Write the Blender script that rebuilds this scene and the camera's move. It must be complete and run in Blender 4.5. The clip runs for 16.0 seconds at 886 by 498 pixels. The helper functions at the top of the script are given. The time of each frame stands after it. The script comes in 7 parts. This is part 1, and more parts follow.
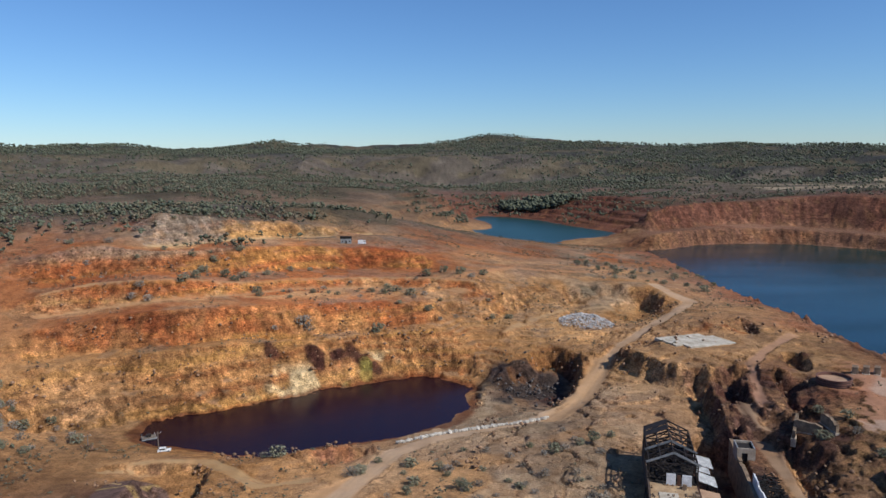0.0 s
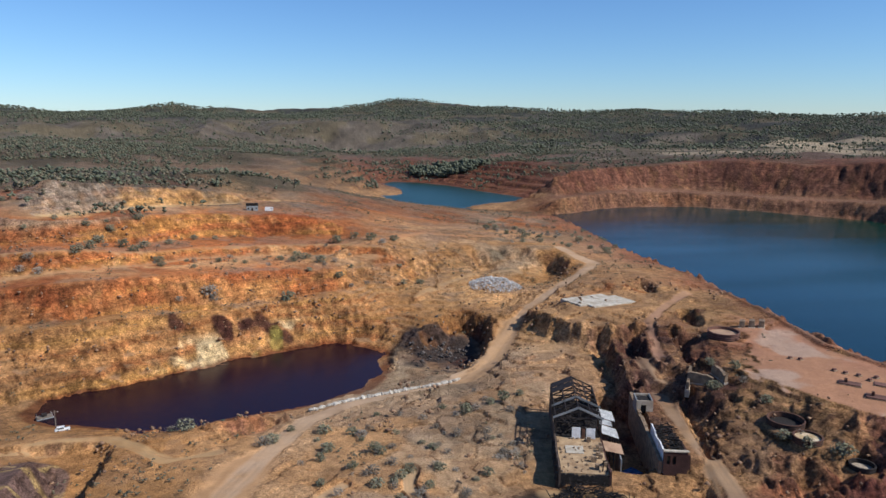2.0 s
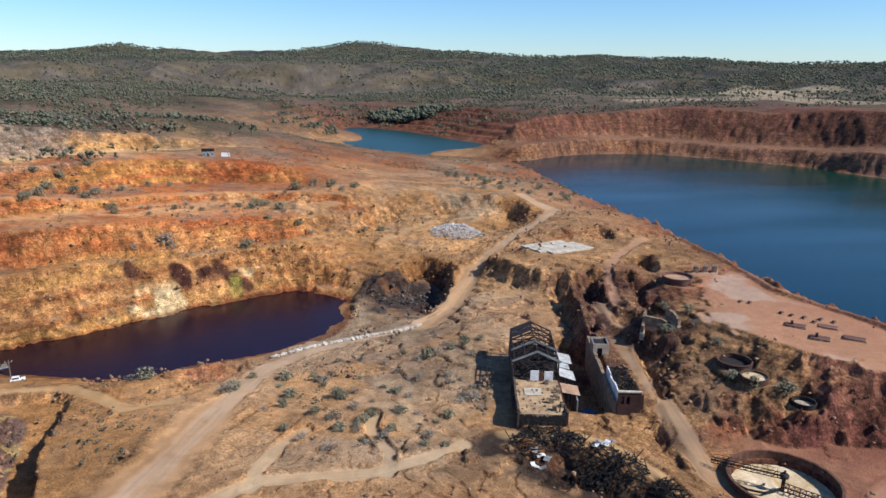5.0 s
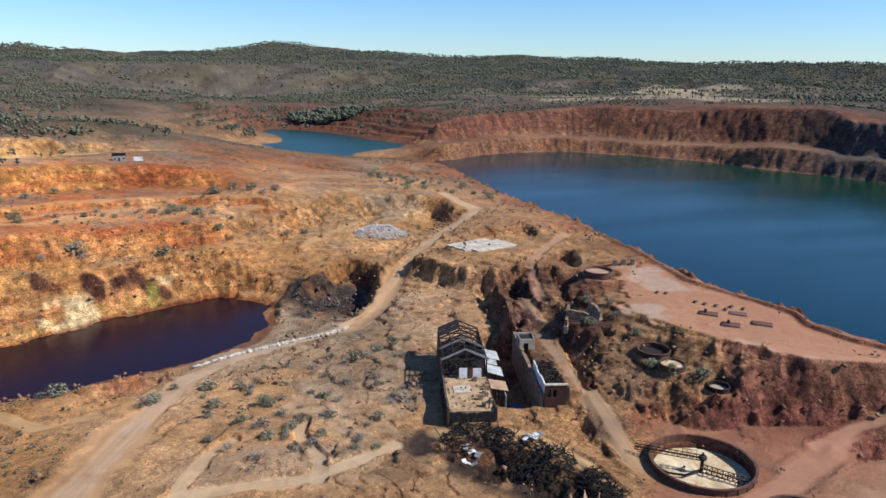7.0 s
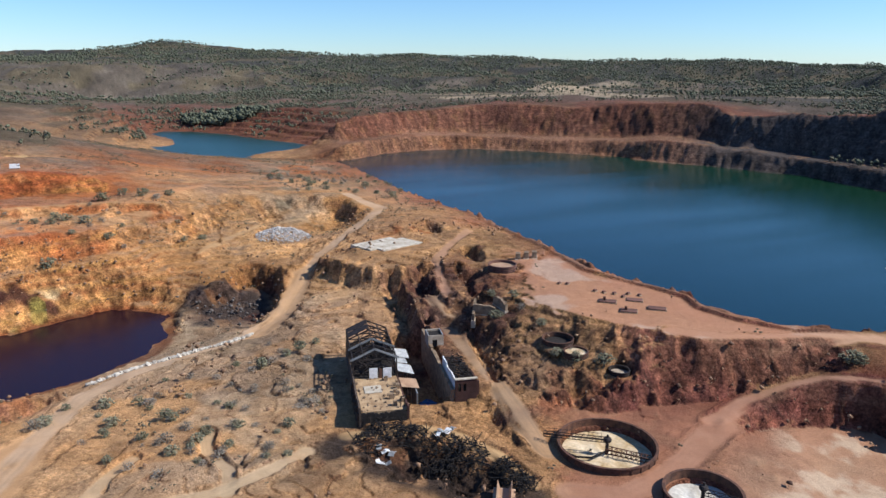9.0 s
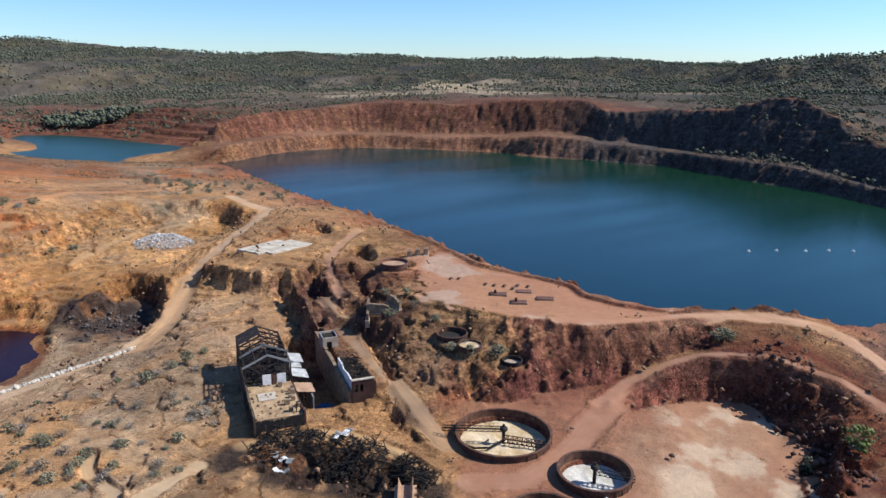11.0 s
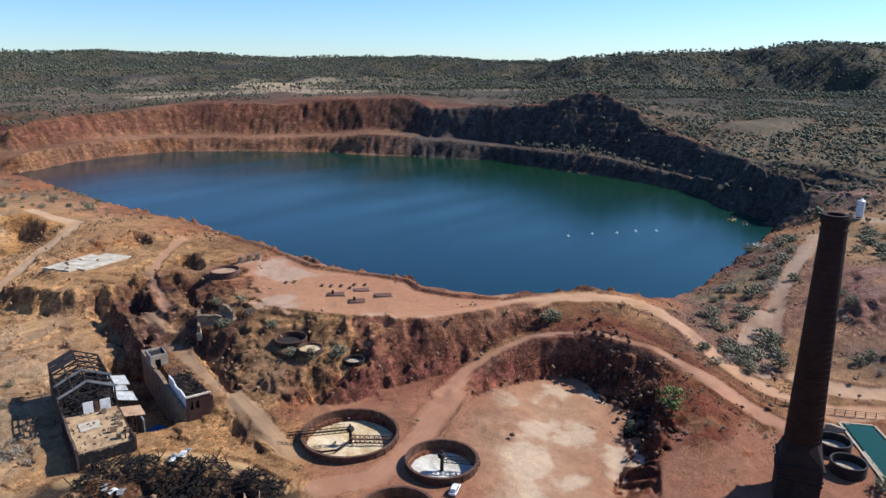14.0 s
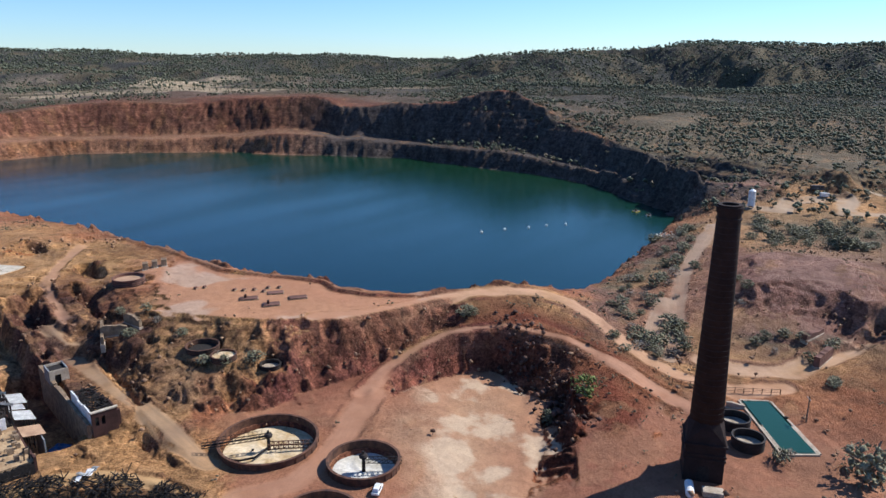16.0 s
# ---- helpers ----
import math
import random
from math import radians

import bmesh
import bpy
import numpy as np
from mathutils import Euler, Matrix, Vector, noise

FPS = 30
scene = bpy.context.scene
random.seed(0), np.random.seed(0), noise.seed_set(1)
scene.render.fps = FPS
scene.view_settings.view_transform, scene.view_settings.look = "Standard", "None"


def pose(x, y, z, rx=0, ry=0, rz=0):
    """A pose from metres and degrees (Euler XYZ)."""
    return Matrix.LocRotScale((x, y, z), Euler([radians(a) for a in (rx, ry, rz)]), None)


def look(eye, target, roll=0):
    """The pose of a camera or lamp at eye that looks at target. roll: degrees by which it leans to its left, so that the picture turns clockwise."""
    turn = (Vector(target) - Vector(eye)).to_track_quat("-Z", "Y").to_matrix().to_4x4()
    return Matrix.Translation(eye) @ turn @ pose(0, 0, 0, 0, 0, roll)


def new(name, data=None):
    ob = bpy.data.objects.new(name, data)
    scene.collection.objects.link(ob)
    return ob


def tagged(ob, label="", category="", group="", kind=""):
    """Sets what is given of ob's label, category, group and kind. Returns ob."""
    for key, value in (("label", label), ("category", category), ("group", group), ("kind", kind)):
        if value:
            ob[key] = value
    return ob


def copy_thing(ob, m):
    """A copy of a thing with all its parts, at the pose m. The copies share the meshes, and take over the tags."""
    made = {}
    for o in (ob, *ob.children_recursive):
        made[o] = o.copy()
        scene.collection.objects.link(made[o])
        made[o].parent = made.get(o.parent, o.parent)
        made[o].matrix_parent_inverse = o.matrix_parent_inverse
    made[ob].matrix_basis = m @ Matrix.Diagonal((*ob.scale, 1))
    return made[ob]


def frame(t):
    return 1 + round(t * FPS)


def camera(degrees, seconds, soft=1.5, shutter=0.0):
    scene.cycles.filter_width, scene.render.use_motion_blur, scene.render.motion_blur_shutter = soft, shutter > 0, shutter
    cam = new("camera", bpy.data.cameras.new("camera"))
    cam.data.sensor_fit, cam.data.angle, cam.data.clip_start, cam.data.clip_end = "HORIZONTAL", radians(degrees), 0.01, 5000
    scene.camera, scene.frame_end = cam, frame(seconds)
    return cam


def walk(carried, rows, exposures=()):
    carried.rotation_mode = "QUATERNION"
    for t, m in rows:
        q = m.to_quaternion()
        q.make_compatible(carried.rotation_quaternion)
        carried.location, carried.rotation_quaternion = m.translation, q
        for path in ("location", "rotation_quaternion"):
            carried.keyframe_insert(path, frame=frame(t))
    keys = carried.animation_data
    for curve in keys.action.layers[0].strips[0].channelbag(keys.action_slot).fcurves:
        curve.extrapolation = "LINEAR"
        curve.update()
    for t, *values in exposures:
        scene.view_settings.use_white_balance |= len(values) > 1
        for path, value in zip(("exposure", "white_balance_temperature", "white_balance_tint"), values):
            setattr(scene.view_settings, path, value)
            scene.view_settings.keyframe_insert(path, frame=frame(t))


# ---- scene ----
# A worked-out open-cut mine seen from a drone that hovers 105 m above the yard and turns.

# ---------------------------------------------------------------- camera
cam = camera(64.3, 16.0)
EYE = 105.0
TURNS = [  # seconds, tilt, lean, heading
    (0.00, 82.25, 0.30, -0.00), (0.50, 82.24, 0.25, -3.30), (1.00, 82.23, 0.18, -6.17),
    (1.50, 81.66, 0.14, -7.18), (2.00, 79.45, -0.06, -7.29), (2.50, 76.85, -0.33, -7.36),
    (3.00, 75.40, -0.46, -7.43), (3.50, 75.15, -0.51, -7.49), (4.00, 75.15, -0.53, -7.72),
    (4.50, 75.15, -0.60, -8.95), (5.00, 75.16, -0.66, -10.40), (5.50, 75.17, -0.72, -11.90),
    (6.00, 75.18, -0.76, -13.40), (6.50, 75.21, -0.71, -14.97), (7.00, 75.25, -0.59, -16.68),
    (7.50, 75.26, -0.52, -18.71), (8.00, 75.24, -0.46, -20.75), (8.50, 75.22, -0.37, -22.69),
    (9.75, 75.17, -0.35, -27.80), (11.00, 75.12, -0.33, -33.80), (11.50, 75.10, -0.29, -36.51),
    (12.00, 75.09, -0.26, -39.27), (12.50, 75.08, -0.24, -41.79), (13.00, 75.07, -0.18, -43.85),
    (13.50, 75.08, -0.21, -45.78), (14.00, 75.05, -0.20, -47.65), (14.50, 75.01, -0.25, -49.49),
    (15.00, 75.01, -0.23, -51.33), (15.50, 74.97, -0.22, -53.13), (16.00, 74.92, -0.24, -54.77),
]
walk(cam, [(t, pose(0, 0, EYE, a, b, c)) for t, a, b, c in TURNS], [(0.0, -0.09, 6100, 10), (1.3, -0.06, 6100, 10), (3.2, 0.29, 6100, 10), (7.0, 0.33, 6100, 10), (11.0, 0.42, 6100, 10), (16.0, 0.45, 6100, 10)])

# ---------------------------------------------------------------- sky and sun
SUN_AZ, SUN_EL = radians(119), radians(42)      # clockwise from +y
world = bpy.data.worlds.new("sky")
scene.world = world
world.use_nodes = True
wn = world.node_tree.nodes
wl = world.node_tree.links
sky = wn.new("ShaderNodeTexSky")
sky.sky_type = "NISHITA"
sky.sun_disc = False
sky.sun_elevation = SUN_EL
sky.sun_rotation = SUN_AZ
sky.altitude = 200
sky.air_density = 1.0
sky.dust_density = 0.0
sky.ozone_density = 5.0
tint = wn.new("ShaderNodeMix")
tint.data_type, tint.blend_type = "RGBA", "MULTIPLY"
tint.inputs[0].default_value = 1.0
tint.inputs[7].default_value = (0.78, 0.96, 1.16, 1)     # clear dry winter air
wl.new(sky.outputs[0], tint.inputs[6])
wl.new(tint.outputs[2], wn["Background"].inputs[0])
wn["Background"].inputs[1].default_value = 0.098
sun = new("sun", bpy.data.lights.new("sun", "SUN"))
sun.data.energy = 5.0
sun.data.angle = radians(0.5)
sun.data.color = (1.0, 0.94, 0.85)
sun.matrix_world = look((math.sin(SUN_AZ) * 300, math.cos(SUN_AZ) * 300, 300 * math.tan(SUN_EL)), (0, 0, 0))

# ---------------------------------------------------------------- plan of the ground
# Crests, toes and shores of the benches and banks: x, y and height in metres.
LINES = {}
LINES["pool_far"] = [(-130, 284, -12.0), (-129, 296, -12.0), (-116, 304, -12.0), (-95, 315, -12.0), (-76, 328, -12.0), (-54, 342, -12.0), (-30, 355, -12.0), (-10, 360,
    -12.0), (4, 351, -12.0), (16, 338, -12.0)]
LINES["pool_near"] = [(-127, 279, -12.0), (-117, 273, -12.0), (-103, 270, -12.0), (-86, 264, -12.0), (-71, 260, -12.0), (-55, 269, -12.0), (-34, 274, -12.0), (-16, 281,
    -12.0), (-2, 288, -12.0), (7, 297, -12.0), (17, 326, -12.0)]
LINES["pool_bed"] = [(-117, 292, -16.0), (-99, 300, -16.0), (-73, 311, -16.0), (-45, 326, -16.0), (-13, 338, -16.0), (4, 338, -16.0)]
LINES["low_left"] = [(-175, 284, -11.5), (-156, 287, -11.5), (-140, 290, -11.5), (-132, 292, -11.5)]
LINES["bench_a"] = [(-187, 308, 9.0), (-170, 324, 9.0), (-142, 324, 11.7), (-128, 333, 11.2), (-104, 344, 10.8), (-80, 357, 8.7), (-37, 377, 6.6), (-7, 384, 7.9)]
LINES["bench_a_back"] = [(-192, 318, 9.0), (-175, 333, 9.0), (-146, 334, 11.7), (-131, 342, 11.2), (-106, 354, 10.8), (-82, 367, 8.7), (-38, 389, 6.6), (-7, 395, 7.9)]
LINES["bench_b"] = [(-198, 333, 21.2), (-180, 348, 22.2), (-151, 351, 25.7), (-136, 359, 25.4), (-110, 371, 24.2), (-85, 384, 22.3), (-39, 404, 18.8), (-7, 408, 18.3)]
LINES["bench_b_back"] = [(-210, 355, 21.2), (-191, 372, 22.3), (-161, 376, 25.7), (-145, 387, 25.4), (-118, 402, 24.2), (-94, 429, 22.3), (-43, 450, 18.7), (-7, 448,
    18.3), (14, 440, 18.3)]
LINES["bench_c"] = [(-216, 368, 31.4), (-196, 386, 34.1), (-165, 389, 35.8), (-148, 398, 34.0), (-120, 410, 29.8), (-95, 436, 27.2), (-43, 457, 24.0), (-7, 455, 23.9),
    (21, 447, 23.5)]
LINES["bench_c_back"] = [(-224, 382, 31.5), (-208, 411, 34.1), (-173, 411, 35.8), (-157, 422, 33.9), (-129, 442, 29.7), (-102, 472, 27.2), (-46, 493, 24.0), (-8, 491, 23.9)]
LINES["bench_d"] = [(-234, 405, 47.7), (-216, 431, 50.0), (-178, 426, 46.5), (-161, 439, 45.2), (-133, 464, 44.3), (-105, 492, 41.1), (-47, 510, 36.2), (-15, 503, 32.4)]
LINES["bench_d_back"] = [(-186, 446, 46.5), (-170, 465, 45.2), (-145, 506, 44.3), (-115, 540, 41.1), (-63, 584, 36.8)]
LINES["rim_e"] = [(-195, 476, 66.9), (-178, 491, 63.1), (-160, 511, 58.3), (-130, 541, 52.6), (-103, 566, 48.8), (-73, 563, 42.0), (-34, 559, 37.0)]
LINES["wood_a"] = [(-282, 478, 60.0), (-278, 563, 60.0), (-253, 619, 60.0), (-196, 631, 60.0), (-130, 600, 60.0), (-83, 653, 52.0), (-30, 671, 40.0), (1, 705, 30.0)]
LINES["wood_b"] = [(-577, 995, 60.9), (-503, 1034, 63.2), (-431, 1066, 62.2), (-338, 1099, 57.3), (-241, 1125, 54.1), (-144, 1141, 50.2), (-50, 1149, 43.2), (3, 1150, 34.4)]
LINES["small_far"] = [(33, 1127, 0.0), (68, 1185, 0.0), (112, 1153, 0.0), (158, 1085, 0.0), (186, 1001, 0.0), (216, 948, 0.0), (236, 881, 0.0)]
LINES["small_near"] = [(38, 971, 0.0), (56, 868, 0.0), (106, 821, 0.0), (167, 787, 0.0), (205, 770, 0.0)]
LINES["small_bed"] = [(73, 1123, -6.0), (115, 1022, -6.0), (175, 936, -6.0), (214, 873, -6.0)]
LINES["small_back"] = [(22, 1205, 17.1), (72, 1252, 14.6), (119, 1224, 15.7), (174, 1202, 25.7), (211, 1137, 30.0), (252, 1113, 36.9), (277, 1044, 36.2)]
LINES["small_top"] = [(4, 1500, 24.4), (121, 1495, 34.1), (215, 1485, 37.1), (330, 1463, 31.6), (398, 1446, 30.3)]
LINES["neck"] = [(-13, 574, 34.0), (10, 587, 30.0), (49, 612, 20.0), (90, 617, 14.0), (135, 634, 10.0), (177, 673, 6.0)]
LINES["neck_b"] = [(-7, 441, 24.0), (15, 470, 24.0), (49, 508, 22.0), (87, 512, 18.0), (120, 521, 16.0), (156, 556, 12.0)]
LINES["lake_rim"] = [(215, 735, 1.5), (214, 682, 2.0), (210, 571, 4.0), (204, 504, 6.0), (206, 415, 9.0), (197, 330, 13.0), (189, 271, 16.0), (184, 244, 17.0), (191, 217,
    17.0), (197, 196, 17.0), (193, 185, 17.0), (196, 171, 17.0), (205, 156, 17.0), (217, 149, 17.0), (237, 135, 16.5), (249, 125, 15.0), (257, 119, 12.0), (275, 119, 8.0),
    (303, 123, 3.0), (327, 124, 2.0), (357, 127, 2.0), (390, 132, 2.0), (424, 134, 2.0), (465, 140, 1.5)]
LINES["lake_foot"] = [(218, 746, -5.0), (218, 694, -5.0), (215, 586, -5.0), (211, 523, -5.0), (218, 439, -5.0), (214, 360, -5.0), (212, 304, -5.0), (210, 278, -5.0),
    (219, 248, -5.0), (227, 226, -5.0), (223, 214, -5.0), (228, 199, -5.0), (238, 181, -5.0), (252, 172, -5.0), (273, 155, -5.0), (283, 142, -5.0), (286, 132, -5.0), (297,
    129, -5.0), (316, 128, -5.0), (338, 128, -5.0), (369, 131, -5.0), (402, 136, -5.0), (435, 137, -5.0), (476, 143, -5.0)]
LINES["lake_far"] = [(215, 746, 0.0), (241, 761, 0.0), (308, 802, 0.0), (354, 807, 0.0), (409, 794, 0.0), (443, 767, 0.0), (473, 735, 0.0), (516, 689, 0.0), (532, 654,
    0.0), (541, 613, 0.0), (570, 561, 0.0), (589, 513, 0.0), (610, 471, 0.0), (596, 409, 0.0), (595, 341, 0.0), (582, 275, 0.0), (567, 236, 0.0), (529, 201, 0.0), (508, 170,
    0.0), (496, 146, 0.0)]
LINES["lake_bed_86"] = [(304, 694, -10.0), (352, 683, -10.0), (381, 660, -10.0), (407, 632, -10.0), (444, 592, -10.0), (458, 562, -10.0), (465, 527, -10.0), (490, 482,
    -10.0), (506, 441, -10.0), (525, 405, -10.0), (513, 352, -10.0), (511, 293, -10.0), (500, 236, -10.0), (487, 203, -10.0)]
LINES["lake_bed_70"] = [(248, 565, -10.0), (287, 556, -10.0), (310, 537, -10.0), (331, 515, -10.0), (362, 482, -10.0), (373, 458, -10.0), (378, 429, -10.0), (399, 393,
    -10.0), (412, 359, -10.0), (427, 329, -10.0), (417, 286, -10.0), (416, 239, -10.0), (407, 192, -10.0), (397, 165, -10.0)]
LINES["lake_bed_55"] = [(225, 437, -10.0), (244, 422, -10.0), (260, 404, -10.0), (284, 379, -10.0), (293, 360, -10.0), (297, 337, -10.0), (313, 309, -10.0), (324, 282,
    -10.0), (335, 259, -10.0), (328, 225, -10.0), (327, 188, -10.0), (320, 151, -10.0)]
LINES["wall_b"] = [(221, 763, 14.6), (248, 779, 15.7), (316, 819, 16.7), (362, 824, 16.7), (417, 807, 13.9), (451, 781, 14.5), (481, 748, 13.7), (526, 703, 15.3), (543,
    668, 16.1), (556, 632, 22.0), (585, 578, 20.1), (587, 558, 15.0), (599, 540, 18.5), (614, 498, 15.4), (609, 418, 15.5), (608, 349, 15.1), (593, 281, 12.5), (576, 240,
    10.1)]
LINES["wall_b_back"] = [(232, 800, 14.6), (259, 813, 15.7), (329, 852, 16.7), (380, 865, 16.7), (437, 847, 13.9), (473, 819, 14.5), (504, 784, 13.7), (548, 731, 15.3),
    (574, 706, 16.1), (589, 670, 21.9), (622, 615, 20.1), (617, 586, 15.1), (631, 569, 18.5), (645, 523, 15.4), (634, 434, 15.5), (636, 364, 15.1), (617, 293, 12.5), (593, 247, 10.1)]
LINES["wall_c"] = [(242, 828, 37.2), (271, 845, 41.5), (341, 880, 40.4), (394, 892, 40.9), (456, 882, 45.6), (494, 855, 47.4), (528, 822, 49.7), (574, 768, 51.9), (602,
    743, 53.2), (616, 702, 54.8), (654, 650, 57.7), (639, 606, 48.0), (655, 574, 47.2), (671, 543, 52.3), (675, 464, 58.4), (688, 434, 70.1), (696, 402, 76.2), (678, 357,
    62.1), (656, 313, 45.7), (625, 263, 36.8)]
LINES["plat_a"] = [(308, 1047, 39.4), (437, 1124, 42.4), (554, 1071, 47.6), (629, 978, 51.7), (721, 891, 55.1), (751, 794, 58.4)]
LINES["plat_b"] = [(280, 1728, 25.6), (495, 1678, 28.1), (635, 1631, 37.7), (805, 1554, 44.3), (946, 1472, 44.9), (1101, 1360, 46.2), (1250, 1225, 35.3)]
LINES["plat_c"] = [(777, 629, 40.1), (815, 579, 44.1), (829, 523, 50.9), (823, 475, 57.2), (800, 413, 47.8), (748, 336, 44.2), (672, 260, 41.5)]
LINES["rise_r"] = [(1011, 818, 45.6), (1099, 694, 46.2), (1172, 562, 47.6), (1211, 472, 44.1), (1255, 338, 32.6), (1283, 211, 31.6), (1299, 55, 28.7)]
LINES["rise_s"] = [(746, 289, 46.5), (773, 206, 37.1), (790, 126, 31.9), (799, 29, 26.6)]
LINES["crest_l"] = [(-1606, 2170, 154.6), (-1425, 2294, 159.3), (-1315, 2358, 156.2), (-1182, 2427, 141.4), (-1087, 2472, 125.9), (-1021, 2500, 107.9), (-880, 2552,
    107.0), (-806, 2577, 122.8), (-613, 2629, 136.4), (-472, 2658, 136.0), (-307, 2683, 124.8), (-94, 2698, 119.5), (34, 2700, 140.0), (184, 2694, 160.3), (311, 2682, 148.9),
    (456, 2661, 141.6)]
LINES["crest_m"] = [(414, 2465, 137.5), (742, 2387, 128.5), (1084, 2253, 120.3), (1416, 2060, 115.1), (1510, 1992, 119.5), (1578, 1939, 131.2), (1630, 1896, 116.7),
    (1794, 1741, 117.9), (1882, 1646, 105.9), (1962, 1550, 97.8)]
LINES["crest_r"] = [(1854, 1361, 97.5), (1895, 1303, 104.7), (2072, 999, 114.7), (2140, 843, 130.4), (2194, 690, 145.3), (2236, 539, 153.0), (2266, 392, 141.7), (2294,
    163, 138.2), (2300, -2, 133.5), (2297, -117, 122.4)]
LINES["foot_l"] = [(-1135, 1524, 64.3), (-1007, 1611, 67.3), (-835, 1707, 66.6), (-621, 1796, 67.5), (-433, 1850, 68.2), (-217, 1888, 63.3), (24, 1900, 67.7), (322, 1873, 60.8)]
LINES["foot_m"] = [(315, 1924, 49.0), (574, 1864, 47.7), (844, 1758, 47.5), (1105, 1607, 51.7), (1339, 1417, 48.3), (1489, 1259, 48.1)]
LINES["foot_r"] = [(1401, 963, 47.2), (1532, 736, 55.5), (1624, 503, 52.1), (1677, 281, 55.9), (1696, 110, 53.8), (1697, -98, 48.9)]
LINES["range"] = [(-2563, 3453, 108.2), (-1809, 3901, 124.4), (-1570, 4003, 123.4), (-1343, 4085, 116.0), (-622, 4255, 105.7), (727, 4238, 88.6)]
LINES["range_r"] = [(907, 4203, 57.1), (1713, 3944, 67.9), (2896, 3178, 59.8), (3874, 1866, 75.7), (4294, -228, 77.7)]
LINES["haul"] = [(-48, 153, 3.0), (-44, 167, 2.0), (-38, 190, 0.0), (-31, 217, -3.0), (-19, 251, -6.0), (-2, 268, -7.0), (17, 275, -7.0), (40, 283, -6.0), (60, 298,
    -3.0), (75, 326, 0.0), (88, 351, 4.0), (110, 377, 8.0), (137, 409, 11.0), (154, 432, 12.0), (148, 456, 13.0), (146, 482, 14.0)]
LINES["haul_l"] = [(-49, 235, -7.0), (-31, 252, -8.0), (-19, 267, -9.0), (-2, 282, -9.0)]
LINES["bowl_rim"] = [(24, 429, 14.0), (45, 462, 15.0), (66, 481, 15.5), (92, 491, 16.0), (115, 481, 16.0), (132, 467, 15.0), (142, 467, 14.0), (139, 434, 13.0)]
LINES["bowl_floor"] = [(26, 405, 3.0), (51, 449, 4.0), (47, 414, 2.0), (68, 392, 0.0), (88, 467, 4.0), (91, 390, 0.0), (116, 452, 2.0), (110, 419, 1.0)]
LINES["bowl_toe"] = [(118, 423, 1.0), (129, 458, 2.0), (135, 441, 4.0)]
LINES["hollow"] = [(50, 364, -9.0), (58, 364, -10.0), (65, 352, -12.0), (64, 340, -12.5), (59, 325, -12.5), (53, 312, -12.0), (45, 302, -11.0)]
LINES["hollow_rim"] = [(28, 340, -3.0), (40, 354, -1.0), (51, 372, -1.0), (64, 371, 0.0), (70, 354, 0.0), (69, 340, 0.0), (64, 320, -0.5), (59, 306, -2.0), (51, 292, -3.0), (40, 288, -5.0)]
LINES["hollow_floor"] = [(27, 327, -10.0), (33, 345, -9.0), (49, 345, -12.0), (45, 325, -12.0), (38, 312, -11.0)]
LINES["hollow_l"] = [(19, 341, -9.0), (18, 293, -10.0), (24, 319, -9.0), (24, 303, -9.0)]
LINES["slope_l"] = [(5, 360, -10.0), (5, 374, 0.0), (6, 414, 8.0), (20, 368, -2.0), (23, 416, 9.0)]
LINES["cliff_top"] = [(87, 333, 10.0), (91, 317, 12.0), (97, 303, 13.0), (108, 294, 14.0), (122, 290, 15.0)]
LINES["cliff_toe"] = [(83, 328, 3.0), (88, 309, 4.0), (95, 297, 4.5), (103, 287, 5.0)]
LINES["slab_ground"] = [(117, 333, 14.0), (129, 368, 14.0), (156, 432, 12.0), (132, 319, 15.0), (149, 359, 15.0), (177, 407, 13.0), (156, 331, 15.0), (177, 338, 14.0)]
LINES["saddle"] = [(122, 272, 14.0), (137, 280, 15.0), (135, 259, 13.0), (148, 258, 16.0), (160, 259, 16.5)]
LINES["pad"] = [(139, 224, 17.0), (154, 231, 17.0), (180, 234, 17.0), (168, 211, 17.5), (186, 204, 17.5), (176, 180, 18.0)]
LINES["pad_edge"] = [(139, 230, 15.0), (140, 216, 17.0), (146, 195, 18.0), (155, 177, 18.0), (167, 161, 18.0), (182, 154, 18.0), (196, 149, 18.0), (212, 145, 17.5), (225,
    140, 17.0), (240, 123, 16.0), (244, 113, 14.0), (241, 99, 11.0), (231, 84, 8.0), (226, 72, 5.0), (225, 61, 3.0), (223, 53, 2.0)]
LINES["bank_toe"] = [(124, 170, 1.0), (135, 161, 3.0), (141, 157, 1.0), (150, 154, 1.0), (165, 148, 2.0), (184, 145, 6.0), (196, 141, 9.0), (205, 132, 12.0), (214, 121,
    13.0), (214, 98, 12.0), (212, 76, 8.0), (213, 67, 5.0)]
LINES["arc_road"] = [(155, 141, 0.0), (170, 142, 3.0), (183, 140, 6.0), (195, 134, 9.5), (208, 118, 12.0), (210, 96, 11.5), (209, 75, 7.5), (207, 63, 3.5), (206, 50, 1.0)]
LINES["bowl2_toe"] = [(163, 133, -1.0), (179, 132, -2.0), (193, 127, -3.0), (202, 119, -3.0), (196, 104, -4.0), (141, 73, -3.0), (164, 81, -4.0), (182, 90, -4.0)]
LINES["bowl2_floor"] = [(148, 117, -1.0), (125, 96, -1.5), (146, 103, -3.0), (172, 111, -4.0), (133, 84, -3.0), (154, 95, -4.0)]
LINES["bowl2_side"] = [(196, 87, 7.0), (145, 60, 0.0), (158, 61, 1.0), (198, 70, 5.0), (171, 60, 2.0), (191, 61, 3.0)]
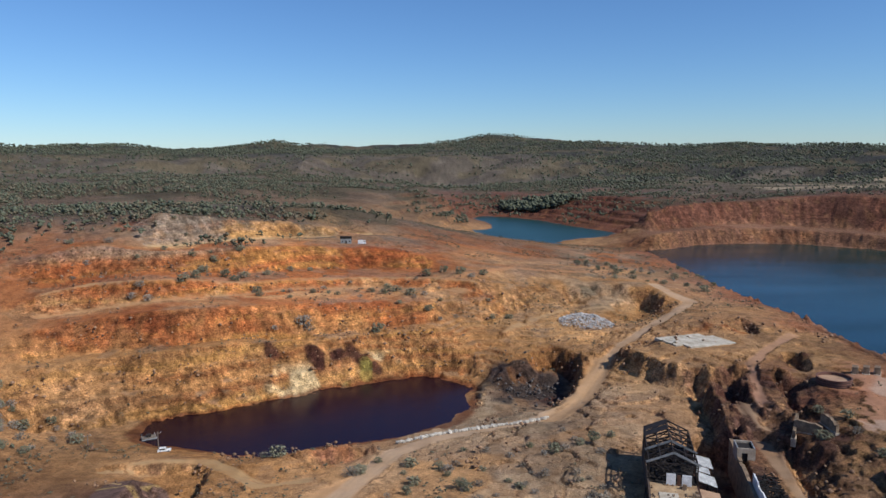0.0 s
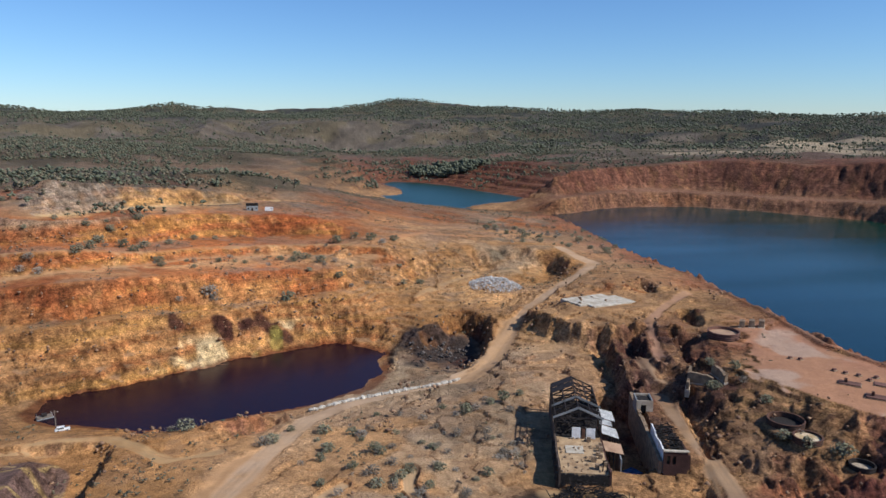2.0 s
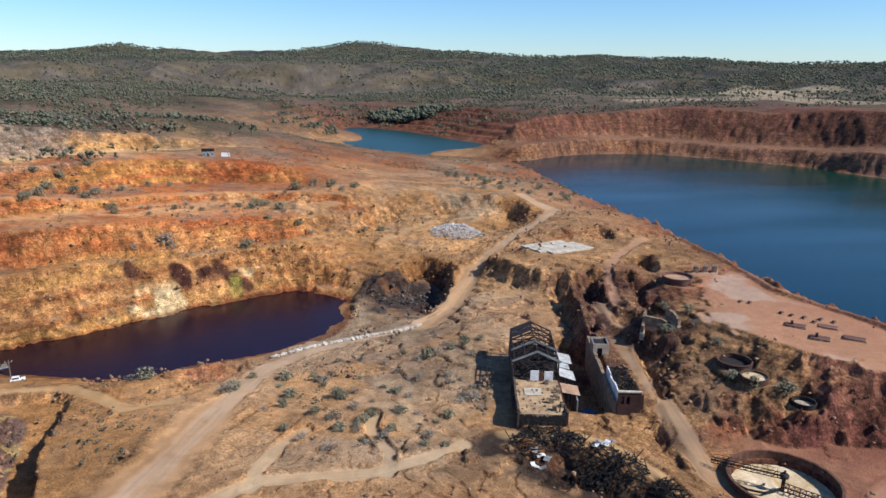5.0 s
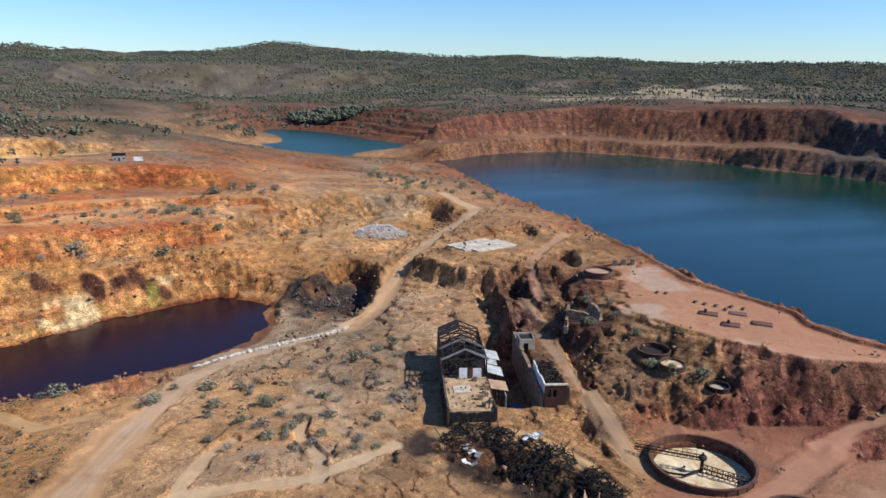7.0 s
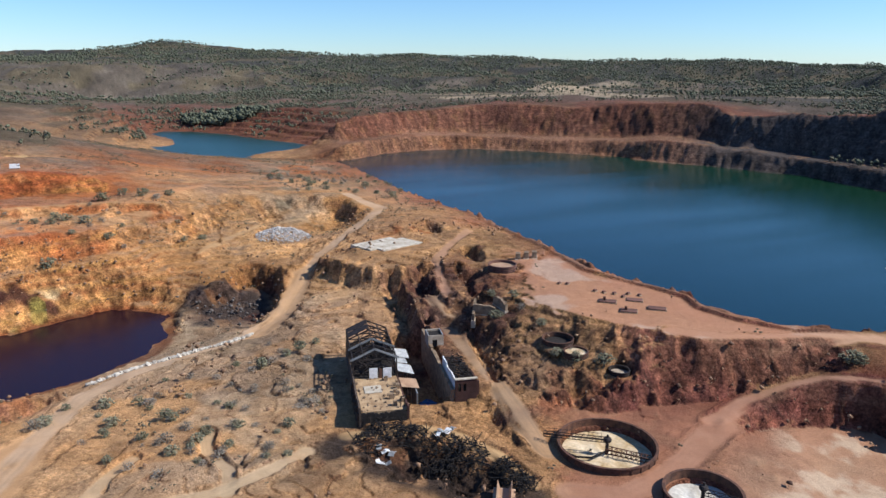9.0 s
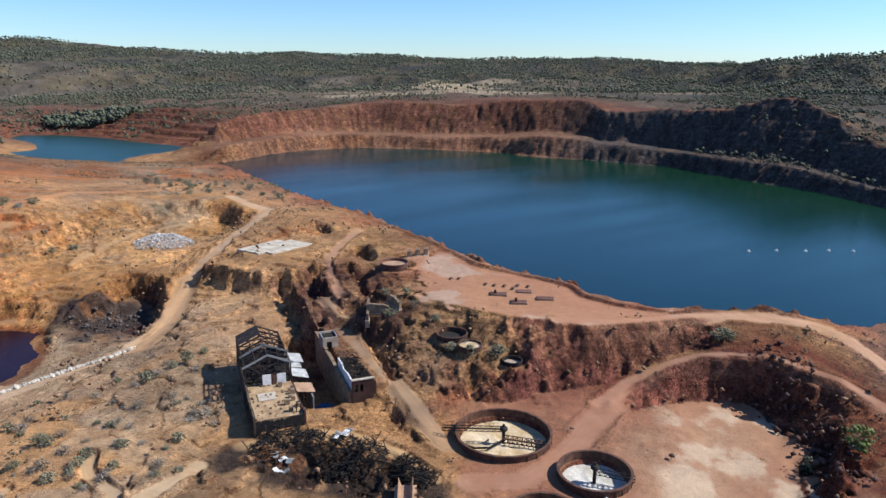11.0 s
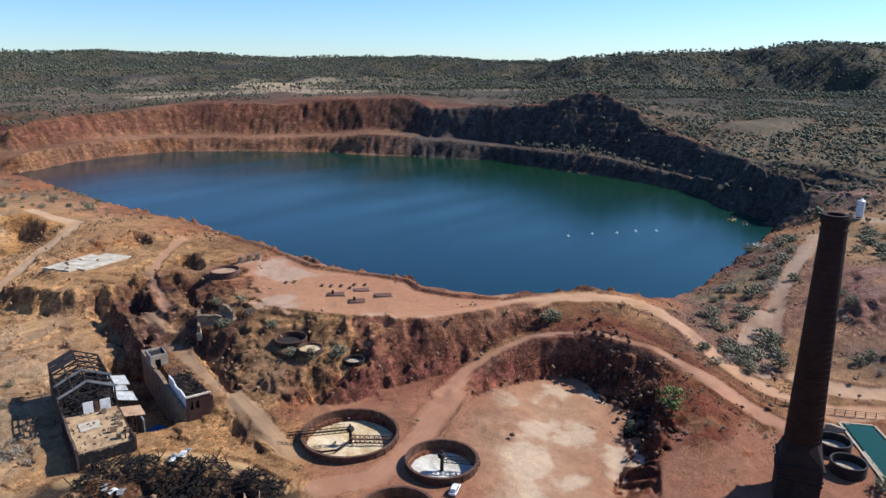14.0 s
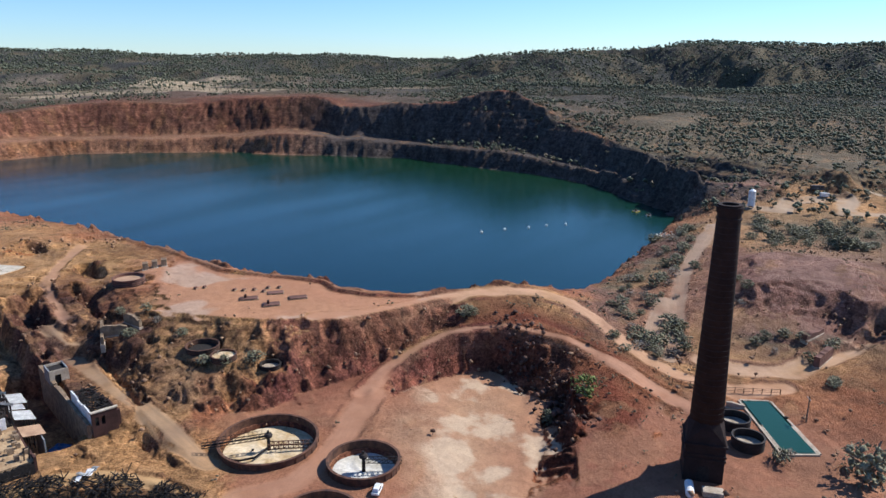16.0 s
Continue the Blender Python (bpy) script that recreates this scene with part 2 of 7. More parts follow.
LINES["bowl2_dig"] = [(191, 89, -4.0), (167, 74, -3.0), (179, 79, -3.0)]
LINES["yard"] = [(99, 138, 0.0), (107, 117, 0.0), (131, 137, 0.0), (142, 139, 0.0), (123, 101, -1.0), (151, 52, 0.0), (183, 51, 0.5), (200, 51, 0.5), (168, 36, 0.0),
    (224, 42, 0.5), (183, 33, 0.0), (183, 18, -1.0), (243, 16, 0.5), (225, 3, 1.0)]
LINES["works"] = [(50, 218, 0.0), (57, 243, 1.0), (48, 178, 0.0), (75, 253, 2.0), (50, 162, -1.0), (92, 268, 3.0), (101, 279, 3.0), (67, 178, 1.0), (98, 252, 2.0), (88,
    216, 1.0), (78, 186, 1.0), (67, 148, -1.0), (84, 175, 1.0), (92, 179, 1.0), (85, 144, 0.0), (86, 134, 0.0), (98, 141, 0.0)]
LINES["ramp"] = [(108, 213, 6.0), (104, 182, 4.0), (100, 162, 2.0), (100, 147, 0.5), (111, 237, 9.0), (113, 258, 12.0)]
LINES["terrace"] = [(110, 193, 6.5), (117, 182, 6.5), (112, 175, 3.0), (129, 190, 10.5), (119, 173, 4.0), (135, 178, 10.0), (130, 165, 4.5), (140, 163, 7.5), (120, 197, 9.0), (125, 180, 7.5)]
LINES["step_toe"] = [(117, 169, 1.0), (121, 165, 0.0), (131, 158, 0.0), (139, 156, 0.0)]
LINES["dark_gully"] = [(111, 269, 4.0), (102, 240, 3.0), (117, 240, 7.0), (113, 223, 6.0)]
LINES["gully_side"] = [(118, 251, 13.0), (118, 223, 12.0), (132, 235, 15.0), (122, 213, 12.0), (129, 209, 14.0)]
LINES["flat"] = [(-21, 158, 3.0), (-20, 176, 2.0), (-13, 223, -3.0), (-2, 189, 0.0), (1, 160, 2.0), (4, 235, -3.0), (23, 240, -2.0), (23, 201, 0.0), (25, 165, 2.0), (49,
    251, -1.0), (47, 210, 0.0), (41, 184, 0.0), (61, 257, 1.0), (38, 154, 1.0), (78, 286, 2.0)]
LINES["left_road"] = [(-120, 237, -5.0), (-104, 244, -6.0), (-86, 244, -6.0), (-73, 232, -5.0), (-61, 221, -4.0), (-47, 227, -5.0)]
LINES["shore_bank"] = [(-107, 259, -9.0), (-88, 252, -8.0), (-76, 250, -8.0)]
LINES["heap"] = [(-103, 222, -2.0), (-101, 209, 0.5), (-98, 190, 3.0), (-92, 165, 5.0)]
LINES["trench"] = [(-85, 235, -9.0), (-82, 209, -12.0), (-79, 185, -12.5), (-73, 162, -13.0)]
LINES["trench_lip"] = [(-81, 233, -4.0), (-79, 209, -2.0), (-76, 185, 0.0), (-69, 162, 1.0)]
LINES["near_l"] = [(-60, 176, 1.0), (-52, 157, 3.0), (-55, 197, -1.0)]
LINES["ridge_road"] = [(252, 80, 4.0), (286, 86, 7.0), (234, 68, 2.0), (325, 90, 9.0), (377, 97, 11.0), (421, 102, 13.0)]
LINES["ridge_in"] = [(253, 97, 7.0), (284, 107, 6.0), (323, 111, 6.0), (381, 117, 7.0), (430, 119, 9.0)]
LINES["mound_top"] = [(316, 59, 17.0), (335, 61, 20.0), (346, 47, 21.0), (341, 28, 21.0), (324, 15, 18.0), (298, 2, 14.0)]
LINES["mound_toe"] = [(242, 57, 2.0), (242, 47, 1.5), (252, 31, 1.0), (280, 17, 2.0), (312, 1, 3.0)]
LINES["mound_mid"] = [(299, 55, 17.0), (311, 43, 18.0), (314, 29, 18.0), (301, 15, 16.0), (309, 2, 14.0)]
LINES["mound_ledge"] = [(273, 53, 6.0), (289, 38, 9.0), (296, 23, 9.0), (295, 8, 8.0)]
LINES["mound_ledge_t"] = [(266, 51, 4.0), (272, 35, 6.0), (282, 21, 5.0), (288, 7, 5.0)]
LINES["bush_flat"] = [(430, 84, 12.0), (437, 58, 11.0), (445, 25, 11.0), (447, -6, 12.0)]
LINES["quarry"] = [(480, 105, 13.0), (478, 77, 14.0), (511, 76, 14.0), (544, 47, 14.5), (492, 41, 14.0), (508, 1, 14.0)]
LINES["quarry_bank"] = [(515, 153, 21.0), (508, 117, 24.0), (519, 90, 24.0)]
LINES["right_low"] = [(184, 8, -1.0), (210, 9, -1.0), (198, -1, -2.0), (254, -8, 3.0)]
LINES["burn_crest"] = [(52, 178, 1.0), (63, 175, 1.5), (72, 171, 2.0), (81, 161, 2.0), (86, 150, 1.5), (88, 136, 0.5)]
LINES["burn_toe"] = [(51, 170, -3.0), (60, 161, -5.0), (69, 151, -5.0), (77, 141, -4.0), (82, 133, -2.0)]
LINES["canyon"] = [(109, 296, 2.0), (103, 268, 1.0), (97, 238, 0.0), (90, 212, 0.0)]
LINES["canyon_e"] = [(109, 278, 11.0), (104, 253, 9.0), (98, 223, 7.0)]
LINES["ditch"] = [(114, 221, 3.0), (109, 200, 2.0), (105, 186, 1.0)]
LINES["ditch_e"] = [(116, 215, 7.0), (110, 194, 6.0), (107, 181, 4.0)]
LINES["ditch_b"] = [(95, 176, 0.0), (94, 162, -0.5), (94, 150, -0.5)]
LINES["ter_a"] = [(570, 238, 14.0), (548, 199, 12.0), (532, 166, 10.0), (525, 135, 9.0)]
LINES["ter_a_back"] = [(596, 249, 14.0), (573, 209, 12.0), (551, 173, 11.0), (538, 139, 10.0)]
LINES["ter_b"] = [(673, 354, 43.7), (663, 316, 40.6), (636, 268, 35.6), (591, 217, 31.9), (534, 169, 31.2), (502, 135, 31.7)]
LINES["ter_c"] = [(725, 339, 43.6), (705, 285, 39.4), (664, 223, 36.2), (600, 158, 32.7), (569, 112, 32.0), (575, 75, 32.4), (558, 51, 32.5)]
LINES["ter_d"] = [(613, 185, 32.2), (607, 124, 31.3), (615, 76, 31.2), (619, 35, 30.8)]
LINES["burnt_face"] = [(839, 326, 46.0), (838, 270, 45.2), (832, 217, 44.8), (821, 178, 41.3)]
LINES["ramp_top"] = [(173, 341, 15.0), (149, 315, 15.0), (133, 296, 14.0), (125, 273, 12.0), (118, 249, 10.0)]
LINES["cut_a_crest"] = [(138, 344, 15.5), (151, 365, 17.0), (159, 368, 17.5), (161, 356, 17.0), (155, 334, 15.5)]
LINES["cut_a_toe"] = [(145, 349, 13.5), (157, 364, 13.0), (154, 344, 13.5)]
LINES["cut_b_crest"] = [(130, 350, 14.5), (141, 369, 16.0), (140, 355, 16.0)]
LINES["pit_b"] = [(153, 305, 11.0), (154, 298, 10.5), (153, 290, 11.0)]
LINES["pit_b_rim"] = [(147, 302, 15.0), (158, 311, 15.5), (158, 296, 16.0), (148, 272, 15.0)]
LINES["scarp_l_crest"] = [(124, 282, 14.0), (119, 264, 12.0), (113, 247, 10.0)]
LINES["scarp_l_toe"] = [(123, 294, 8.0), (118, 277, 5.5), (113, 257, 4.0)]
LINES["scarp_r_crest"] = [(133, 280, 14.0), (131, 264, 13.0), (127, 246, 11.5)]
LINES["scarp_r_toe"] = [(136, 278, 10.0), (133, 263, 8.5), (128, 247, 7.0)]
LINES["trench_left"] = [(-100, 234, -9.0), (-95, 213, -11.5), (-89, 190, -12.0), (-84, 165, -12.0)]
LINES["haul_low"] = [(-50, 151, 3.0), (-45, 167, 2.0), (-39, 189, 0.0), (-33, 215, -3.0)]
LINES["haul_wide"] = [(46, 281, -5.0), (59, 296, -3.0), (71, 319, -0.5), (81, 341, 2.5)]
LINES["rim_road"] = [(164, 170, 18.0), (175, 158, 18.0), (187, 152, 18.0), (202, 148, 18.0), (218, 143, 17.3), (233, 132, 16.5), (241, 121, 15.6), (243, 111, 13.5), (239,
    97, 10.5), (229, 82, 7.5), (225, 70, 4.8), (223, 59, 2.7), (226, 43, 1.0), (238, 30, 0.5)]
LINES["track_a"] = [(15, 196, 0.0), (14, 186, 0.0), (18, 173, 1.0), (16, 160, 2.0)]
LINES["track_b"] = [(-5, 190, 0.0), (-11, 182, 1.0), (-17, 169, 2.0), (-18, 158, 2.5)]
LINES["track_c"] = [(-28, 154, 3.0), (-16, 162, 2.5), (-2, 162, 2.0), (13, 162, 2.0), (25, 166, 2.0), (39, 174, 0.5)]
LINES["track_d"] = [(57, 205, 0.0), (50, 183, 0.0), (51, 171, 0.0), (57, 156, 0.0)]
LINES["ledge_path"] = [(-133, 344, 4.0), (-117, 352, 4.5), (-93, 362, 5.5), (-65, 365, 5.0)]
LINES["yard_road"] = [(96, 129, 0.0), (108, 122, 0.0), (130, 127, 0.0), (149, 136, 0.0), (158, 139, 1.0)]
LINES["bowl_path"] = [(34, 389, 5.0), (47, 411, 4.5), (76, 440, 5.5), (104, 449, 5.5), (115, 433, 5.0)]
LINES["quarry_road"] = [(561, 26, 15.0), (576, 40, 16.0)]
LINES["bank_w_crest"] = [(-122, 241, -6.0), (-112, 244, -6.0), (-99, 245, -6.0), (-89, 243, -6.0), (-83, 238, -6.0)]
LINES["bank_w_toe"] = [(-121, 238, -9.5), (-112, 240, -9.5), (-98, 240, -9.5), (-89, 238, -9.5)]
LINES["bank_s_crest"] = [(-71, 237, -4.0), (-65, 239, -4.0), (-56, 239, -4.0)]
LINES["bank_s_crest_b"] = [(-54, 246, -2.5), (-41, 248, -2.5), (-27, 254, -3.0)]
LINES["bank_s_toe"] = [(-70, 232, -5.5), (-64, 226, -5.5), (-55, 225, -5.5), (-47, 229, -5.5), (-35, 239, -6.0), (-25, 250, -6.5)]
# spot heights: these are no lines
SPOTS = "yard works flat near_l right_low gully_side dark_gully slope_l slab_ground saddle terrace pad bowl2_floor bowl2_dig".split()

TH0, TH1 = radians(-42), radians(97)
R0, R1 = 55.0, 4700.0
STEP = 0.004


def relax(step, keyed, first, sweeps):
    """Membrane over the log-polar plan, held at the keyed cells."""
    nu, nt = int(math.log(R1 / R0) / step) + 1, int((TH1 - TH0) / step) + 1
    width = keyed[0][1].shape[0]
    held = np.zeros((nu, nt), bool)
    total = np.zeros((nu, nt, width))
    count = np.zeros((nu, nt))
    for pts, vals in keyed:
        u = np.log(np.hypot(pts[:, 0], pts[:, 1]) / R0) / step
        v = (np.arctan2(pts[:, 0], pts[:, 1]) - TH0) / step
        i, j = np.rint(u).astype(int), np.rint(v).astype(int)
        ok = (i > 0) & (i < nu) & (j >= 0) & (j < nt)
        np.add.at(count, (i[ok], j[ok]), 1)
        np.add.at(total, (i[ok], j[ok]), np.broadcast_to(vals.T, (len(pts), width))[ok])
    held = count > 0
    value = total / np.maximum(count, 1)[..., None]
    if first is None:
        z = np.zeros((nu, nt, width)) + value[held].mean(0)
    else:
        a = np.linspace(0, first.shape[0] - 1, nu)
        b = np.linspace(0, first.shape[1] - 1, nt)
        i, j = np.minimum(a.astype(int), first.shape[0] - 2), np.minimum(b.astype(int), first.shape[1] - 2)
        fa, fb = (a - i)[:, None, None], (b - j)[None, :, None]
        g = lambda di, dj: first[np.ix_(i + di, j + dj)]
        z = (g(0, 0) * (1 - fb) + g(0, 1) * fb) * (1 - fa) + (g(1, 0) * (1 - fb) + g(1, 1) * fb) * fa
    for _ in range(sweeps):
        p = np.pad(z, ((1, 1), (1, 1), (0, 0)), mode="edge")
        z = 0.25 * (p[:-2, 1:-1] + p[2:, 1:-1] + p[1:-1, :-2] + p[1:-1, 2:])
        z[held] = value[held]
    return z


def trace(name):
    pts = np.array(LINES[name], float)
    if name in SPOTS:
        ring = np.linspace(0, 2 * math.pi, 9)[:-1]
        return np.concatenate([pts] + [pts + 3 * np.array([math.cos(a), math.sin(a), 0]) for a in ring])
    out = []
    for p, q in zip(pts[:-1], pts[1:]):
        n = max(2, int(np.hypot(*(q - p)[:2]) / max(0.5, 0.002 * np.hypot(*p[:2]))))
        out.append(p + (q - p) * np.linspace(0, 1, n)[:, None])
    return np.concatenate(out)


arcs = np.linspace(TH0, TH1, 2000)
TRACES = {n: trace(n) for n in LINES}
TRACES["near_ring"] = np.stack([60 * np.sin(arcs), 60 * np.cos(arcs), 1 + 0 * arcs], 1)
TRACES["far_ring"] = np.stack([4600 * np.sin(arcs), 4600 * np.cos(arcs), 60 + 0 * arcs], 1)
TRACES["vale_ring"] = np.stack([3400 * np.sin(arcs), 3400 * np.cos(arcs), 60 + 0 * arcs], 1)
z = None
for step, sweeps in ((8 * STEP, 600), (4 * STEP, 300), (2 * STEP, 200), (STEP, 120)):
    z = relax(step, [(p[:, :2], p[:, 2:].T) for p in TRACES.values()], z, sweeps)
z = z[..., 0]
# the finished plan: finer across, and finest where the ground lies near
marks = [math.log(r / R0) for r in (R0, 115, 330, 1150, R1)]
U = np.concatenate([np.arange(a, b, d) for a, b, d in zip(marks, marks[1:], (0.02, 0.003, 0.0036, 0.0075))])
TT = np.arange(TH0, TH1, 0.0022)
NU, NT = len(U), len(TT)
RR = R0 * np.exp(U)
GX, GY = RR[:, None] * np.sin(TT), RR[:, None] * np.cos(TT)


def refined(h):
    """A solved plan carried over to the finer one."""
    a, b = np.minimum(U / STEP, h.shape[0] - 1.001), np.minimum((TT - TH0) / STEP, h.shape[1] - 1.001)
    i, j = a.astype(int), b.astype(int)
    tail = (1,) * (h.ndim - 2)
    a, b = (a - i).reshape(-1, 1, *tail), (b - j).reshape(1, -1, *tail)
    return (h[np.ix_(i, j)] * (1 - b) + h[np.ix_(i, j + 1)] * b) * (1 - a) + (h[np.ix_(i + 1, j)] * (1 - b) + h[np.ix_(i + 1, j + 1)] * b) * a


z = refined(z)


def hash2(i, j, seed):
    h = (i.astype(np.int64) * 374761393 + j.astype(np.int64) * 668265263 + seed * 974711) & 0xFFFFFFFF
    h = ((h ^ (h >> 13)) * 1274126177) & 0xFFFFFFFF
    return ((h ^ (h >> 16)) & 0xFFFF) / 65535.0


def noise2(x, y, size, seed=0):
    """Smooth value noise, -1 to 1."""
    if x.ndim == 2 and len(x) > 24:      # small blocks keep the arrays short
        y = np.broadcast_to(y, x.shape)
        return np.concatenate([noise2(x[k:k + 24], y[k:k + 24], size, seed) for k in range(0, len(x), 24)])
    x, y = x / size, y / size
    i, j = np.floor(x), np.floor(y)
    a, b = x - i, y - j
    a, b = a * a * (3 - 2 * a), b * b * (3 - 2 * b)
    v = (hash2(i, j, seed) * (1 - a) + hash2(i + 1, j, seed) * a) * (1 - b) + (hash2(i, j + 1, seed) * (1 - a) + hash2(i + 1, j + 1, seed) * a) * b
    return 2 * v - 1


def fbm(x, y, size, octaves, seed=0):
    return sum(noise2(x, y, size / 2 ** k, seed + k) * 0.5 ** k for k in range(octaves))


def smooth(a, lo, hi):
    t = np.clip((a - lo) / (hi - lo), 0, 1)
    return t * t * (3 - 2 * t)


def slopes(h):
    """Gradient in x and y on the log-polar plan."""
    du, dt = np.gradient(h, U, TT)
    s, c = np.sin(TT)[None, :], np.cos(TT)[None, :]
    r = RR[:, None]
    return (du * s + dt * c) / r, (du * c - dt * s) / r


for _ in range(2):
    p = np.pad(z, 1, mode="edge")
    z = 0.5 * z + 0.125 * (p[:-2, 1:-1] + p[2:, 1:-1] + p[1:-1, :-2] + p[1:-1, 2:])
gx, gy = slopes(z)
steep = np.hypot(gx, gy)
RG = np.repeat(RR[:, None], NT, 1)
# rills run down the slopes
n = np.maximum(steep, 0.05)
sx, sy = gx / n, gy / n
wx, wy = 1.6 * noise2(GX, GY, 7, 3), 1.6 * noise2(GX, GY, 7, 4)


def streaks(size, seed, reach):
    """Ribs and gullies that run down the fall of the slope, -1 to 1."""
    out = 0
    for k in range(-3, 4):
        d = k * reach
        out = out + noise2(GX + wx + sx * d, GY + wy + sy * d, size, seed)
    return out / 7


grow = 1 + smooth(RG, 350, 800)
rill_a = 1 - 4.2 * np.abs(streaks(8.0, 6, 2.6 * grow))
rill_b = 1 - 4.0 * np.abs(streaks(3.2, 5, 1.3 * grow))
rill = 0.6 * rill_a + 0.4 * rill_b - 0.25
hilly = smooth(RG, 1150, 1800)
bank = smooth(steep, 0.2, 0.6)
AZ = np.repeat(np.degrees(TT)[None, :], NU, 0)
pit_side = np.exp(-(((AZ + 12) / 24) ** 2)) * smooth(RG, 320, 335) * (1 - smooth(RG, 560, 640))
# hummocks, washed-out gullies and loose ground
lumps = fbm(GX, GY, 22, 4, 11)
gully = (1 - np.abs(fbm(GX + 8 * lumps, GY, 34, 3, 17))) ** 4
worked = np.exp(-(((AZ - 10) / 26) ** 2)) * smooth(RG, 90, 150) * (1 - smooth(RG, 380, 520)) * smooth(z, -9, -6) * (1 - smooth(z, 16.2, 16.8))
ZG = z + lumps * (0.30 + (1.1 - 0.7 * pit_side) * bank + 0.5 * worked) * (1 - hilly) - gully * (0.5 * bank + 0.8 * worked) * (1 - hilly)
near = 1 - smooth(RG, 480, 700)
rugged = worked * smooth(AZ + 8 * noise2(GX, GY, 40, 53), 20, 27)
ZG += fbm(GX + wx, GY + wy, 6, 3, 51) * (0.08 + 0.75 * bank + 0.45 * rugged) * (1 - hilly)
ZG += rill * bank * (1.25 + 0.9 * smooth(RG, 450, 800)) * (1 - 0.45 * pit_side) * (1 - hilly)
# broken rock stands out of the banks in sharp knobs
knob = np.maximum(0, fbm(GX + wx, GY + wy, 4.2, 3, 57) - 0.12)
ZG += knob * near * (0.04 + 1.6 * bank + 0.8 * rugged)
# small cut banks and scarps break up the worked ground
cut = ZG + 2.4 * fbm(GX, GY, 38, 2, 71)
q = cut / 1.6
scarp = (np.floor(q) + smooth(q - np.floor(q), 0.0, 0.12)) * 1.6 - 2.1 * fbm(GX, GY, 38, 2, 71)
ZG += (scarp - ZG) * worked * 0.75 * (1 - 0.6 * bank)
# shallow washouts over the open ground
wash = np.abs(fbm(GX + 2 * wx, GY + 2 * wy, 15, 3, 77))
ZG -= 0.6 * (1 - smooth(wash, 0.0, 0.07)) * worked
far_land = smooth(RG, 520, 900) * smooth(z, 16, 34)
ZG += far_land * (1 - hilly) * fbm(GX, GY, 110, 4, 30) * 4.0
# old benches and tracks step the slopes beside the lake
ledge = ZG / 3.4 + 0.5 * noise2(GX, GY, 40, 65)
thin = ZG / 1.15 + 0.8 * noise2(GX, GY, 17, 66)
thin = (np.floor(thin) + smooth(thin - np.floor(thin), 0.3, 0.85) - 0.8 * noise2(GX, GY, 17, 66)) * 1.15
ledged = (np.floor(ledge) + smooth(ledge - np.floor(ledge), 0.35, 0.9) - 0.5 * noise2(GX, GY, 40, 65)) * 3.4
in_pit = np.exp(-(((AZ + 12) / 24) ** 2)) * smooth(RG, 320, 335) * (1 - smooth(RG, 560, 640)) * bank * smooth(z, -10, -8)
ZG += (0.65 * ledged + 0.35 * thin - ZG) * in_pit * 0.85
step_h = 7.0
q = ZG / step_h + 0.25 * noise2(GX, GY, 90, 61)
stepped = (np.floor(q) + smooth(q - np.floor(q), 0.55, 0.95) - 0.25 * noise2(GX, GY, 90, 61)) * step_h
where = smooth(AZ, 44, 50) * smooth(RG, 470, 560) * (1 - smooth(RG, 1000, 1300)) * smooth(z, 8, 12) * 0.4
where = np.maximum(where, smooth(AZ, -7, -3) * (1 - smooth(AZ, 15, 19)) * smooth(RG, 830, 880) * (1 - smooth(RG, 1400, 1600)) * smooth(z, 3, 6) * 0.85)
ZG += (stepped - ZG) * where
crest = np.exp(-((RG - 2400) / 330) ** 2)
spurs = 1 - np.abs(fbm(GX, GY, 520, 5, 41))
ZG += hilly * (1 - 0.88 * crest) * (spurs - 0.62) * (75 + 60 * smooth(AZ, 40, 60)) * smooth(RG, 1400, 2000)


# ---- roads and tracks, worn flat into the ground
ROADS = (("haul_low", 10.0, (0.44, 0.25, 0.12)), ("haul", 5.0, (0.47, 0.32, 0.20)), ("ramp_top", 3.0, (0.39, 0.22, 0.14)), ("haul_wide", 7.5, (0.47, 0.28, 0.14)), ("arc_road", 3.4, (0.44, 0.24, 0.15)), ("ridge_road", 4.5, (0.33, 0.23, 0.16)),
         ("left_road", 4.0, (0.44, 0.29, 0.14)), ("mound_toe", 5.5, (0.43, 0.28, 0.18)), ("bench_b_back", 3.2, (0.43, 0.24, 0.11)), ("bench_d_back", 5.0, (0.49, 0.32, 0.15)),
         ("ramp", 4.0, (0.31, 0.21, 0.13)), ("quarry", 7.0, (0.37, 0.28, 0.20)), ("burn_crest", 3.4, (0.44, 0.29, 0.14)), ("rim_road", 4.5, (0.47, 0.28, 0.17)),
         ("bench_c", 2.2, (0.39, 0.23, 0.11)), ("neck_b", 3.2, (0.41, 0.20, 0.09)), ("track_a", 2.6, (0.44, 0.32, 0.19)), ("track_b", 2.6, (0.44, 0.32, 0.19)),
         ("track_c", 3.6, (0.47, 0.34, 0.20)), ("ledge_path", 1.6, (0.46, 0.29, 0.12)), ("yard_road", 5.0, (0.41, 0.23, 0.14)), ("bowl_path", 3.0, (0.44, 0.28, 0.14)), ("quarry_road", 3.5, (0.41, 0.32, 0.23)))


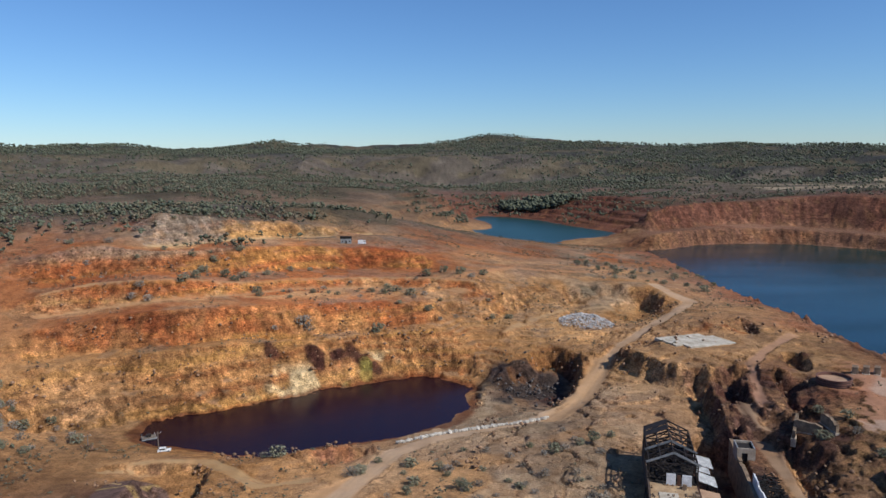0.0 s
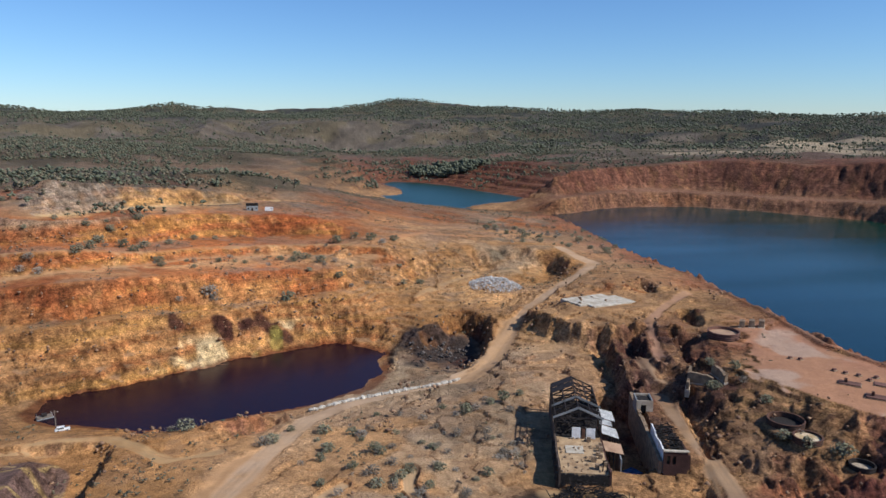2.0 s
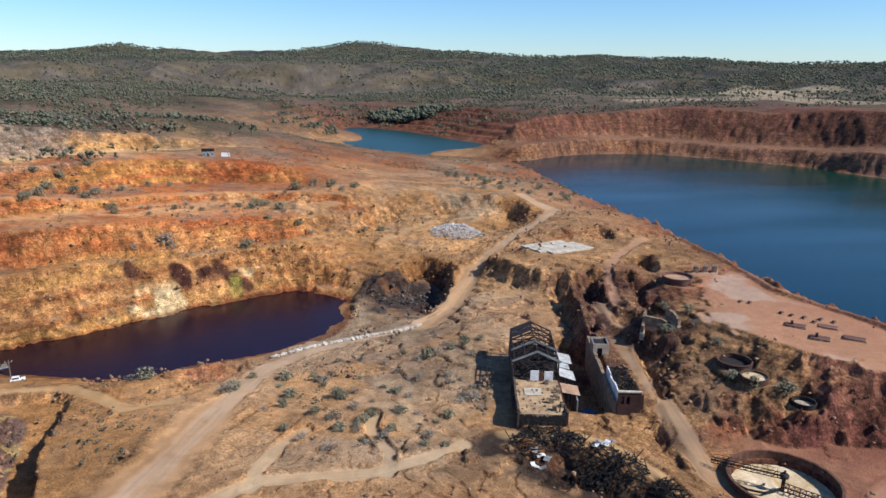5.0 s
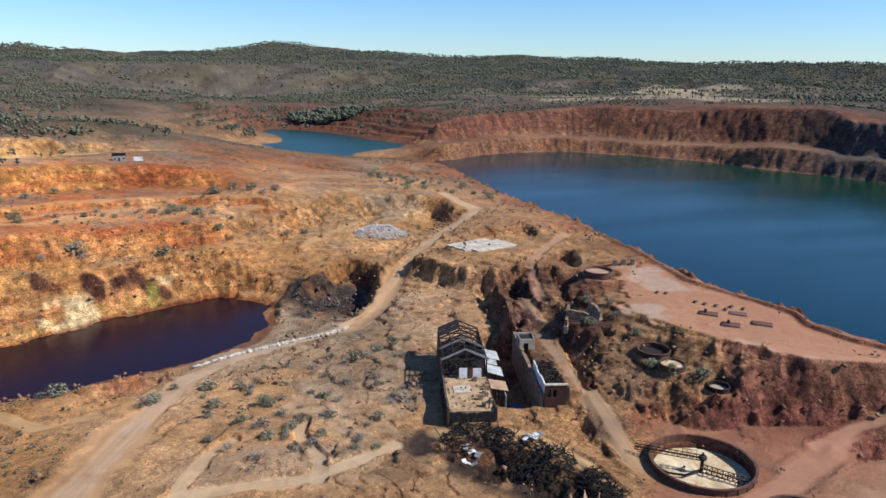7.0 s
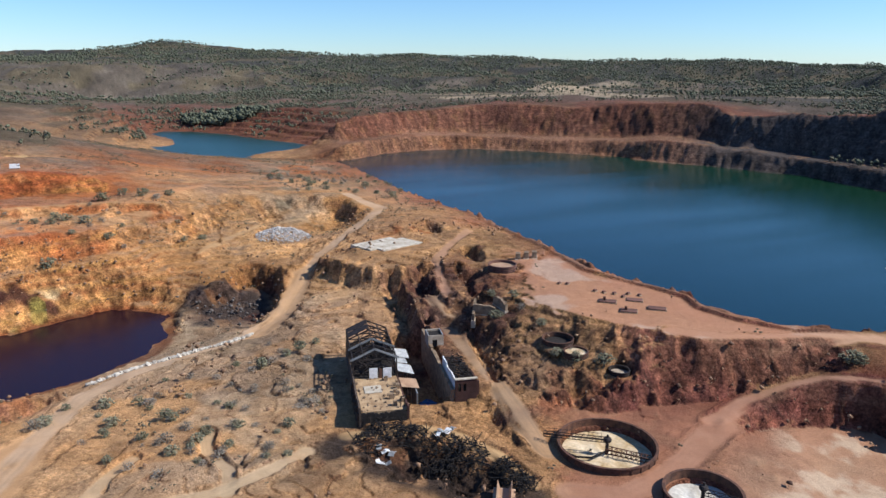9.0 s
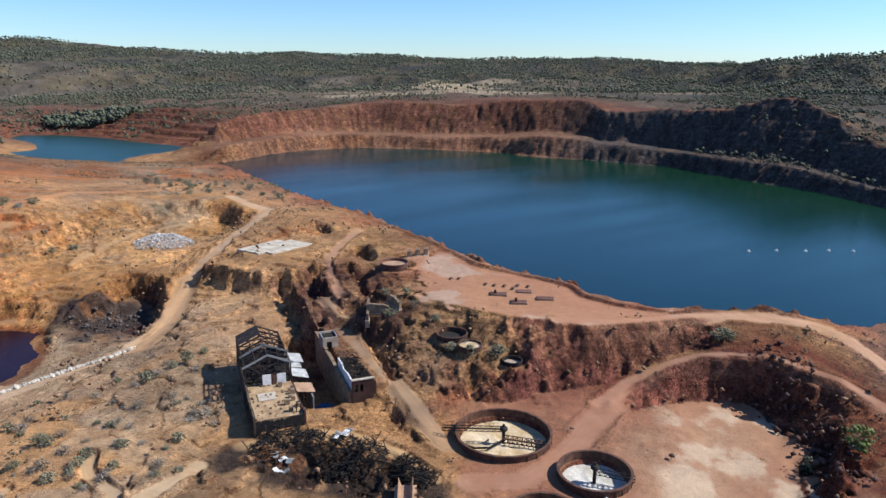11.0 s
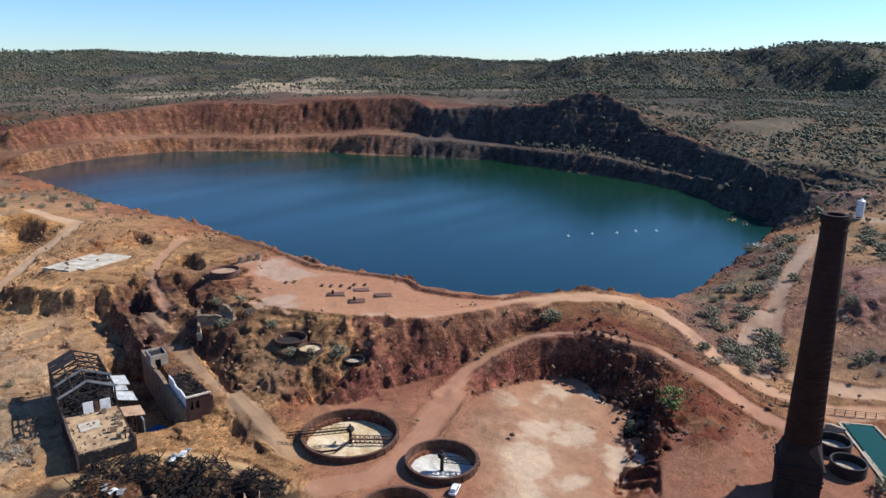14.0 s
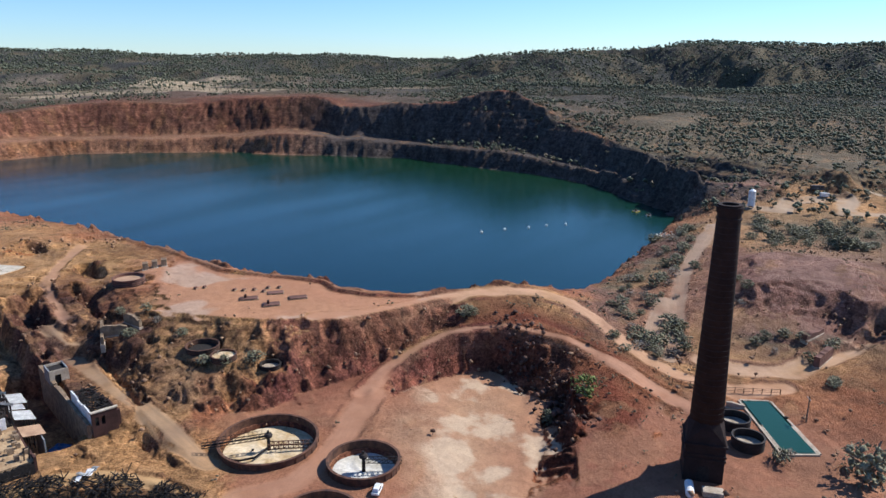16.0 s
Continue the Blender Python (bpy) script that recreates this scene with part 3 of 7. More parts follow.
def line_distance(pts, width):
    best = np.full(GX.shape, 1e3)
    lo, hi = pts.min(0) - 3 * width, pts.max(0) + 3 * width
    near = (GX > lo[0]) & (GX < hi[0]) & (GY > lo[1]) & (GY < hi[1])
    x, y = GX[near], GY[near]
    d = np.full(x.shape, 1e9)
    for p in pts[:: max(1, int(width / 2))]:
        d = np.minimum(d, (x - p[0]) ** 2 + (y - p[1]) ** 2)
    best[near] = np.sqrt(d)
    return best


# low bund along the lake side of the pad
d = line_distance(TRACES["lake_rim"][:, :2], 4)
ZG += 1.5 * np.exp(-((d - 2.0) / 1.7) ** 2) * smooth(AZ, 24, 29) * (1 - smooth(AZ, 60, 64)) * (0.8 + 0.3 * noise2(GX, GY, 16, 73))
TRACK, RUTS = {}, {}
worn = np.zeros_like(ZG)
wob = 1 + 0.22 * fbm(GX, GY, 13, 4, 67)
kerb, grit = 0.6 + 0.6 * noise2(GX, GY, 9, 68), 0.05 * noise2(GX, GY, 3, 69)
for name, width, colour in ROADS:
    d = line_distance(TRACES[name][:, :2], width) / wob
    TRACK[name] = 1 - smooth(d, width * 0.6, width * 1.05)
    RUTS[name] = np.exp(-((d / width - 0.48) / 0.11) ** 2) + 0.6 * np.exp(-((d / width - 0.12) / 0.06) ** 2)
    ZG += 0.55 * np.exp(-((d - width * 1.15) / (0.18 * width)) ** 2) * kerb * (1 - worn)
    ZG += (z + grit - ZG) * TRACK[name] * 0.9
    worn = np.maximum(worn, TRACK[name])

# ground levelled for the works: x, y, radius, height
LEVELLED = [(117, 142, 20, 0.0), (124.4, 113.3, 15, -0.2), (101, 106, 14, -0.2), (174, 39, 12, 0.0), (205, 33, 14, 0.0), (216, 30, 14, 0.0), (203, 20, 12, 0.0),
            (133, 192, 6.5, 10.6), (133, 181, 5, 10.0), (141, 168, 4.5, 7.6), (152, 265, 9, 15.2), (168, 202, 22, 17.6), (77, 132, 8, 0.0)]
LEVELLED += [(121, 331, 20, 14.4)]
LEVELLED += [(80 + 0.23 * s, 184 + s, 9.2, -7.2) for s in range(11, 54, 4)] + [(98 + 0.23 * s, 188 + s, 6, 5.2) for s in range(0, 44, 6)]
LEVELLED += [(52 + 0.23 * s, 178 + s, 6, 0.4) for s in range(0, 60, 6)]
grit = 0.12 * noise2(GX, GY, 4, 63)
for px, py, rad, lev in LEVELLED:
    w = 1 - smooth(np.hypot(GX - px, GY - py), rad * 0.75, rad * 1.15)
    ZG += (lev + grit - ZG) * w
for px, py, rad in ((116.9, 142.1, 13.8), (124.4, 113.3, 9.7), (100.9, 106.1, 9.1)):
    w = 1 - smooth(np.hypot(GX - px, GY - py), rad - 1.7, rad - 0.5)
    ZG += (-2.4 - ZG) * w

# ---------------------------------------------------------------- materials
def material(name, rough=0.9, metal=0.0, spec=0.3):
    m = bpy.data.materials.new(name)
    m.use_nodes = True
    b = m.node_tree.nodes["Principled BSDF"]
    b.inputs["Roughness"].default_value = rough
    b.inputs["Metallic"].default_value = metal
    b.inputs["Specular IOR Level"].default_value = spec
    return m, m.node_tree.nodes, m.node_tree.links, b


def noise_node(nodes, links, scale, detail=6, coords="Object", rough=0.6):
    tc = nodes.new("ShaderNodeTexCoord")
    n = nodes.new("ShaderNodeTexNoise")
    n.inputs["Scale"].default_value = scale
    n.inputs["Detail"].default_value = detail
    n.inputs["Roughness"].default_value = rough
    links.new(tc.outputs[coords], n.inputs["Vector"])
    return n.outputs["Fac"]


def ramp(nodes, links, fac, stops):
    r = nodes.new("ShaderNodeValToRGB")
    e = r.color_ramp.elements
    while len(e) < len(stops):
        e.new(0.5)
    for k, (at, c) in enumerate(stops):
        e[k].position = at
        e[k].color = (*c, 1)
    links.new(fac, r.inputs[0])
    return r.outputs[0]


def mixed(nodes, links, kind, fac, a, b):
    m = nodes.new("ShaderNodeMix")
    m.data_type = "RGBA"
    m.blend_type = kind
    for value, slot in ((fac, 0), (a, 6), (b, 7)):
        if isinstance(value, (int, float)):
            m.inputs[slot].default_value = value
        elif isinstance(value, tuple):
            m.inputs[slot].default_value = (*value, 1)
        else:
            links.new(value, m.inputs[slot])
    return m.outputs[2]


def bumped(nodes, links, b, fac, strength, distance):
    u = nodes.new("ShaderNodeBump")
    u.inputs["Strength"].default_value = strength
    u.inputs["Distance"].default_value = distance
    links.new(fac, u.inputs["Height"])
    links.new(u.outputs[0], b.inputs["Normal"])


def mottled(name, dark, light, scale, rough=0.9, metal=0.0, bump=0.3, distance=0.1, spec=0.3, island=0.0):
    """Two-tone weathered surface with coarse stains and fine grain."""
    m, n, l, b = material(name, rough, metal, spec)
    coarse = noise_node(n, l, scale, 6)
    fine = noise_node(n, l, scale * 7, 4)
    c = ramp(n, l, coarse, [(0.32, dark), (0.68, light)])
    c = mixed(n, l, "MULTIPLY", 0.6, c, ramp(n, l, fine, [(0.3, (0.55, 0.55, 0.55)), (0.7, (1.25, 1.25, 1.25))]))
    if island:
        oi = n.new("ShaderNodeObjectInfo")
        c = mixed(n, l, "MULTIPLY", island, c, ramp(n, l, oi.outputs["Random"], [(0, (0.5, 0.5, 0.5)), (1, (1.3, 1.3, 1.3))]))
    l.new(c, b.inputs["Base Color"])
    bumped(n, l, b, fine, bump, distance)
    return m


def soil_material():
    m, n, l, b = material("earth", 0.95, 0, 0.15)
    at = n.new("ShaderNodeAttribute")
    at.attribute_name = "soil"
    def share(amount):
        k = n.new("ShaderNodeMath")
        k.operation = "MULTIPLY"
        k.inputs[1].default_value = amount
        l.new(at.outputs["Alpha"], k.inputs[0])
        return k.outputs[0]
    big = noise_node(n, l, 0.045, 8, rough=0.65)
    mid = noise_node(n, l, 0.35, 8, rough=0.7)
    fine = noise_node(n, l, 1.6, 6, rough=0.75)
    c = mixed(n, l, "MULTIPLY", share(0.75), at.outputs["Color"], ramp(n, l, big, [(0.3, (0.75, 0.70, 0.66)), (0.5, (1, 1, 1)), (0.72, (1.3, 1.24, 1.15))]))
    c = mixed(n, l, "MULTIPLY", share(0.95), c, ramp(n, l, mid, [(0.34, (0.76, 0.72, 0.69)), (0.5, (1, 1, 1)), (0.7, (1.22, 1.21, 1.19))]))
    c = mixed(n, l, "MULTIPLY", share(0.95), c, ramp(n, l, fine, [(0.34, (0.66, 0.63, 0.61)), (0.5, (1.03, 1.03, 1.03)), (0.72, (1.3, 1.3, 1.3))]))
    # broken rock: blocks of uneven tone with dark joints
    rk = n.new("ShaderNodeAttribute")
    rk.attribute_name = "rocky"
    tc = n.new("ShaderNodeTexCoord")
    warp = n.new("ShaderNodeVectorMath")
    warp.operation = "MULTIPLY_ADD"
    nz = n.new("ShaderNodeTexNoise")
    nz.inputs["Scale"].default_value = 0.5
    l.new(tc.outputs["Object"], nz.inputs["Vector"])
    l.new(nz.outputs["Color"], warp.inputs[0])
    warp.inputs[1].default_value = (2.5, 2.5, 2.5)
    l.new(tc.outputs["Object"], warp.inputs[2])
    chips = []
    for scale in (0.42, 1.1):
        vo = n.new("ShaderNodeTexVoronoi")
        vo.inputs["Scale"].default_value = scale
        l.new(warp.outputs[0], vo.inputs["Vector"])
        chips.append(vo)
    sep = n.new("ShaderNodeSeparateColor")
    l.new(chips[0].outputs["Color"], sep.inputs[0])
    rock_c = ramp(n, l, sep.outputs[0], [(0.0, (0.72, 0.69, 0.67)), (0.5, (1.0, 0.99, 0.97)), (1.0, (1.35, 1.32, 1.28))])
    c = mixed(n, l, "MULTIPLY", rk.outputs["Fac"], c, rock_c)
    joint = ramp(n, l, chips[1].outputs["Distance"], [(0.3, (1.2, 1.2, 1.2)), (0.8, (0.62, 0.6, 0.58))])
    c = mixed(n, l, "MULTIPLY", rk.outputs["Fac"], c, joint)
    # level beds show along the cut faces
    mp = n.new("ShaderNodeMapping")
    mp.inputs["Scale"].default_value = (0.035, 0.035, 0.8)
    bed = n.new("ShaderNodeTexNoise")
    bed.inputs["Scale"].default_value = 1.0
    bed.inputs["Detail"].default_value = 8
    bed.inputs["Roughness"].default_value = 0.7
    l.new(tc.outputs["Object"], mp.inputs["Vector"])
    l.new(mp.outputs[0], bed.inputs["Vector"])
    c = mixed(n, l, "MULTIPLY", rk.outputs["Fac"], c, ramp(n, l, bed.outputs["Fac"], [(0.36, (0.76, 0.71, 0.68)), (0.5, (1.02, 1.01, 1.0)), (0.66, (1.24, 1.20, 1.14))]))
    l.new(c, b.inputs["Base Color"])
    chip_h = n.new("ShaderNodeMath")
    chip_h.operation = "MULTIPLY_ADD"
    l.new(chips[0].outputs["Distance"], chip_h.inputs[0])
    chip_h.inputs[1].default_value = -0.5
    add = n.new("ShaderNodeMath")
    add.operation = "ADD"
    l.new(mid, add.inputs[0])
    l.new(fine, add.inputs[1])
    l.new(add.outputs[0], chip_h.inputs[2])
    bumped(n, l, b, chip_h.outputs[0], 1.0, 0.7)
    l.new(at.outputs["Alpha"], b.inputs["Normal"].links[0].from_node.inputs["Strength"])
    return m


def water_material(name, colour, ripple, rough=0.06, spec=0.36):
    m, n, l, b = material(name, rough, 0, spec)
    b.inputs["IOR"].default_value = 1.33
    c = ramp(n, l, noise_node(n, l, 0.006, 3), [(0.3, tuple(v * 0.8 for v in colour)), (0.7, tuple(v * 1.2 for v in colour))])
    l.new(c, b.inputs["Base Color"])
    bumped(n, l, b, noise_node(n, l, ripple, 4), 0.25, 0.25)
    return m


def lake_material():
    """Deep water: wind-ruffled lanes between calmer sheets; eastward green also holds the wall's painted reflection."""
    m, n, l, b = material("lake_water", 0.15, 0, 0.36)
    b.inputs["IOR"].default_value = 1.33
    tc = n.new("ShaderNodeTexCoord")
    mp = n.new("ShaderNodeMapping")
    mp.inputs["Rotation"].default_value = (0, 0, radians(35))
    mp.inputs["Scale"].default_value = (0.004, 0.022, 1)
    lane = n.new("ShaderNodeTexNoise")
    lane.inputs["Scale"].default_value = 1.0
    lane.inputs["Detail"].default_value = 2
    l.new(tc.outputs["Object"], mp.inputs["Vector"])
    l.new(mp.outputs[0], lane.inputs["Vector"])
    ruffle = n.new("ShaderNodeMapRange")
    ruffle.inputs["From Min"].default_value, ruffle.inputs["From Max"].default_value = 0.35, 0.7
    ruffle.inputs["To Min"].default_value, ruffle.inputs["To Max"].default_value = 0.13, 0.24
    l.new(lane.outputs["Fac"], ruffle.inputs["Value"])
    l.new(ruffle.outputs[0], b.inputs["Roughness"])
    sep = n.new("ShaderNodeSeparateXYZ")
    l.new(tc.outputs["Object"], sep.inputs[0])
    east = n.new("ShaderNodeMapRange")
    east.inputs["From Min"].default_value, east.inputs["From Max"].default_value = 230.0, 600.0
    l.new(sep.outputs["X"], east.inputs["Value"])
    l.new(ramp(n, l, east.outputs[0], [(0.0, (0.003, 0.022, 0.032)), (0.5, (0.004, 0.030, 0.028)), (1.0, (0.007, 0.030, 0.012))]), b.inputs["Base Color"])
    bumped(n, l, b, noise_node(n, l, 0.5, 5), 0.22, 0.25)
    return m


EARTH = soil_material()
LAKE = lake_material()
POND = water_material("pond_water", (0.008, 0.038, 0.032), 0.30, 0.30)
RED_WATER = water_material("red_water", (0.010, 0.002, 0.008), 0.5, 0.22)


def mesh_object(name, bm, mat, parent=None, label=""):
    me = bpy.data.meshes.new(name)
    bm.to_mesh(me)
    bm.free()
    ob = new(name, me)
    me.materials.append(mat)
    if parent is not None:
        ob.parent = parent
    if label:
        ob["label"] = label
    return ob


# ---------------------------------------------------------------- ground
SOILS = dict(
    ochre=(0.43, 0.222, 0.088), orange=(0.42, 0.150, 0.055), red=(0.22, 0.068, 0.038), tan=(0.55, 0.315, 0.150),
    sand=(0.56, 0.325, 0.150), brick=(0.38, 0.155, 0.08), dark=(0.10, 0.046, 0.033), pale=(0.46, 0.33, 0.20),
    grey=(0.065, 0.062, 0.062), scrub=(0.155, 0.125, 0.095), wood=(0.056, 0.056, 0.048), rust=(0.22, 0.090, 0.055), olive=(0.175, 0.142, 0.095), earth=(0.30, 0.160, 0.100), mauve=(0.34, 0.20, 0.155))
# dark on the canyon and hollow floors puts their shadow into the soil
SOIL_OF = dict(
    pool_far="ochre", pool_near="ochre", pool_bed="dark", low_left="tan", bench_a="ochre", bench_a_back="ochre", bench_b="orange", bench_b_back="tan",
    bench_c="orange", bench_c_back="orange", bench_d="orange", bench_d_back="tan", rim_e="scrub", wood_a="scrub", wood_b="scrub",
    small_far="rust", small_near="tan", small_back="rust", small_top="scrub", neck="orange", neck_b="tan", lake_rim="brick", lake_foot="brick",
    lake_far="earth", wall_b="earth", wall_b_back="earth", wall_c="rust", plat_a="scrub", plat_b="scrub", plat_c="scrub", rise_r="wood", rise_s="olive",
    crest_l="wood", crest_m="wood", crest_r="wood", foot_l="scrub", foot_m="scrub", foot_r="wood", range="wood", range_r="wood",
    haul="tan", haul_l="ochre", bowl_rim="ochre", bowl_floor="sand", bowl_toe="ochre", hollow="dark", hollow_floor="dark", hollow_rim="ochre", hollow_l="pale",
    slope_l="ochre", cliff_top="sand", cliff_toe="sand", slab_ground="tan", saddle="brick", pad="sand", pad_edge="tan", bank_toe="red",
    arc_road="brick", bowl2_toe="brick", bowl2_floor="pale", bowl2_side="red", bowl2_dig="dark", yard="brick", works="tan", ramp="tan", terrace="tan",
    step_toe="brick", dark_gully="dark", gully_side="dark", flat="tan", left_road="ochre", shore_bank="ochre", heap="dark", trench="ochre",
    trench_lip="ochre", near_l="ochre", ridge_road="tan", ridge_in="olive", mound_top="mauve", mound_toe="tan", mound_mid="mauve", mound_ledge="mauve", mound_ledge_t="scrub", bush_flat="olive",
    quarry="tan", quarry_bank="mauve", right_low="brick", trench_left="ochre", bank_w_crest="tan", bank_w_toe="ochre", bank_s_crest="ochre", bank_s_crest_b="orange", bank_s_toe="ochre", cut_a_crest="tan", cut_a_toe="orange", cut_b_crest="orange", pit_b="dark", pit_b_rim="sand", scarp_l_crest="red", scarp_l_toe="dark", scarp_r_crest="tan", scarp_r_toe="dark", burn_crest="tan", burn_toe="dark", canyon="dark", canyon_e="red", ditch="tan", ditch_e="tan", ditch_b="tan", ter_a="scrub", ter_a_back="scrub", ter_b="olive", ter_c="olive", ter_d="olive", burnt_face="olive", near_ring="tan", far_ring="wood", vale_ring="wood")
tone = None
keyed = [(p[:, :2], np.array(SOILS[SOIL_OF[n]])[:, None]) for n, p in TRACES.items() if n in SOIL_OF]
for step, sweeps in ((8 * STEP, 400), (4 * STEP, 120), (2 * STEP, 40), (STEP, 8)):
    tone = relax(step, keyed, tone, sweeps)
SOIL = refined(tone)


def blend(mask, colour, amount=1.0):
    SOIL[:] = SOIL + (np.array(colour) - SOIL) * (mask * amount)[..., None]


def near_line(pts, width):
    """1 on the line, 0 beyond its width."""
    best = np.full(GX.shape, 1e9)
    lo, hi = pts.min(0) - 3 * width, pts.max(0) + 3 * width
    box = (GX > lo[0]) & (GX < hi[0]) & (GY > lo[1]) & (GY < hi[1])
    x, y = GX[box], GY[box]
    d = np.full(x.shape, 1e9)
    for p in pts[:: max(1, int(width / 2))]:
        d = np.minimum(d, (x - p[0]) ** 2 + (y - p[1]) ** 2)
    best[box] = np.sqrt(d)
    return 1 - smooth(best, width * 0.6, width * 1.15)


def ground_mesh():
    # sector in full detail, closed behind the camera by a coarse fan
    back = np.linspace(TH1, TH0 + 2 * math.pi, 14)[1:-1]
    th = np.concatenate([TT, back])
    f = (back - TH1) / (TH0 + 2 * math.pi - TH1)
    zb = ZG[:, -1:] * (1 - f) + ZG[:, :1] * f
    cb = SOIL[:, -1:, :] * (1 - f)[None, :, None] + SOIL[:, :1, :] * f[None, :, None]
    wear = np.concatenate([1 - 0.8 * worn, np.ones((NU, len(back)))], 1)
    zz, cc = np.concatenate([ZG, zb], 1), np.concatenate([SOIL, cb], 1)
    nt = len(th)
    co = np.stack([RR[:, None] * np.sin(th), RR[:, None] * np.cos(th), zz], -1).reshape(-1, 3)
    co = np.concatenate([co, [[0, 0, 1.0]]]).astype(np.float32)
    col = np.concatenate([cc.reshape(-1, 3), [[0.4, 0.27, 0.15]]])
    i, j = np.meshgrid(np.arange(NU - 1), np.arange(nt), indexing="ij")
    k = (j + 1) % nt
    quads = np.stack([i * nt + j, i * nt + k, (i + 1) * nt + k, (i + 1) * nt + j], -1).reshape(-1, 4)[:, ::-1]
    j = np.arange(nt)
    tris = np.stack([np.full(nt, len(co) - 1), (j + 1) % nt, j], 1)[:, ::-1]
    me = bpy.data.meshes.new("ground")
    me.vertices.add(len(co))
    me.vertices.foreach_set("co", co.ravel())
    loops = np.concatenate([quads.ravel(), tris.ravel()]).astype(np.int32)
    me.loops.add(len(loops))
    me.loops.foreach_set("vertex_index", loops)
    starts = np.concatenate([np.arange(len(quads)) * 4, len(quads) * 4 + np.arange(len(tris)) * 3]).astype(np.int32)
    me.polygons.add(len(starts))
    me.polygons.foreach_set("loop_start", starts)
    me.update(calc_edges=True)
    a = me.color_attributes.new("soil", "FLOAT_COLOR", "POINT")
    rgba = np.ones((len(co), 4), np.float32)
    rgba[:, :3] = np.clip(col, 0.01, 0.9)
    rgba[:-1, 3] = wear.ravel()
    a.data.foreach_set("color", rgba.ravel())
    rocky = np.zeros(len(co), np.float32)
    rocky[:-1] = np.concatenate([ROCKY, np.zeros((NU, len(back)))], 1).ravel()
    me.attributes.new("rocky", "FLOAT", "POINT").data.foreach_set("value", rocky)
    me.polygons.foreach_set("use_smooth", np.ones(len(starts), bool))
    me.materials.append(EARTH)
    ob = new("ground", me)
    return tagged(ob, "terraced orange and ochre earth of an open-cut mine with wooded hills", "ground", kind="structure")


def height(x, y):
    """Height of the finished ground at a place."""
    u = float(np.interp(math.log(max(math.hypot(x, y), R0) / R0), U, np.arange(NU)))
    v = (math.atan2(x, y) - TH0) / (TT[1] - TT[0])
    i, j = min(max(int(u), 0), NU - 2), min(max(int(v), 0), NT - 2)
    a, b = min(max(u - i, 0), 1), min(max(v - j, 0), 1)
    return float((ZG[i, j] * (1 - b) + ZG[i, j + 1] * b) * (1 - a) + (ZG[i + 1, j] * (1 - b) + ZG[i + 1, j + 1] * b) * a)


def water_sheet(name, outline, level, mat, label):
    bm = bmesh.new()
    vs = [bm.verts.new((x, y, level)) for x, y in outline]
    bmesh.ops.triangle_fill(bm, edges=[bm.edges.new((vs[k], vs[k - 1])) for k in range(len(vs))], use_beauty=True)
    bmesh.ops.recalc_face_normals(bm, faces=bm.faces)
    if bm.faces and sum(f.normal.z for f in bm.faces) < 0:
        bmesh.ops.reverse_faces(bm, faces=bm.faces)
    ob = mesh_object(name, bm, mat)
    return tagged(ob, label, "water", kind="structure")


def pushed(name, metres):
    out = []
    for x, y, _ in LINES[name]:
        k = 1 + metres / math.hypot(x, y)
        out.append((x * k, y * k))
    return out


# ---------------------------------------------------------------- soils over the ground
gx, gy = slopes(ZG)
steep = np.hypot(gx, gy)
# ragged borders between the soils
ri = np.clip(np.arange(NU)[:, None] + np.rint(11 * fbm(GX, GY, 26, 4, 71)).astype(int), 0, NU - 1)
ci = np.clip(np.arange(NT)[None, :] + np.rint(15 * fbm(GX, GY, 26, 4, 75)).astype(int), 0, NT - 1)
SOIL = SOIL[ri, ci]
face = smooth(steep, 0.35, 0.75) * (1 - hilly)
blot = fbm(GX, GY, 30, 5, 81)
fine = fbm(GX, GY, 7, 4, 85)
pit = np.exp(-(((AZ + 12) / 26) ** 2)) * smooth(RG, 300, 330) * (1 - smooth(RG, 520, 640))
# layers of ochre, red and brown in the pit wall
layer = noise2(ZG + 2 * blot, GX * 0.02, 2.2, 91)
blend(smooth(RG, 1350, 1750) * (1 - 0.7 * (1 - smooth(AZ, 4, 16)) * (1 - smooth(RG + 150 * fbm(GX, GY, 300, 3, 203), 2050, 2350))) * smooth(fbm(GX, GY, 200, 4, 95), -0.75, -0.1), (0.052, 0.052, 0.046), 0.9)
thin = noise2(ZG + 1.5 * blot, GX * 0.01, 0.9, 93)
blend(pit * smooth(steep, 0.2, 0.5) * smooth(thin, 0.3, 0.6), (0.180, 0.075, 0.040), 0.5)
blend(pit * face * smooth(layer, 0.1, 0.5), (0.258, 0.086, 0.033), 0.7)
blend(pit * face * smooth(-layer, 0.2, 0.6), (0.430, 0.242, 0.073), 0.6)
blend(pit * smooth(blot, 0.25, 0.7) * smooth(ZG, 10, 20), (0.284, 0.078, 0.030), 0.7)
blend(pit * smooth(ZG, 40, 46) * smooth(steep, 0.2, 0.4) * smooth(-AZ + 3 * blot, 15, 19), (0.30, 0.25, 0.20), 0.75)
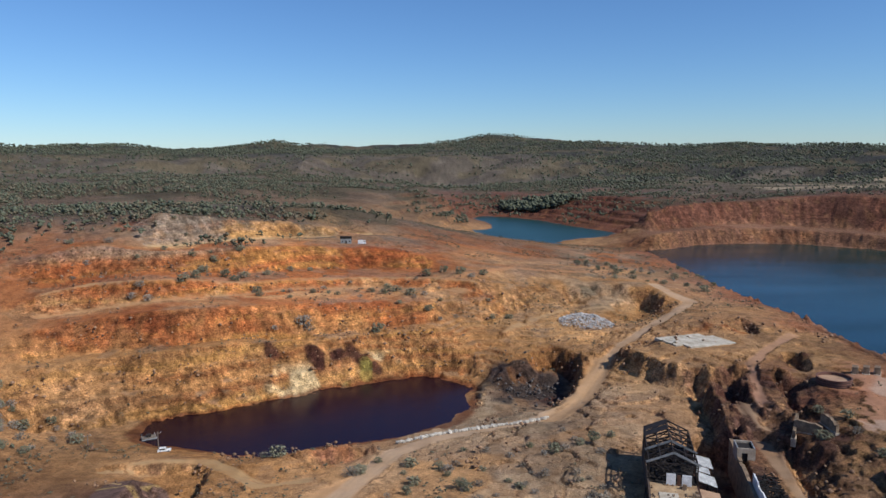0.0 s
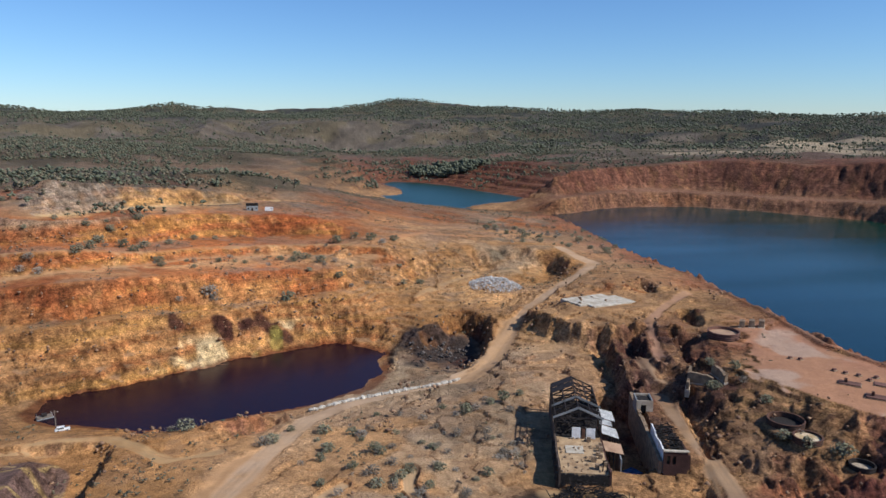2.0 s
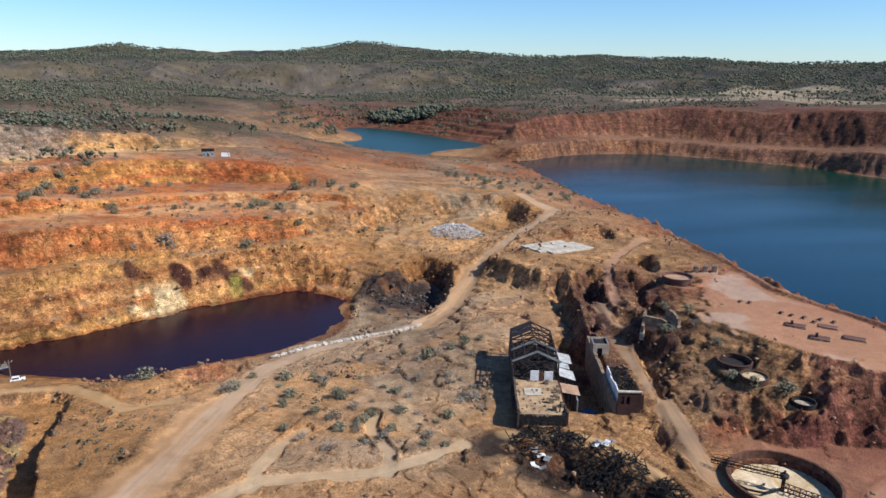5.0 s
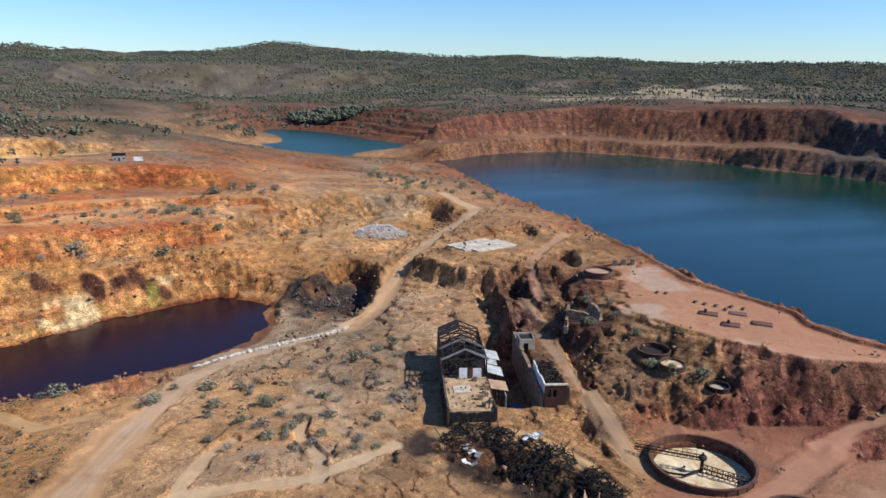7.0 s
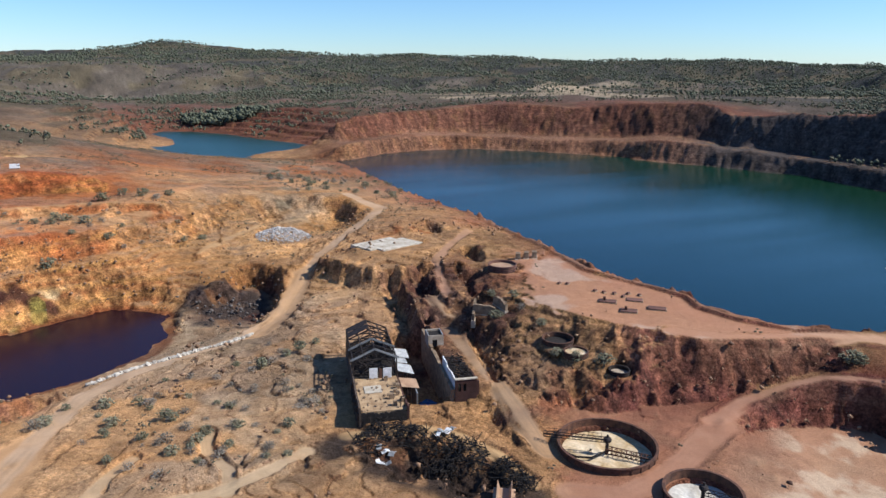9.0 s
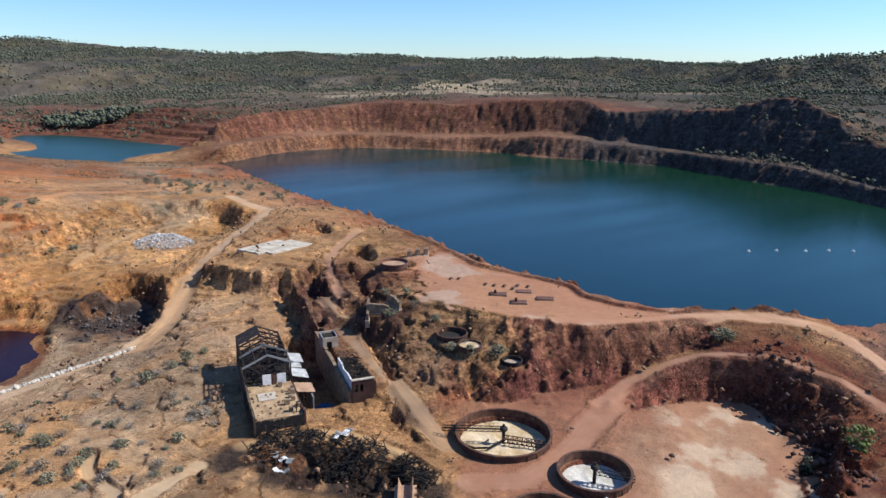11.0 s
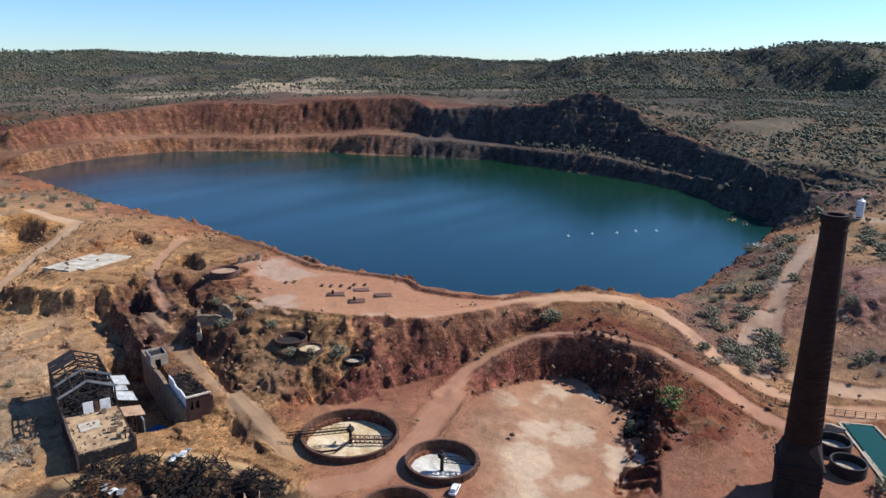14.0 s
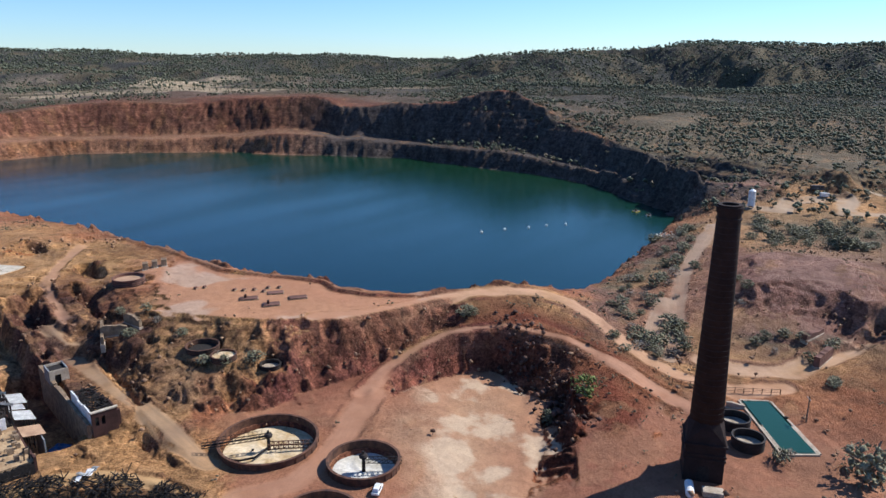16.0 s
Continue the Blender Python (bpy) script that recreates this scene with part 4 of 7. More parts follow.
# dull grey rock of the lake walls, darkened to carry their shade
shaded_rock = smooth(AZ, 40, 47) * smooth(RG, 480, 520) * (1 - smooth(RG, 900, 1000)) * smooth(face + smooth(-ZG, -30, -6), 0.15, 0.5) * (1 - smooth(AZ, 78, 84))
blend(shaded_rock, (0.085, 0.080, 0.078), 0.9)
wall = smooth(AZ, 2, 8) * (1 - smooth(AZ, 40, 47)) * smooth(RG, 720, 790) * (1 - smooth(RG, 1060, 1150))
blend(wall * face * smooth(ZG, 17, 22), (0.205, 0.092, 0.062), 0.8)
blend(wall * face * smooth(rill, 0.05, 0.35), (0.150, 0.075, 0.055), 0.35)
blend(wall * smooth(blot, 0.1, 0.5) * (1 - smooth(ZG, 10, 16)), (0.258, 0.117, 0.059), 0.7)
# dry scrub and litter
veg = smooth(fbm(GX, GY, 60, 5, 101), -0.15, 0.35)
scrubby = np.maximum(smooth(RG, 540, 640) * (1 - smooth(AZ, 18, 30) * (1 - smooth(RG, 950, 1050))), 0)
blend(veg * scrubby * (1 - face) * smooth(ZG, 20, 32), (0.130, 0.105, 0.065), 0.8)
bench_litter = smooth(fbm(GX, GY, 18, 4, 105), 0.1, 0.45) * (1 - smooth(steep, 0.25, 0.5)) * (1 - hilly)
region = np.maximum(pit, np.exp(-(((AZ - 8) / 14) ** 2)) * smooth(RG, 170, 230) * (1 - smooth(RG, 700, 820)))
blend(bench_litter * region, (0.30, 0.215, 0.150), 0.45)
flats = np.exp(-(((AZ - 6) / 14) ** 2)) * smooth(RG, 150, 175) * (1 - smooth(RG, 300, 330))
blend(flats * smooth(fbm(GX, GY, 28, 4, 109), -0.05, 0.3), (0.31, 0.245, 0.18), 0.6)
blend(flats * smooth(-fbm(GX, GY, 34, 4, 110), 0.05, 0.4), (0.50, 0.36, 0.225), 0.6)
# bleached stony ground on the neck between the waters
neck_zone = np.exp(-(((AZ - 13) / 6) ** 2)) * smooth(RG, 430, 480) * (1 - smooth(RG, 760, 830)) * smooth(ZG, 3, 6)
blend(neck_zone * smooth(fbm(GX, GY, 30, 4, 107), -0.3, 0.3), (0.40, 0.31, 0.21), 0.65)
blend(neck_zone * smooth(fbm(GX, GY, 14, 4, 108), 0.15, 0.5), (0.17, 0.15, 0.10), 0.6)
# pale open fields on the far tableland
fields = smooth(AZ, 14, 24) * (1 - smooth(AZ, 50, 58)) * smooth(RG, 1080, 1200) * (1 - smooth(RG, 1650, 1900))
blend(fields * smooth(noise2(GX, RG * 1.0, 150, 111) + 0.5 * noise2(GX * 0.3, RG, 40, 112), -0.1, 0.35), (0.44, 0.35, 0.235), 0.85)
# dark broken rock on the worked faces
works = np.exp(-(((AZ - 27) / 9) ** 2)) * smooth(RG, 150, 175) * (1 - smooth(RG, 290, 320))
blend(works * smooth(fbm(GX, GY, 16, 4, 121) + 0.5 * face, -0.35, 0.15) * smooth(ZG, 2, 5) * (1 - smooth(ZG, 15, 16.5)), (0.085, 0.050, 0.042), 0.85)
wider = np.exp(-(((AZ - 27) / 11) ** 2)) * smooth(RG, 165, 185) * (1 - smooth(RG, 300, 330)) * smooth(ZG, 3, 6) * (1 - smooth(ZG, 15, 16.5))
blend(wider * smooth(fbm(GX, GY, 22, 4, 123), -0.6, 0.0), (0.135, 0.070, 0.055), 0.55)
blend(face * (1 - pit) * (1 - shaded_rock) * (1 - wall) * smooth(fine, 0.15, 0.6), (0.130, 0.060, 0.045), 0.65)
blend(face * (1 - shaded_rock) * smooth(-fine, 0.3, 0.7), (0.344, 0.187, 0.086), 0.35)
blend((1 - face) * (1 - hilly) * smooth(fbm(GX, GY, 9, 4, 131), 0.35, 0.6) * (1 - scrubby), (0.33, 0.19, 0.10), 0.5)
# trodden tan ground round the small tanks
blend(np.exp(-((GX - 124) / 15) ** 2 - ((GY - 180) / 13) ** 2) * smooth(fbm(GX, GY, 14, 3, 125), -0.6, 0.0), (0.42, 0.27, 0.16), 0.7)
# stained lower wall above the red water: pale crusts and wine-dark washes
crust = near_line(TRACES["pool_far"][:, :2], 26) * smooth(AZ, -17, -13) * (1 - smooth(AZ, -5, -2.5)) * (1 - smooth(ZG, -3, 1))
blend(crust * smooth(fbm(GX, GY, 12, 3, 141), -0.5, 0.0), (0.60, 0.47, 0.27), 0.85)
for bx, by, br in ((-87, 347, 5.5), (-67, 351, 5.0), (-68, 355, 5.5), (-56, 360, 5.0), (-49, 363, 6.0), (-42, 359, 6.0), (-35, 358, 5.0), (-58, 358, 4.0)):
    spot = np.hypot((GX - bx) + 2.5 * fbm(GX, GY, 9, 3, 144), GY - by + 2.5 * fbm(GX, GY, 9, 3, 145))
    blend(1 - smooth(spot, br * 0.6, br), (0.060, 0.024, 0.018), 0.92)
blend(crust * smooth(noise2(GX, GY, 8, 143), 0.5, 0.7), (0.22, 0.20, 0.05), 0.6)
margin = near_line(np.concatenate([TRACES["pool_far"], TRACES["pool_near"]])[:, :2], 5) * (1 - smooth(ZG, -11.4, -10.6))
blend(margin, (0.146, 0.035, 0.013), 0.7)
# wine-red rock of the bank below the pad, rilled brown silt beside it
bank_zone = smooth(AZ, 29, 32) * (1 - smooth(AZ, 60, 66)) * smooth(RG, 165, 180) * (1 - smooth(RG, 285, 300)) * smooth(steep, 0.3, 0.6)
blend(bank_zone * smooth(AZ + 4 * blot, 36, 40), (0.230, 0.088, 0.072), 0.75)
blend(bank_zone * (1 - smooth(AZ, 36, 40)) * smooth(ZG, 7, 9), (0.27, 0.17, 0.085), 0.7)
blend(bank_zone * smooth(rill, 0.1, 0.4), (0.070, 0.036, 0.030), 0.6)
# banded spoil heap of grey and yellow
heap_zone = near_line(TRACES["heap"][:, :2], 11)
blend(smooth(heap_zone, 0.25, 0.5), (0.19, 0.125, 0.105), 0.85)
blend(smooth(heap_zone, 0.2, 0.4) * smooth(np.sin(GX * 0.22 - GY * 0.5 + 3.5 * blot), 0.72, 0.98), (0.56, 0.40, 0.17), 0.75)
# maroon spoil right of the chimney
spoil = smooth(AZ, 61, 65) * smooth(RG, 225, 250) * (1 - smooth(RG, 390, 430)) * smooth(fbm(GX, GY, 40, 4, 197) + smooth(steep, 0.15, 0.5), -0.1, 0.5)
blend(spoil, (0.27, 0.140, 0.110), 0.7)
# black broken rock in the haul-road hollow, on soil darkened for its shadow
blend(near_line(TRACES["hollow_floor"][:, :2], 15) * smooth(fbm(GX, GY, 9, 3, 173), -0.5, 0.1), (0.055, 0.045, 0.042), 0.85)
# charred ground by the burnt timber
blend(near_line(TRACES["burn_toe"][:, :2], 12) * smooth(fbm(GX, GY, 9, 3, 171), -0.7, -0.2), (0.035, 0.028, 0.026), 0.9)
blend(np.exp(-((GX - 104) / 9) ** 2 - ((GY - 166) / 4) ** 2), (0.120, 0.050, 0.045), 0.7)
SOIL *= (1 + ((0.20 + 0.22 * bank) * fbm(GX, GY, 3.2, 3, 181) + 0.20 * fbm(GX, GY, 45, 3, 185)))[..., None]
near_flat = (1 - smooth(AZ, 18, 26)) * (1 - smooth(RG, 300, 330))
# pit gain: the wall's sunlight put into its soil colour
SOIL *= (0.60 + 0.31 * pit + 0.22 * near_flat + 0.22 * hilly)[..., None]
SOIL[:] = np.clip(1.04 * SOIL - 0.04 * SOIL.mean(-1, keepdims=True), 0.01, 1)
# roads worn through to paler earth, with wheel ruts
dusty, rutted = np.clip(0.8 + 0.45 * fbm(GX, GY, 7, 3, 151), 0, 1), smooth(noise2(GX, GY, 12, 153), -0.6, 0.3)
for name, width, colour in ROADS:
    faint = 0.62 if name.startswith(("track", "burn", "ledge", "bowl", "left", "ramp")) else 0.85
    blend(TRACK[name] * (1 - 0.85 * smooth(steep, 0.3, 0.55)) * dusty, colour, faint)
    blend(TRACK[name] * RUTS[name] * rutted, tuple(0.62 * c for c in colour), 0.45)
# smooth trodden yards: the pad, the thickener yard and the dried floor of the small bowl
pad_zone = smooth(ZG, 15.6, 16.4) * (1 - smooth(steep, 0.2, 0.4)) * smooth(AZ, 28, 31) * (1 - smooth(AZ, 52, 56)) * (1 - smooth(RG, 320, 350))
blend(pad_zone, (0.36, 0.180, 0.105), 0.8)
blend(pad_zone * smooth(fbm(GX, GY, 24, 4, 165), 0.15, 0.6), (0.42, 0.31, 0.23), 0.65)
yard_zone = smooth(AZ, 34, 38) * (1 - smooth(RG, 205, 235)) * (1 - smooth(np.abs(ZG), 2.2, 3.2)) * (1 - smooth(steep, 0.3, 0.5))
blend(yard_zone, (0.27, 0.130, 0.082), 0.55)
floor2 = smooth(-ZG, 1.2, 2.6) * smooth(AZ, 44, 48) * (1 - smooth(RG, 225, 240)) * smooth(RG, 95, 110) * (1 - smooth(steep, 0.25, 0.5))
blend(floor2, (0.36, 0.20, 0.12), 0.7)
blend(floor2 * smooth(fbm(GX, GY, 13, 5, 161), 0.0, 0.45), (0.47, 0.36, 0.25), 0.75)
worn = np.maximum(worn, 0.75 * np.maximum(np.maximum(pad_zone, floor2), 0.7 * yard_zone))
blend(near_line(TRACES["lake_rim"][:, :2], 4) * smooth(AZ, 24, 29) * (1 - smooth(AZ, 56, 60)) * smooth(noise2(GX, GY, 14, 191), -0.4, 0.2), (0.20, 0.11, 0.07), 0.7)
worn *= 1 - 0.85 * smooth(steep, 0.35, 0.6)
ROCKY = np.clip(smooth(steep, 0.3, 0.7) + works * 0.8 + 0.5 * smooth(fbm(GX, GY, 24, 3, 195), 0.2, 0.5), 0, 1) * (1 - hilly) * (1 - worn) * (1 - smooth(RG, 1400, 1600))

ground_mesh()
water_sheet("lake", pushed("lake_rim", 1) + pushed("lake_far", 8)[::-1], 0.0, LAKE, "deep blue flooded open-cut pit with a calm rippled surface")
water_sheet("pond", pushed("small_near", -10) + pushed("small_far", 8)[::-1], 0.05, POND, "teal-blue flooded cut beside a sandy shore")
water_sheet("acid_pool", pushed("pool_near", -3) + pushed("pool_far", 3)[::-1], -12.0, RED_WATER, "dark wine-red acid water in the pit bottom")

# ---------------------------------------------------------------- plants
def foliage_material(name, dark, light, per_object=False):
    m, n, l, b = material(name, 0.85, 0, 0.2)
    g = n.new("ShaderNodeObjectInfo" if per_object else "ShaderNodeNewGeometry")
    r = g.outputs["Random" if per_object else "Random Per Island"]
    c = ramp(n, l, r, [(0.0, dark), (1.0, light)])
    c = mixed(n, l, "MULTIPLY", 0.7, c, ramp(n, l, noise_node(n, l, 1.8, 4), [(0.3, (0.45, 0.45, 0.45)), (0.7, (1.4, 1.4, 1.4))]))
    l.new(c, b.inputs["Base Color"])
    return m


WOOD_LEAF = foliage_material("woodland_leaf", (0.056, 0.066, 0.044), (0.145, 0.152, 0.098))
SCRUB_LEAF = foliage_material("scrub_leaf", (0.075, 0.070, 0.042), (0.20, 0.165, 0.11))
BUSH_LEAF = foliage_material("bush_leaf", (0.145, 0.142, 0.086), (0.245, 0.230, 0.150), True)
DRY_LEAF = foliage_material("dry_twig", (0.20, 0.170, 0.130), (0.34, 0.295, 0.235), True)
FRESH_LEAF = foliage_material("fresh_leaf", (0.10, 0.14, 0.035), (0.17, 0.21, 0.07), True)
BARK = mottled("bark", (0.10, 0.075, 0.055), (0.22, 0.18, 0.14), 2.0)

OCTA = np.array([(1, 0, 0), (-1, 0, 0), (0, 1, 0), (0, -1, 0), (0, 0, 1), (0, 0, -1)], float)
OCTA_F = np.array([(0, 2, 4), (2, 1, 4), (1, 3, 4), (3, 0, 4), (2, 0, 5), (1, 2, 5), (3, 1, 5), (0, 3, 5)])


def raw_mesh(name, verts, faces, mat):
    me = bpy.data.meshes.new(name)
    me.vertices.add(len(verts))
    me.vertices.foreach_set("co", np.asarray(verts, np.float32).ravel())
    me.loops.add(faces.size)
    me.loops.foreach_set("vertex_index", faces.astype(np.int32).ravel())
    me.polygons.add(len(faces))
    me.polygons.foreach_set("loop_start", (np.arange(len(faces)) * faces.shape[1]).astype(np.int32))
    me.update(calc_edges=True)
    me.materials.append(mat)
    return me


def ground_heights(x, y):
    u = np.interp(np.log(np.maximum(np.hypot(x, y), R0) / R0), U, np.arange(NU))
    v = (np.arctan2(x, y) - TH0) / (TT[1] - TT[0])
    i, j = np.clip(u.astype(int), 0, NU - 2), np.clip(v.astype(int), 0, NT - 2)
    a, b = np.clip(u - i, 0, 1), np.clip(v - j, 0, 1)
    return (ZG[i, j] * (1 - b) + ZG[i, j + 1] * b) * (1 - a) + (ZG[i + 1, j] * (1 - b) + ZG[i + 1, j + 1] * b) * a


def clumps(rng, x, y, size, per, spread=0.55, squash=0.8):
    """Crowns of several jagged clumps on a stem each, as bare vertex and face arrays."""
    n = len(x)
    z = ground_heights(x, y)
    ang = rng.uniform(0, 2 * math.pi, (n, per))
    rad = rng.uniform(0.1, 1, (n, per)) * spread * size[:, None]
    cx, cy = x[:, None] + np.cos(ang) * rad, y[:, None] + np.sin(ang) * rad
    cz = z[:, None] + size[:, None] * rng.uniform(0.45, 1.15, (n, per))
    s = size[:, None] * rng.uniform(0.28, 0.5, (n, per))
    jig = rng.uniform(0.55, 1.3, (n, per, 6, 1)) * OCTA + rng.uniform(-0.22, 0.22, (n, per, 6, 3))
    jig = jig * s[..., None, None] * np.array([1, 1, squash])
    v = jig + np.stack([cx, cy, cz], -1)[:, :, None, :]
    v = v.reshape(-1, 3)
    f = (np.arange(n * per)[:, None, None] * 6 + OCTA_F).reshape(-1, 3)
    # a thin three-sided stem under each crown
    a = np.array([0, 2.1, 4.2])
    w = (0.05 * size)[:, None]
    stem = np.concatenate([np.stack([x[:, None] + w * np.cos(a), y[:, None] + w * np.sin(a), np.repeat(z[:, None] - 0.3, 3, 1)], -1),
                           np.stack([x, y, z + 0.9 * size], -1)[:, None, :]], 1).reshape(-1, 3)
    sf = (np.arange(n)[:, None, None] * 4 + np.array([(0, 1, 3), (1, 2, 3), (2, 0, 3)])).reshape(-1, 3) + len(v)
    return np.concatenate([v, stem]), np.concatenate([f, sf])


def scatter(rng, count, r0, r1, a0, a1, keep):
    """Random places in a ring sector, thinned by keep(x, y)."""
    r = np.sqrt(rng.uniform(r0 ** 2, r1 ** 2, count))
    a = np.radians(rng.uniform(a0, a1, count))
    x, y = r * np.sin(a), r * np.cos(a)
    k = rng.uniform(0, 1, count) < keep(x, y)
    return x[k], y[k]


def inside(x, y, outline):
    """Even-odd test against an outline."""
    hit = np.zeros(len(x), bool)
    pts = list(outline)
    for (ax, ay), (bx, by) in zip(pts, pts[1:] + pts[:1]):
        cross = ((ay > y) != (by > y)) & (x < (bx - ax) * (y - ay) / (by - ay + 1e-9) + ax)
        hit ^= cross
    return hit


LAKE_EDGE = pushed("lake_rim", -4) + pushed("lake_far", 4)[::-1]
POND_EDGE = pushed("small_near", -4) + pushed("small_far", 4)[::-1]
POOL_EDGE = pushed("pool_near", -5) + pushed("pool_far", 5)[::-1]


def dry(x, y):
    return ~(inside(x, y, LAKE_EDGE) | inside(x, y, POND_EDGE) | inside(x, y, POOL_EDGE))


def sampled(grid, x, y):
    u = np.clip(np.rint(np.interp(np.log(np.maximum(np.hypot(x, y), R0) / R0), U, np.arange(NU))).astype(int), 0, NU - 1)
    v = np.clip(np.rint((np.arctan2(x, y) - TH0) / (TT[1] - TT[0])).astype(int), 0, NT - 1)
    return grid[u, v]


rng = np.random.default_rng(4)
# woods on the hills
def hill_cover(x, y):
    r, a = np.hypot(x, y), np.degrees(np.arctan2(x, y))
    d = smooth(fbm(x, y, 170, 4, 201), -0.7, 0.1)
    d = d * (1 - 0.75 * (1 - smooth(a, 4, 16)) * (1 - smooth(r + 150 * fbm(x, y, 300, 3, 203), 2050, 2350)))
    return np.clip(d * (0.35 + 0.65 * smooth(r, 1750, 2000)) + 0.8 * smooth(a, 40, 55) + 0.5 * np.exp(-((r - 2480) / 160) ** 2), 0, 1)


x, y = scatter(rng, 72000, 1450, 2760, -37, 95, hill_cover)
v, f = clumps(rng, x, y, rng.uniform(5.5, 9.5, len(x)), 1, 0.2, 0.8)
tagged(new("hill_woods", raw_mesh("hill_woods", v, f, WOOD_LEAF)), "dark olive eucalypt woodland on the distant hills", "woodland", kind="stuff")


# open scrub between the cuts and the hills
def scrub_cover(x, y):
    r, a = np.hypot(x, y), np.degrees(np.arctan2(x, y))
    st = sampled(steep, x, y)
    d = smooth(fbm(x, y, 80, 4, 211), -0.5, 0.35) * (1 - smooth(st, 0.45, 0.7))
    left = 1 - smooth(a, -2, 6)
    right = smooth(a, 52, 60)
    middle = (1 - left) * (1 - right)
    w = 1.5 * left * smooth(sampled(ZG, x, y), 40, 48) * (1 - smooth(r, 1150, 1500) * 0.4) + 2.5 * np.exp(-((a - 3) / 7) ** 2) * smooth(r, 960, 1050) + middle * (0.8 * smooth(r, 1000, 1080) * (1 - 0.93 * smooth(r, 1080, 1150) * (1 - smooth(r, 1600, 1750)) * smooth(a, 14, 22))) + 2.6 * right * smooth(r, 430, 520)
    return d * w * dry(x, y) * (1 - sampled(worn, x, y))


x, y = scatter(rng, 70000, 480, 1700, -40, 95, scrub_cover)
half = rng.uniform(0, 1, len(x)) < 0.5
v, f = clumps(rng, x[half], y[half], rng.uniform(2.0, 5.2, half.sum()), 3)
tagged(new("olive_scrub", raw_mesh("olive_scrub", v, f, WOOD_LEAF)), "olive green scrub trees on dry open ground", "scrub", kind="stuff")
v, f = clumps(rng, x[~half], y[~half], rng.uniform(1.8, 4.2, (~half).sum()), 3)
tagged(new("dry_scrub", raw_mesh("dry_scrub", v, f, SCRUB_LEAF)), "grey-brown leafless dry scrub on stony ground", "scrub", kind="stuff")


# thick grove between the pond and the red cuts
a, r = rng.uniform(0, 2 * math.pi, 420), np.sqrt(rng.uniform(0, 1, 420))
x, y = 158 + 62 * r * np.cos(a), 1178 + 34 * r * np.sin(a) - 0.55 * 62 * r * np.cos(a)
x, y = x[dry(x, y)], y[dry(x, y)]
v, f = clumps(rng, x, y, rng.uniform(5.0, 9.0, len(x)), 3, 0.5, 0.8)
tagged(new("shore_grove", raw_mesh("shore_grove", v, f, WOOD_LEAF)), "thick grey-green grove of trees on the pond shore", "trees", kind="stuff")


# low weeds and tufts on the benches and round the works
def weed_cover(x, y):
    a, r = np.degrees(np.arctan2(x, y)), np.hypot(x, y)
    st = sampled(steep, x, y)
    d = smooth(fbm(x, y, 26, 4, 221), 0.12, 0.5) * (1 - smooth(st, 0.4, 0.7))
    w = np.where(a < 26, 1.0, np.where(a > 58, 0.9, 0.2)) + np.exp(-((a - 9) / 8) ** 2) * smooth(r, 380, 450)
    return d * w * (1 - sampled(worn, x, y)) * dry(x, y)


x, y = scatter(rng, 52000, 140, 880, -38, 92, weed_cover)
half = rng.uniform(0, 1, len(x)) < 0.65
v, f = clumps(rng, x[half], y[half], rng.uniform(0.4, 1.5, half.sum()), 3, 0.9, 0.6)
tagged(new("dry_weeds", raw_mesh("dry_weeds", v, f, SCRUB_LEAF)), "low grey-brown weeds on the bare benches", "weeds", kind="stuff")
v, f = clumps(rng, x[~half], y[~half], rng.uniform(0.4, 1.3, (~half).sum()), 3, 0.9, 0.6)
tagged(new("green_weeds", raw_mesh("green_weeds", v, f, WOOD_LEAF)), "low dull green weeds on the bare benches", "weeds", kind="stuff")
# loose rocks
x, y = scatter(rng, 42000, 120, 480, -38, 92, lambda x, y: smooth(fbm(x, y, 20, 3, 231) + 0.9 * sampled(steep, x, y), 0.35, 1.1) * dry(x, y) * (1 - sampled(worn, x, y)))
v, f = clumps(rng, x, y, 0.35 + 2.3 * rng.uniform(0, 1, len(x)) ** 4, 1, 0.2, 0.8)
v[:, 2] -= 0.3
ROCK = foliage_material("loose_rock", (0.09, 0.05, 0.035), (0.36, 0.22, 0.13))
tagged(new("loose_rocks", raw_mesh("loose_rocks", v, f, ROCK)), "loose brown rocks strewn over the worked ground", "rocks", kind="stuff")


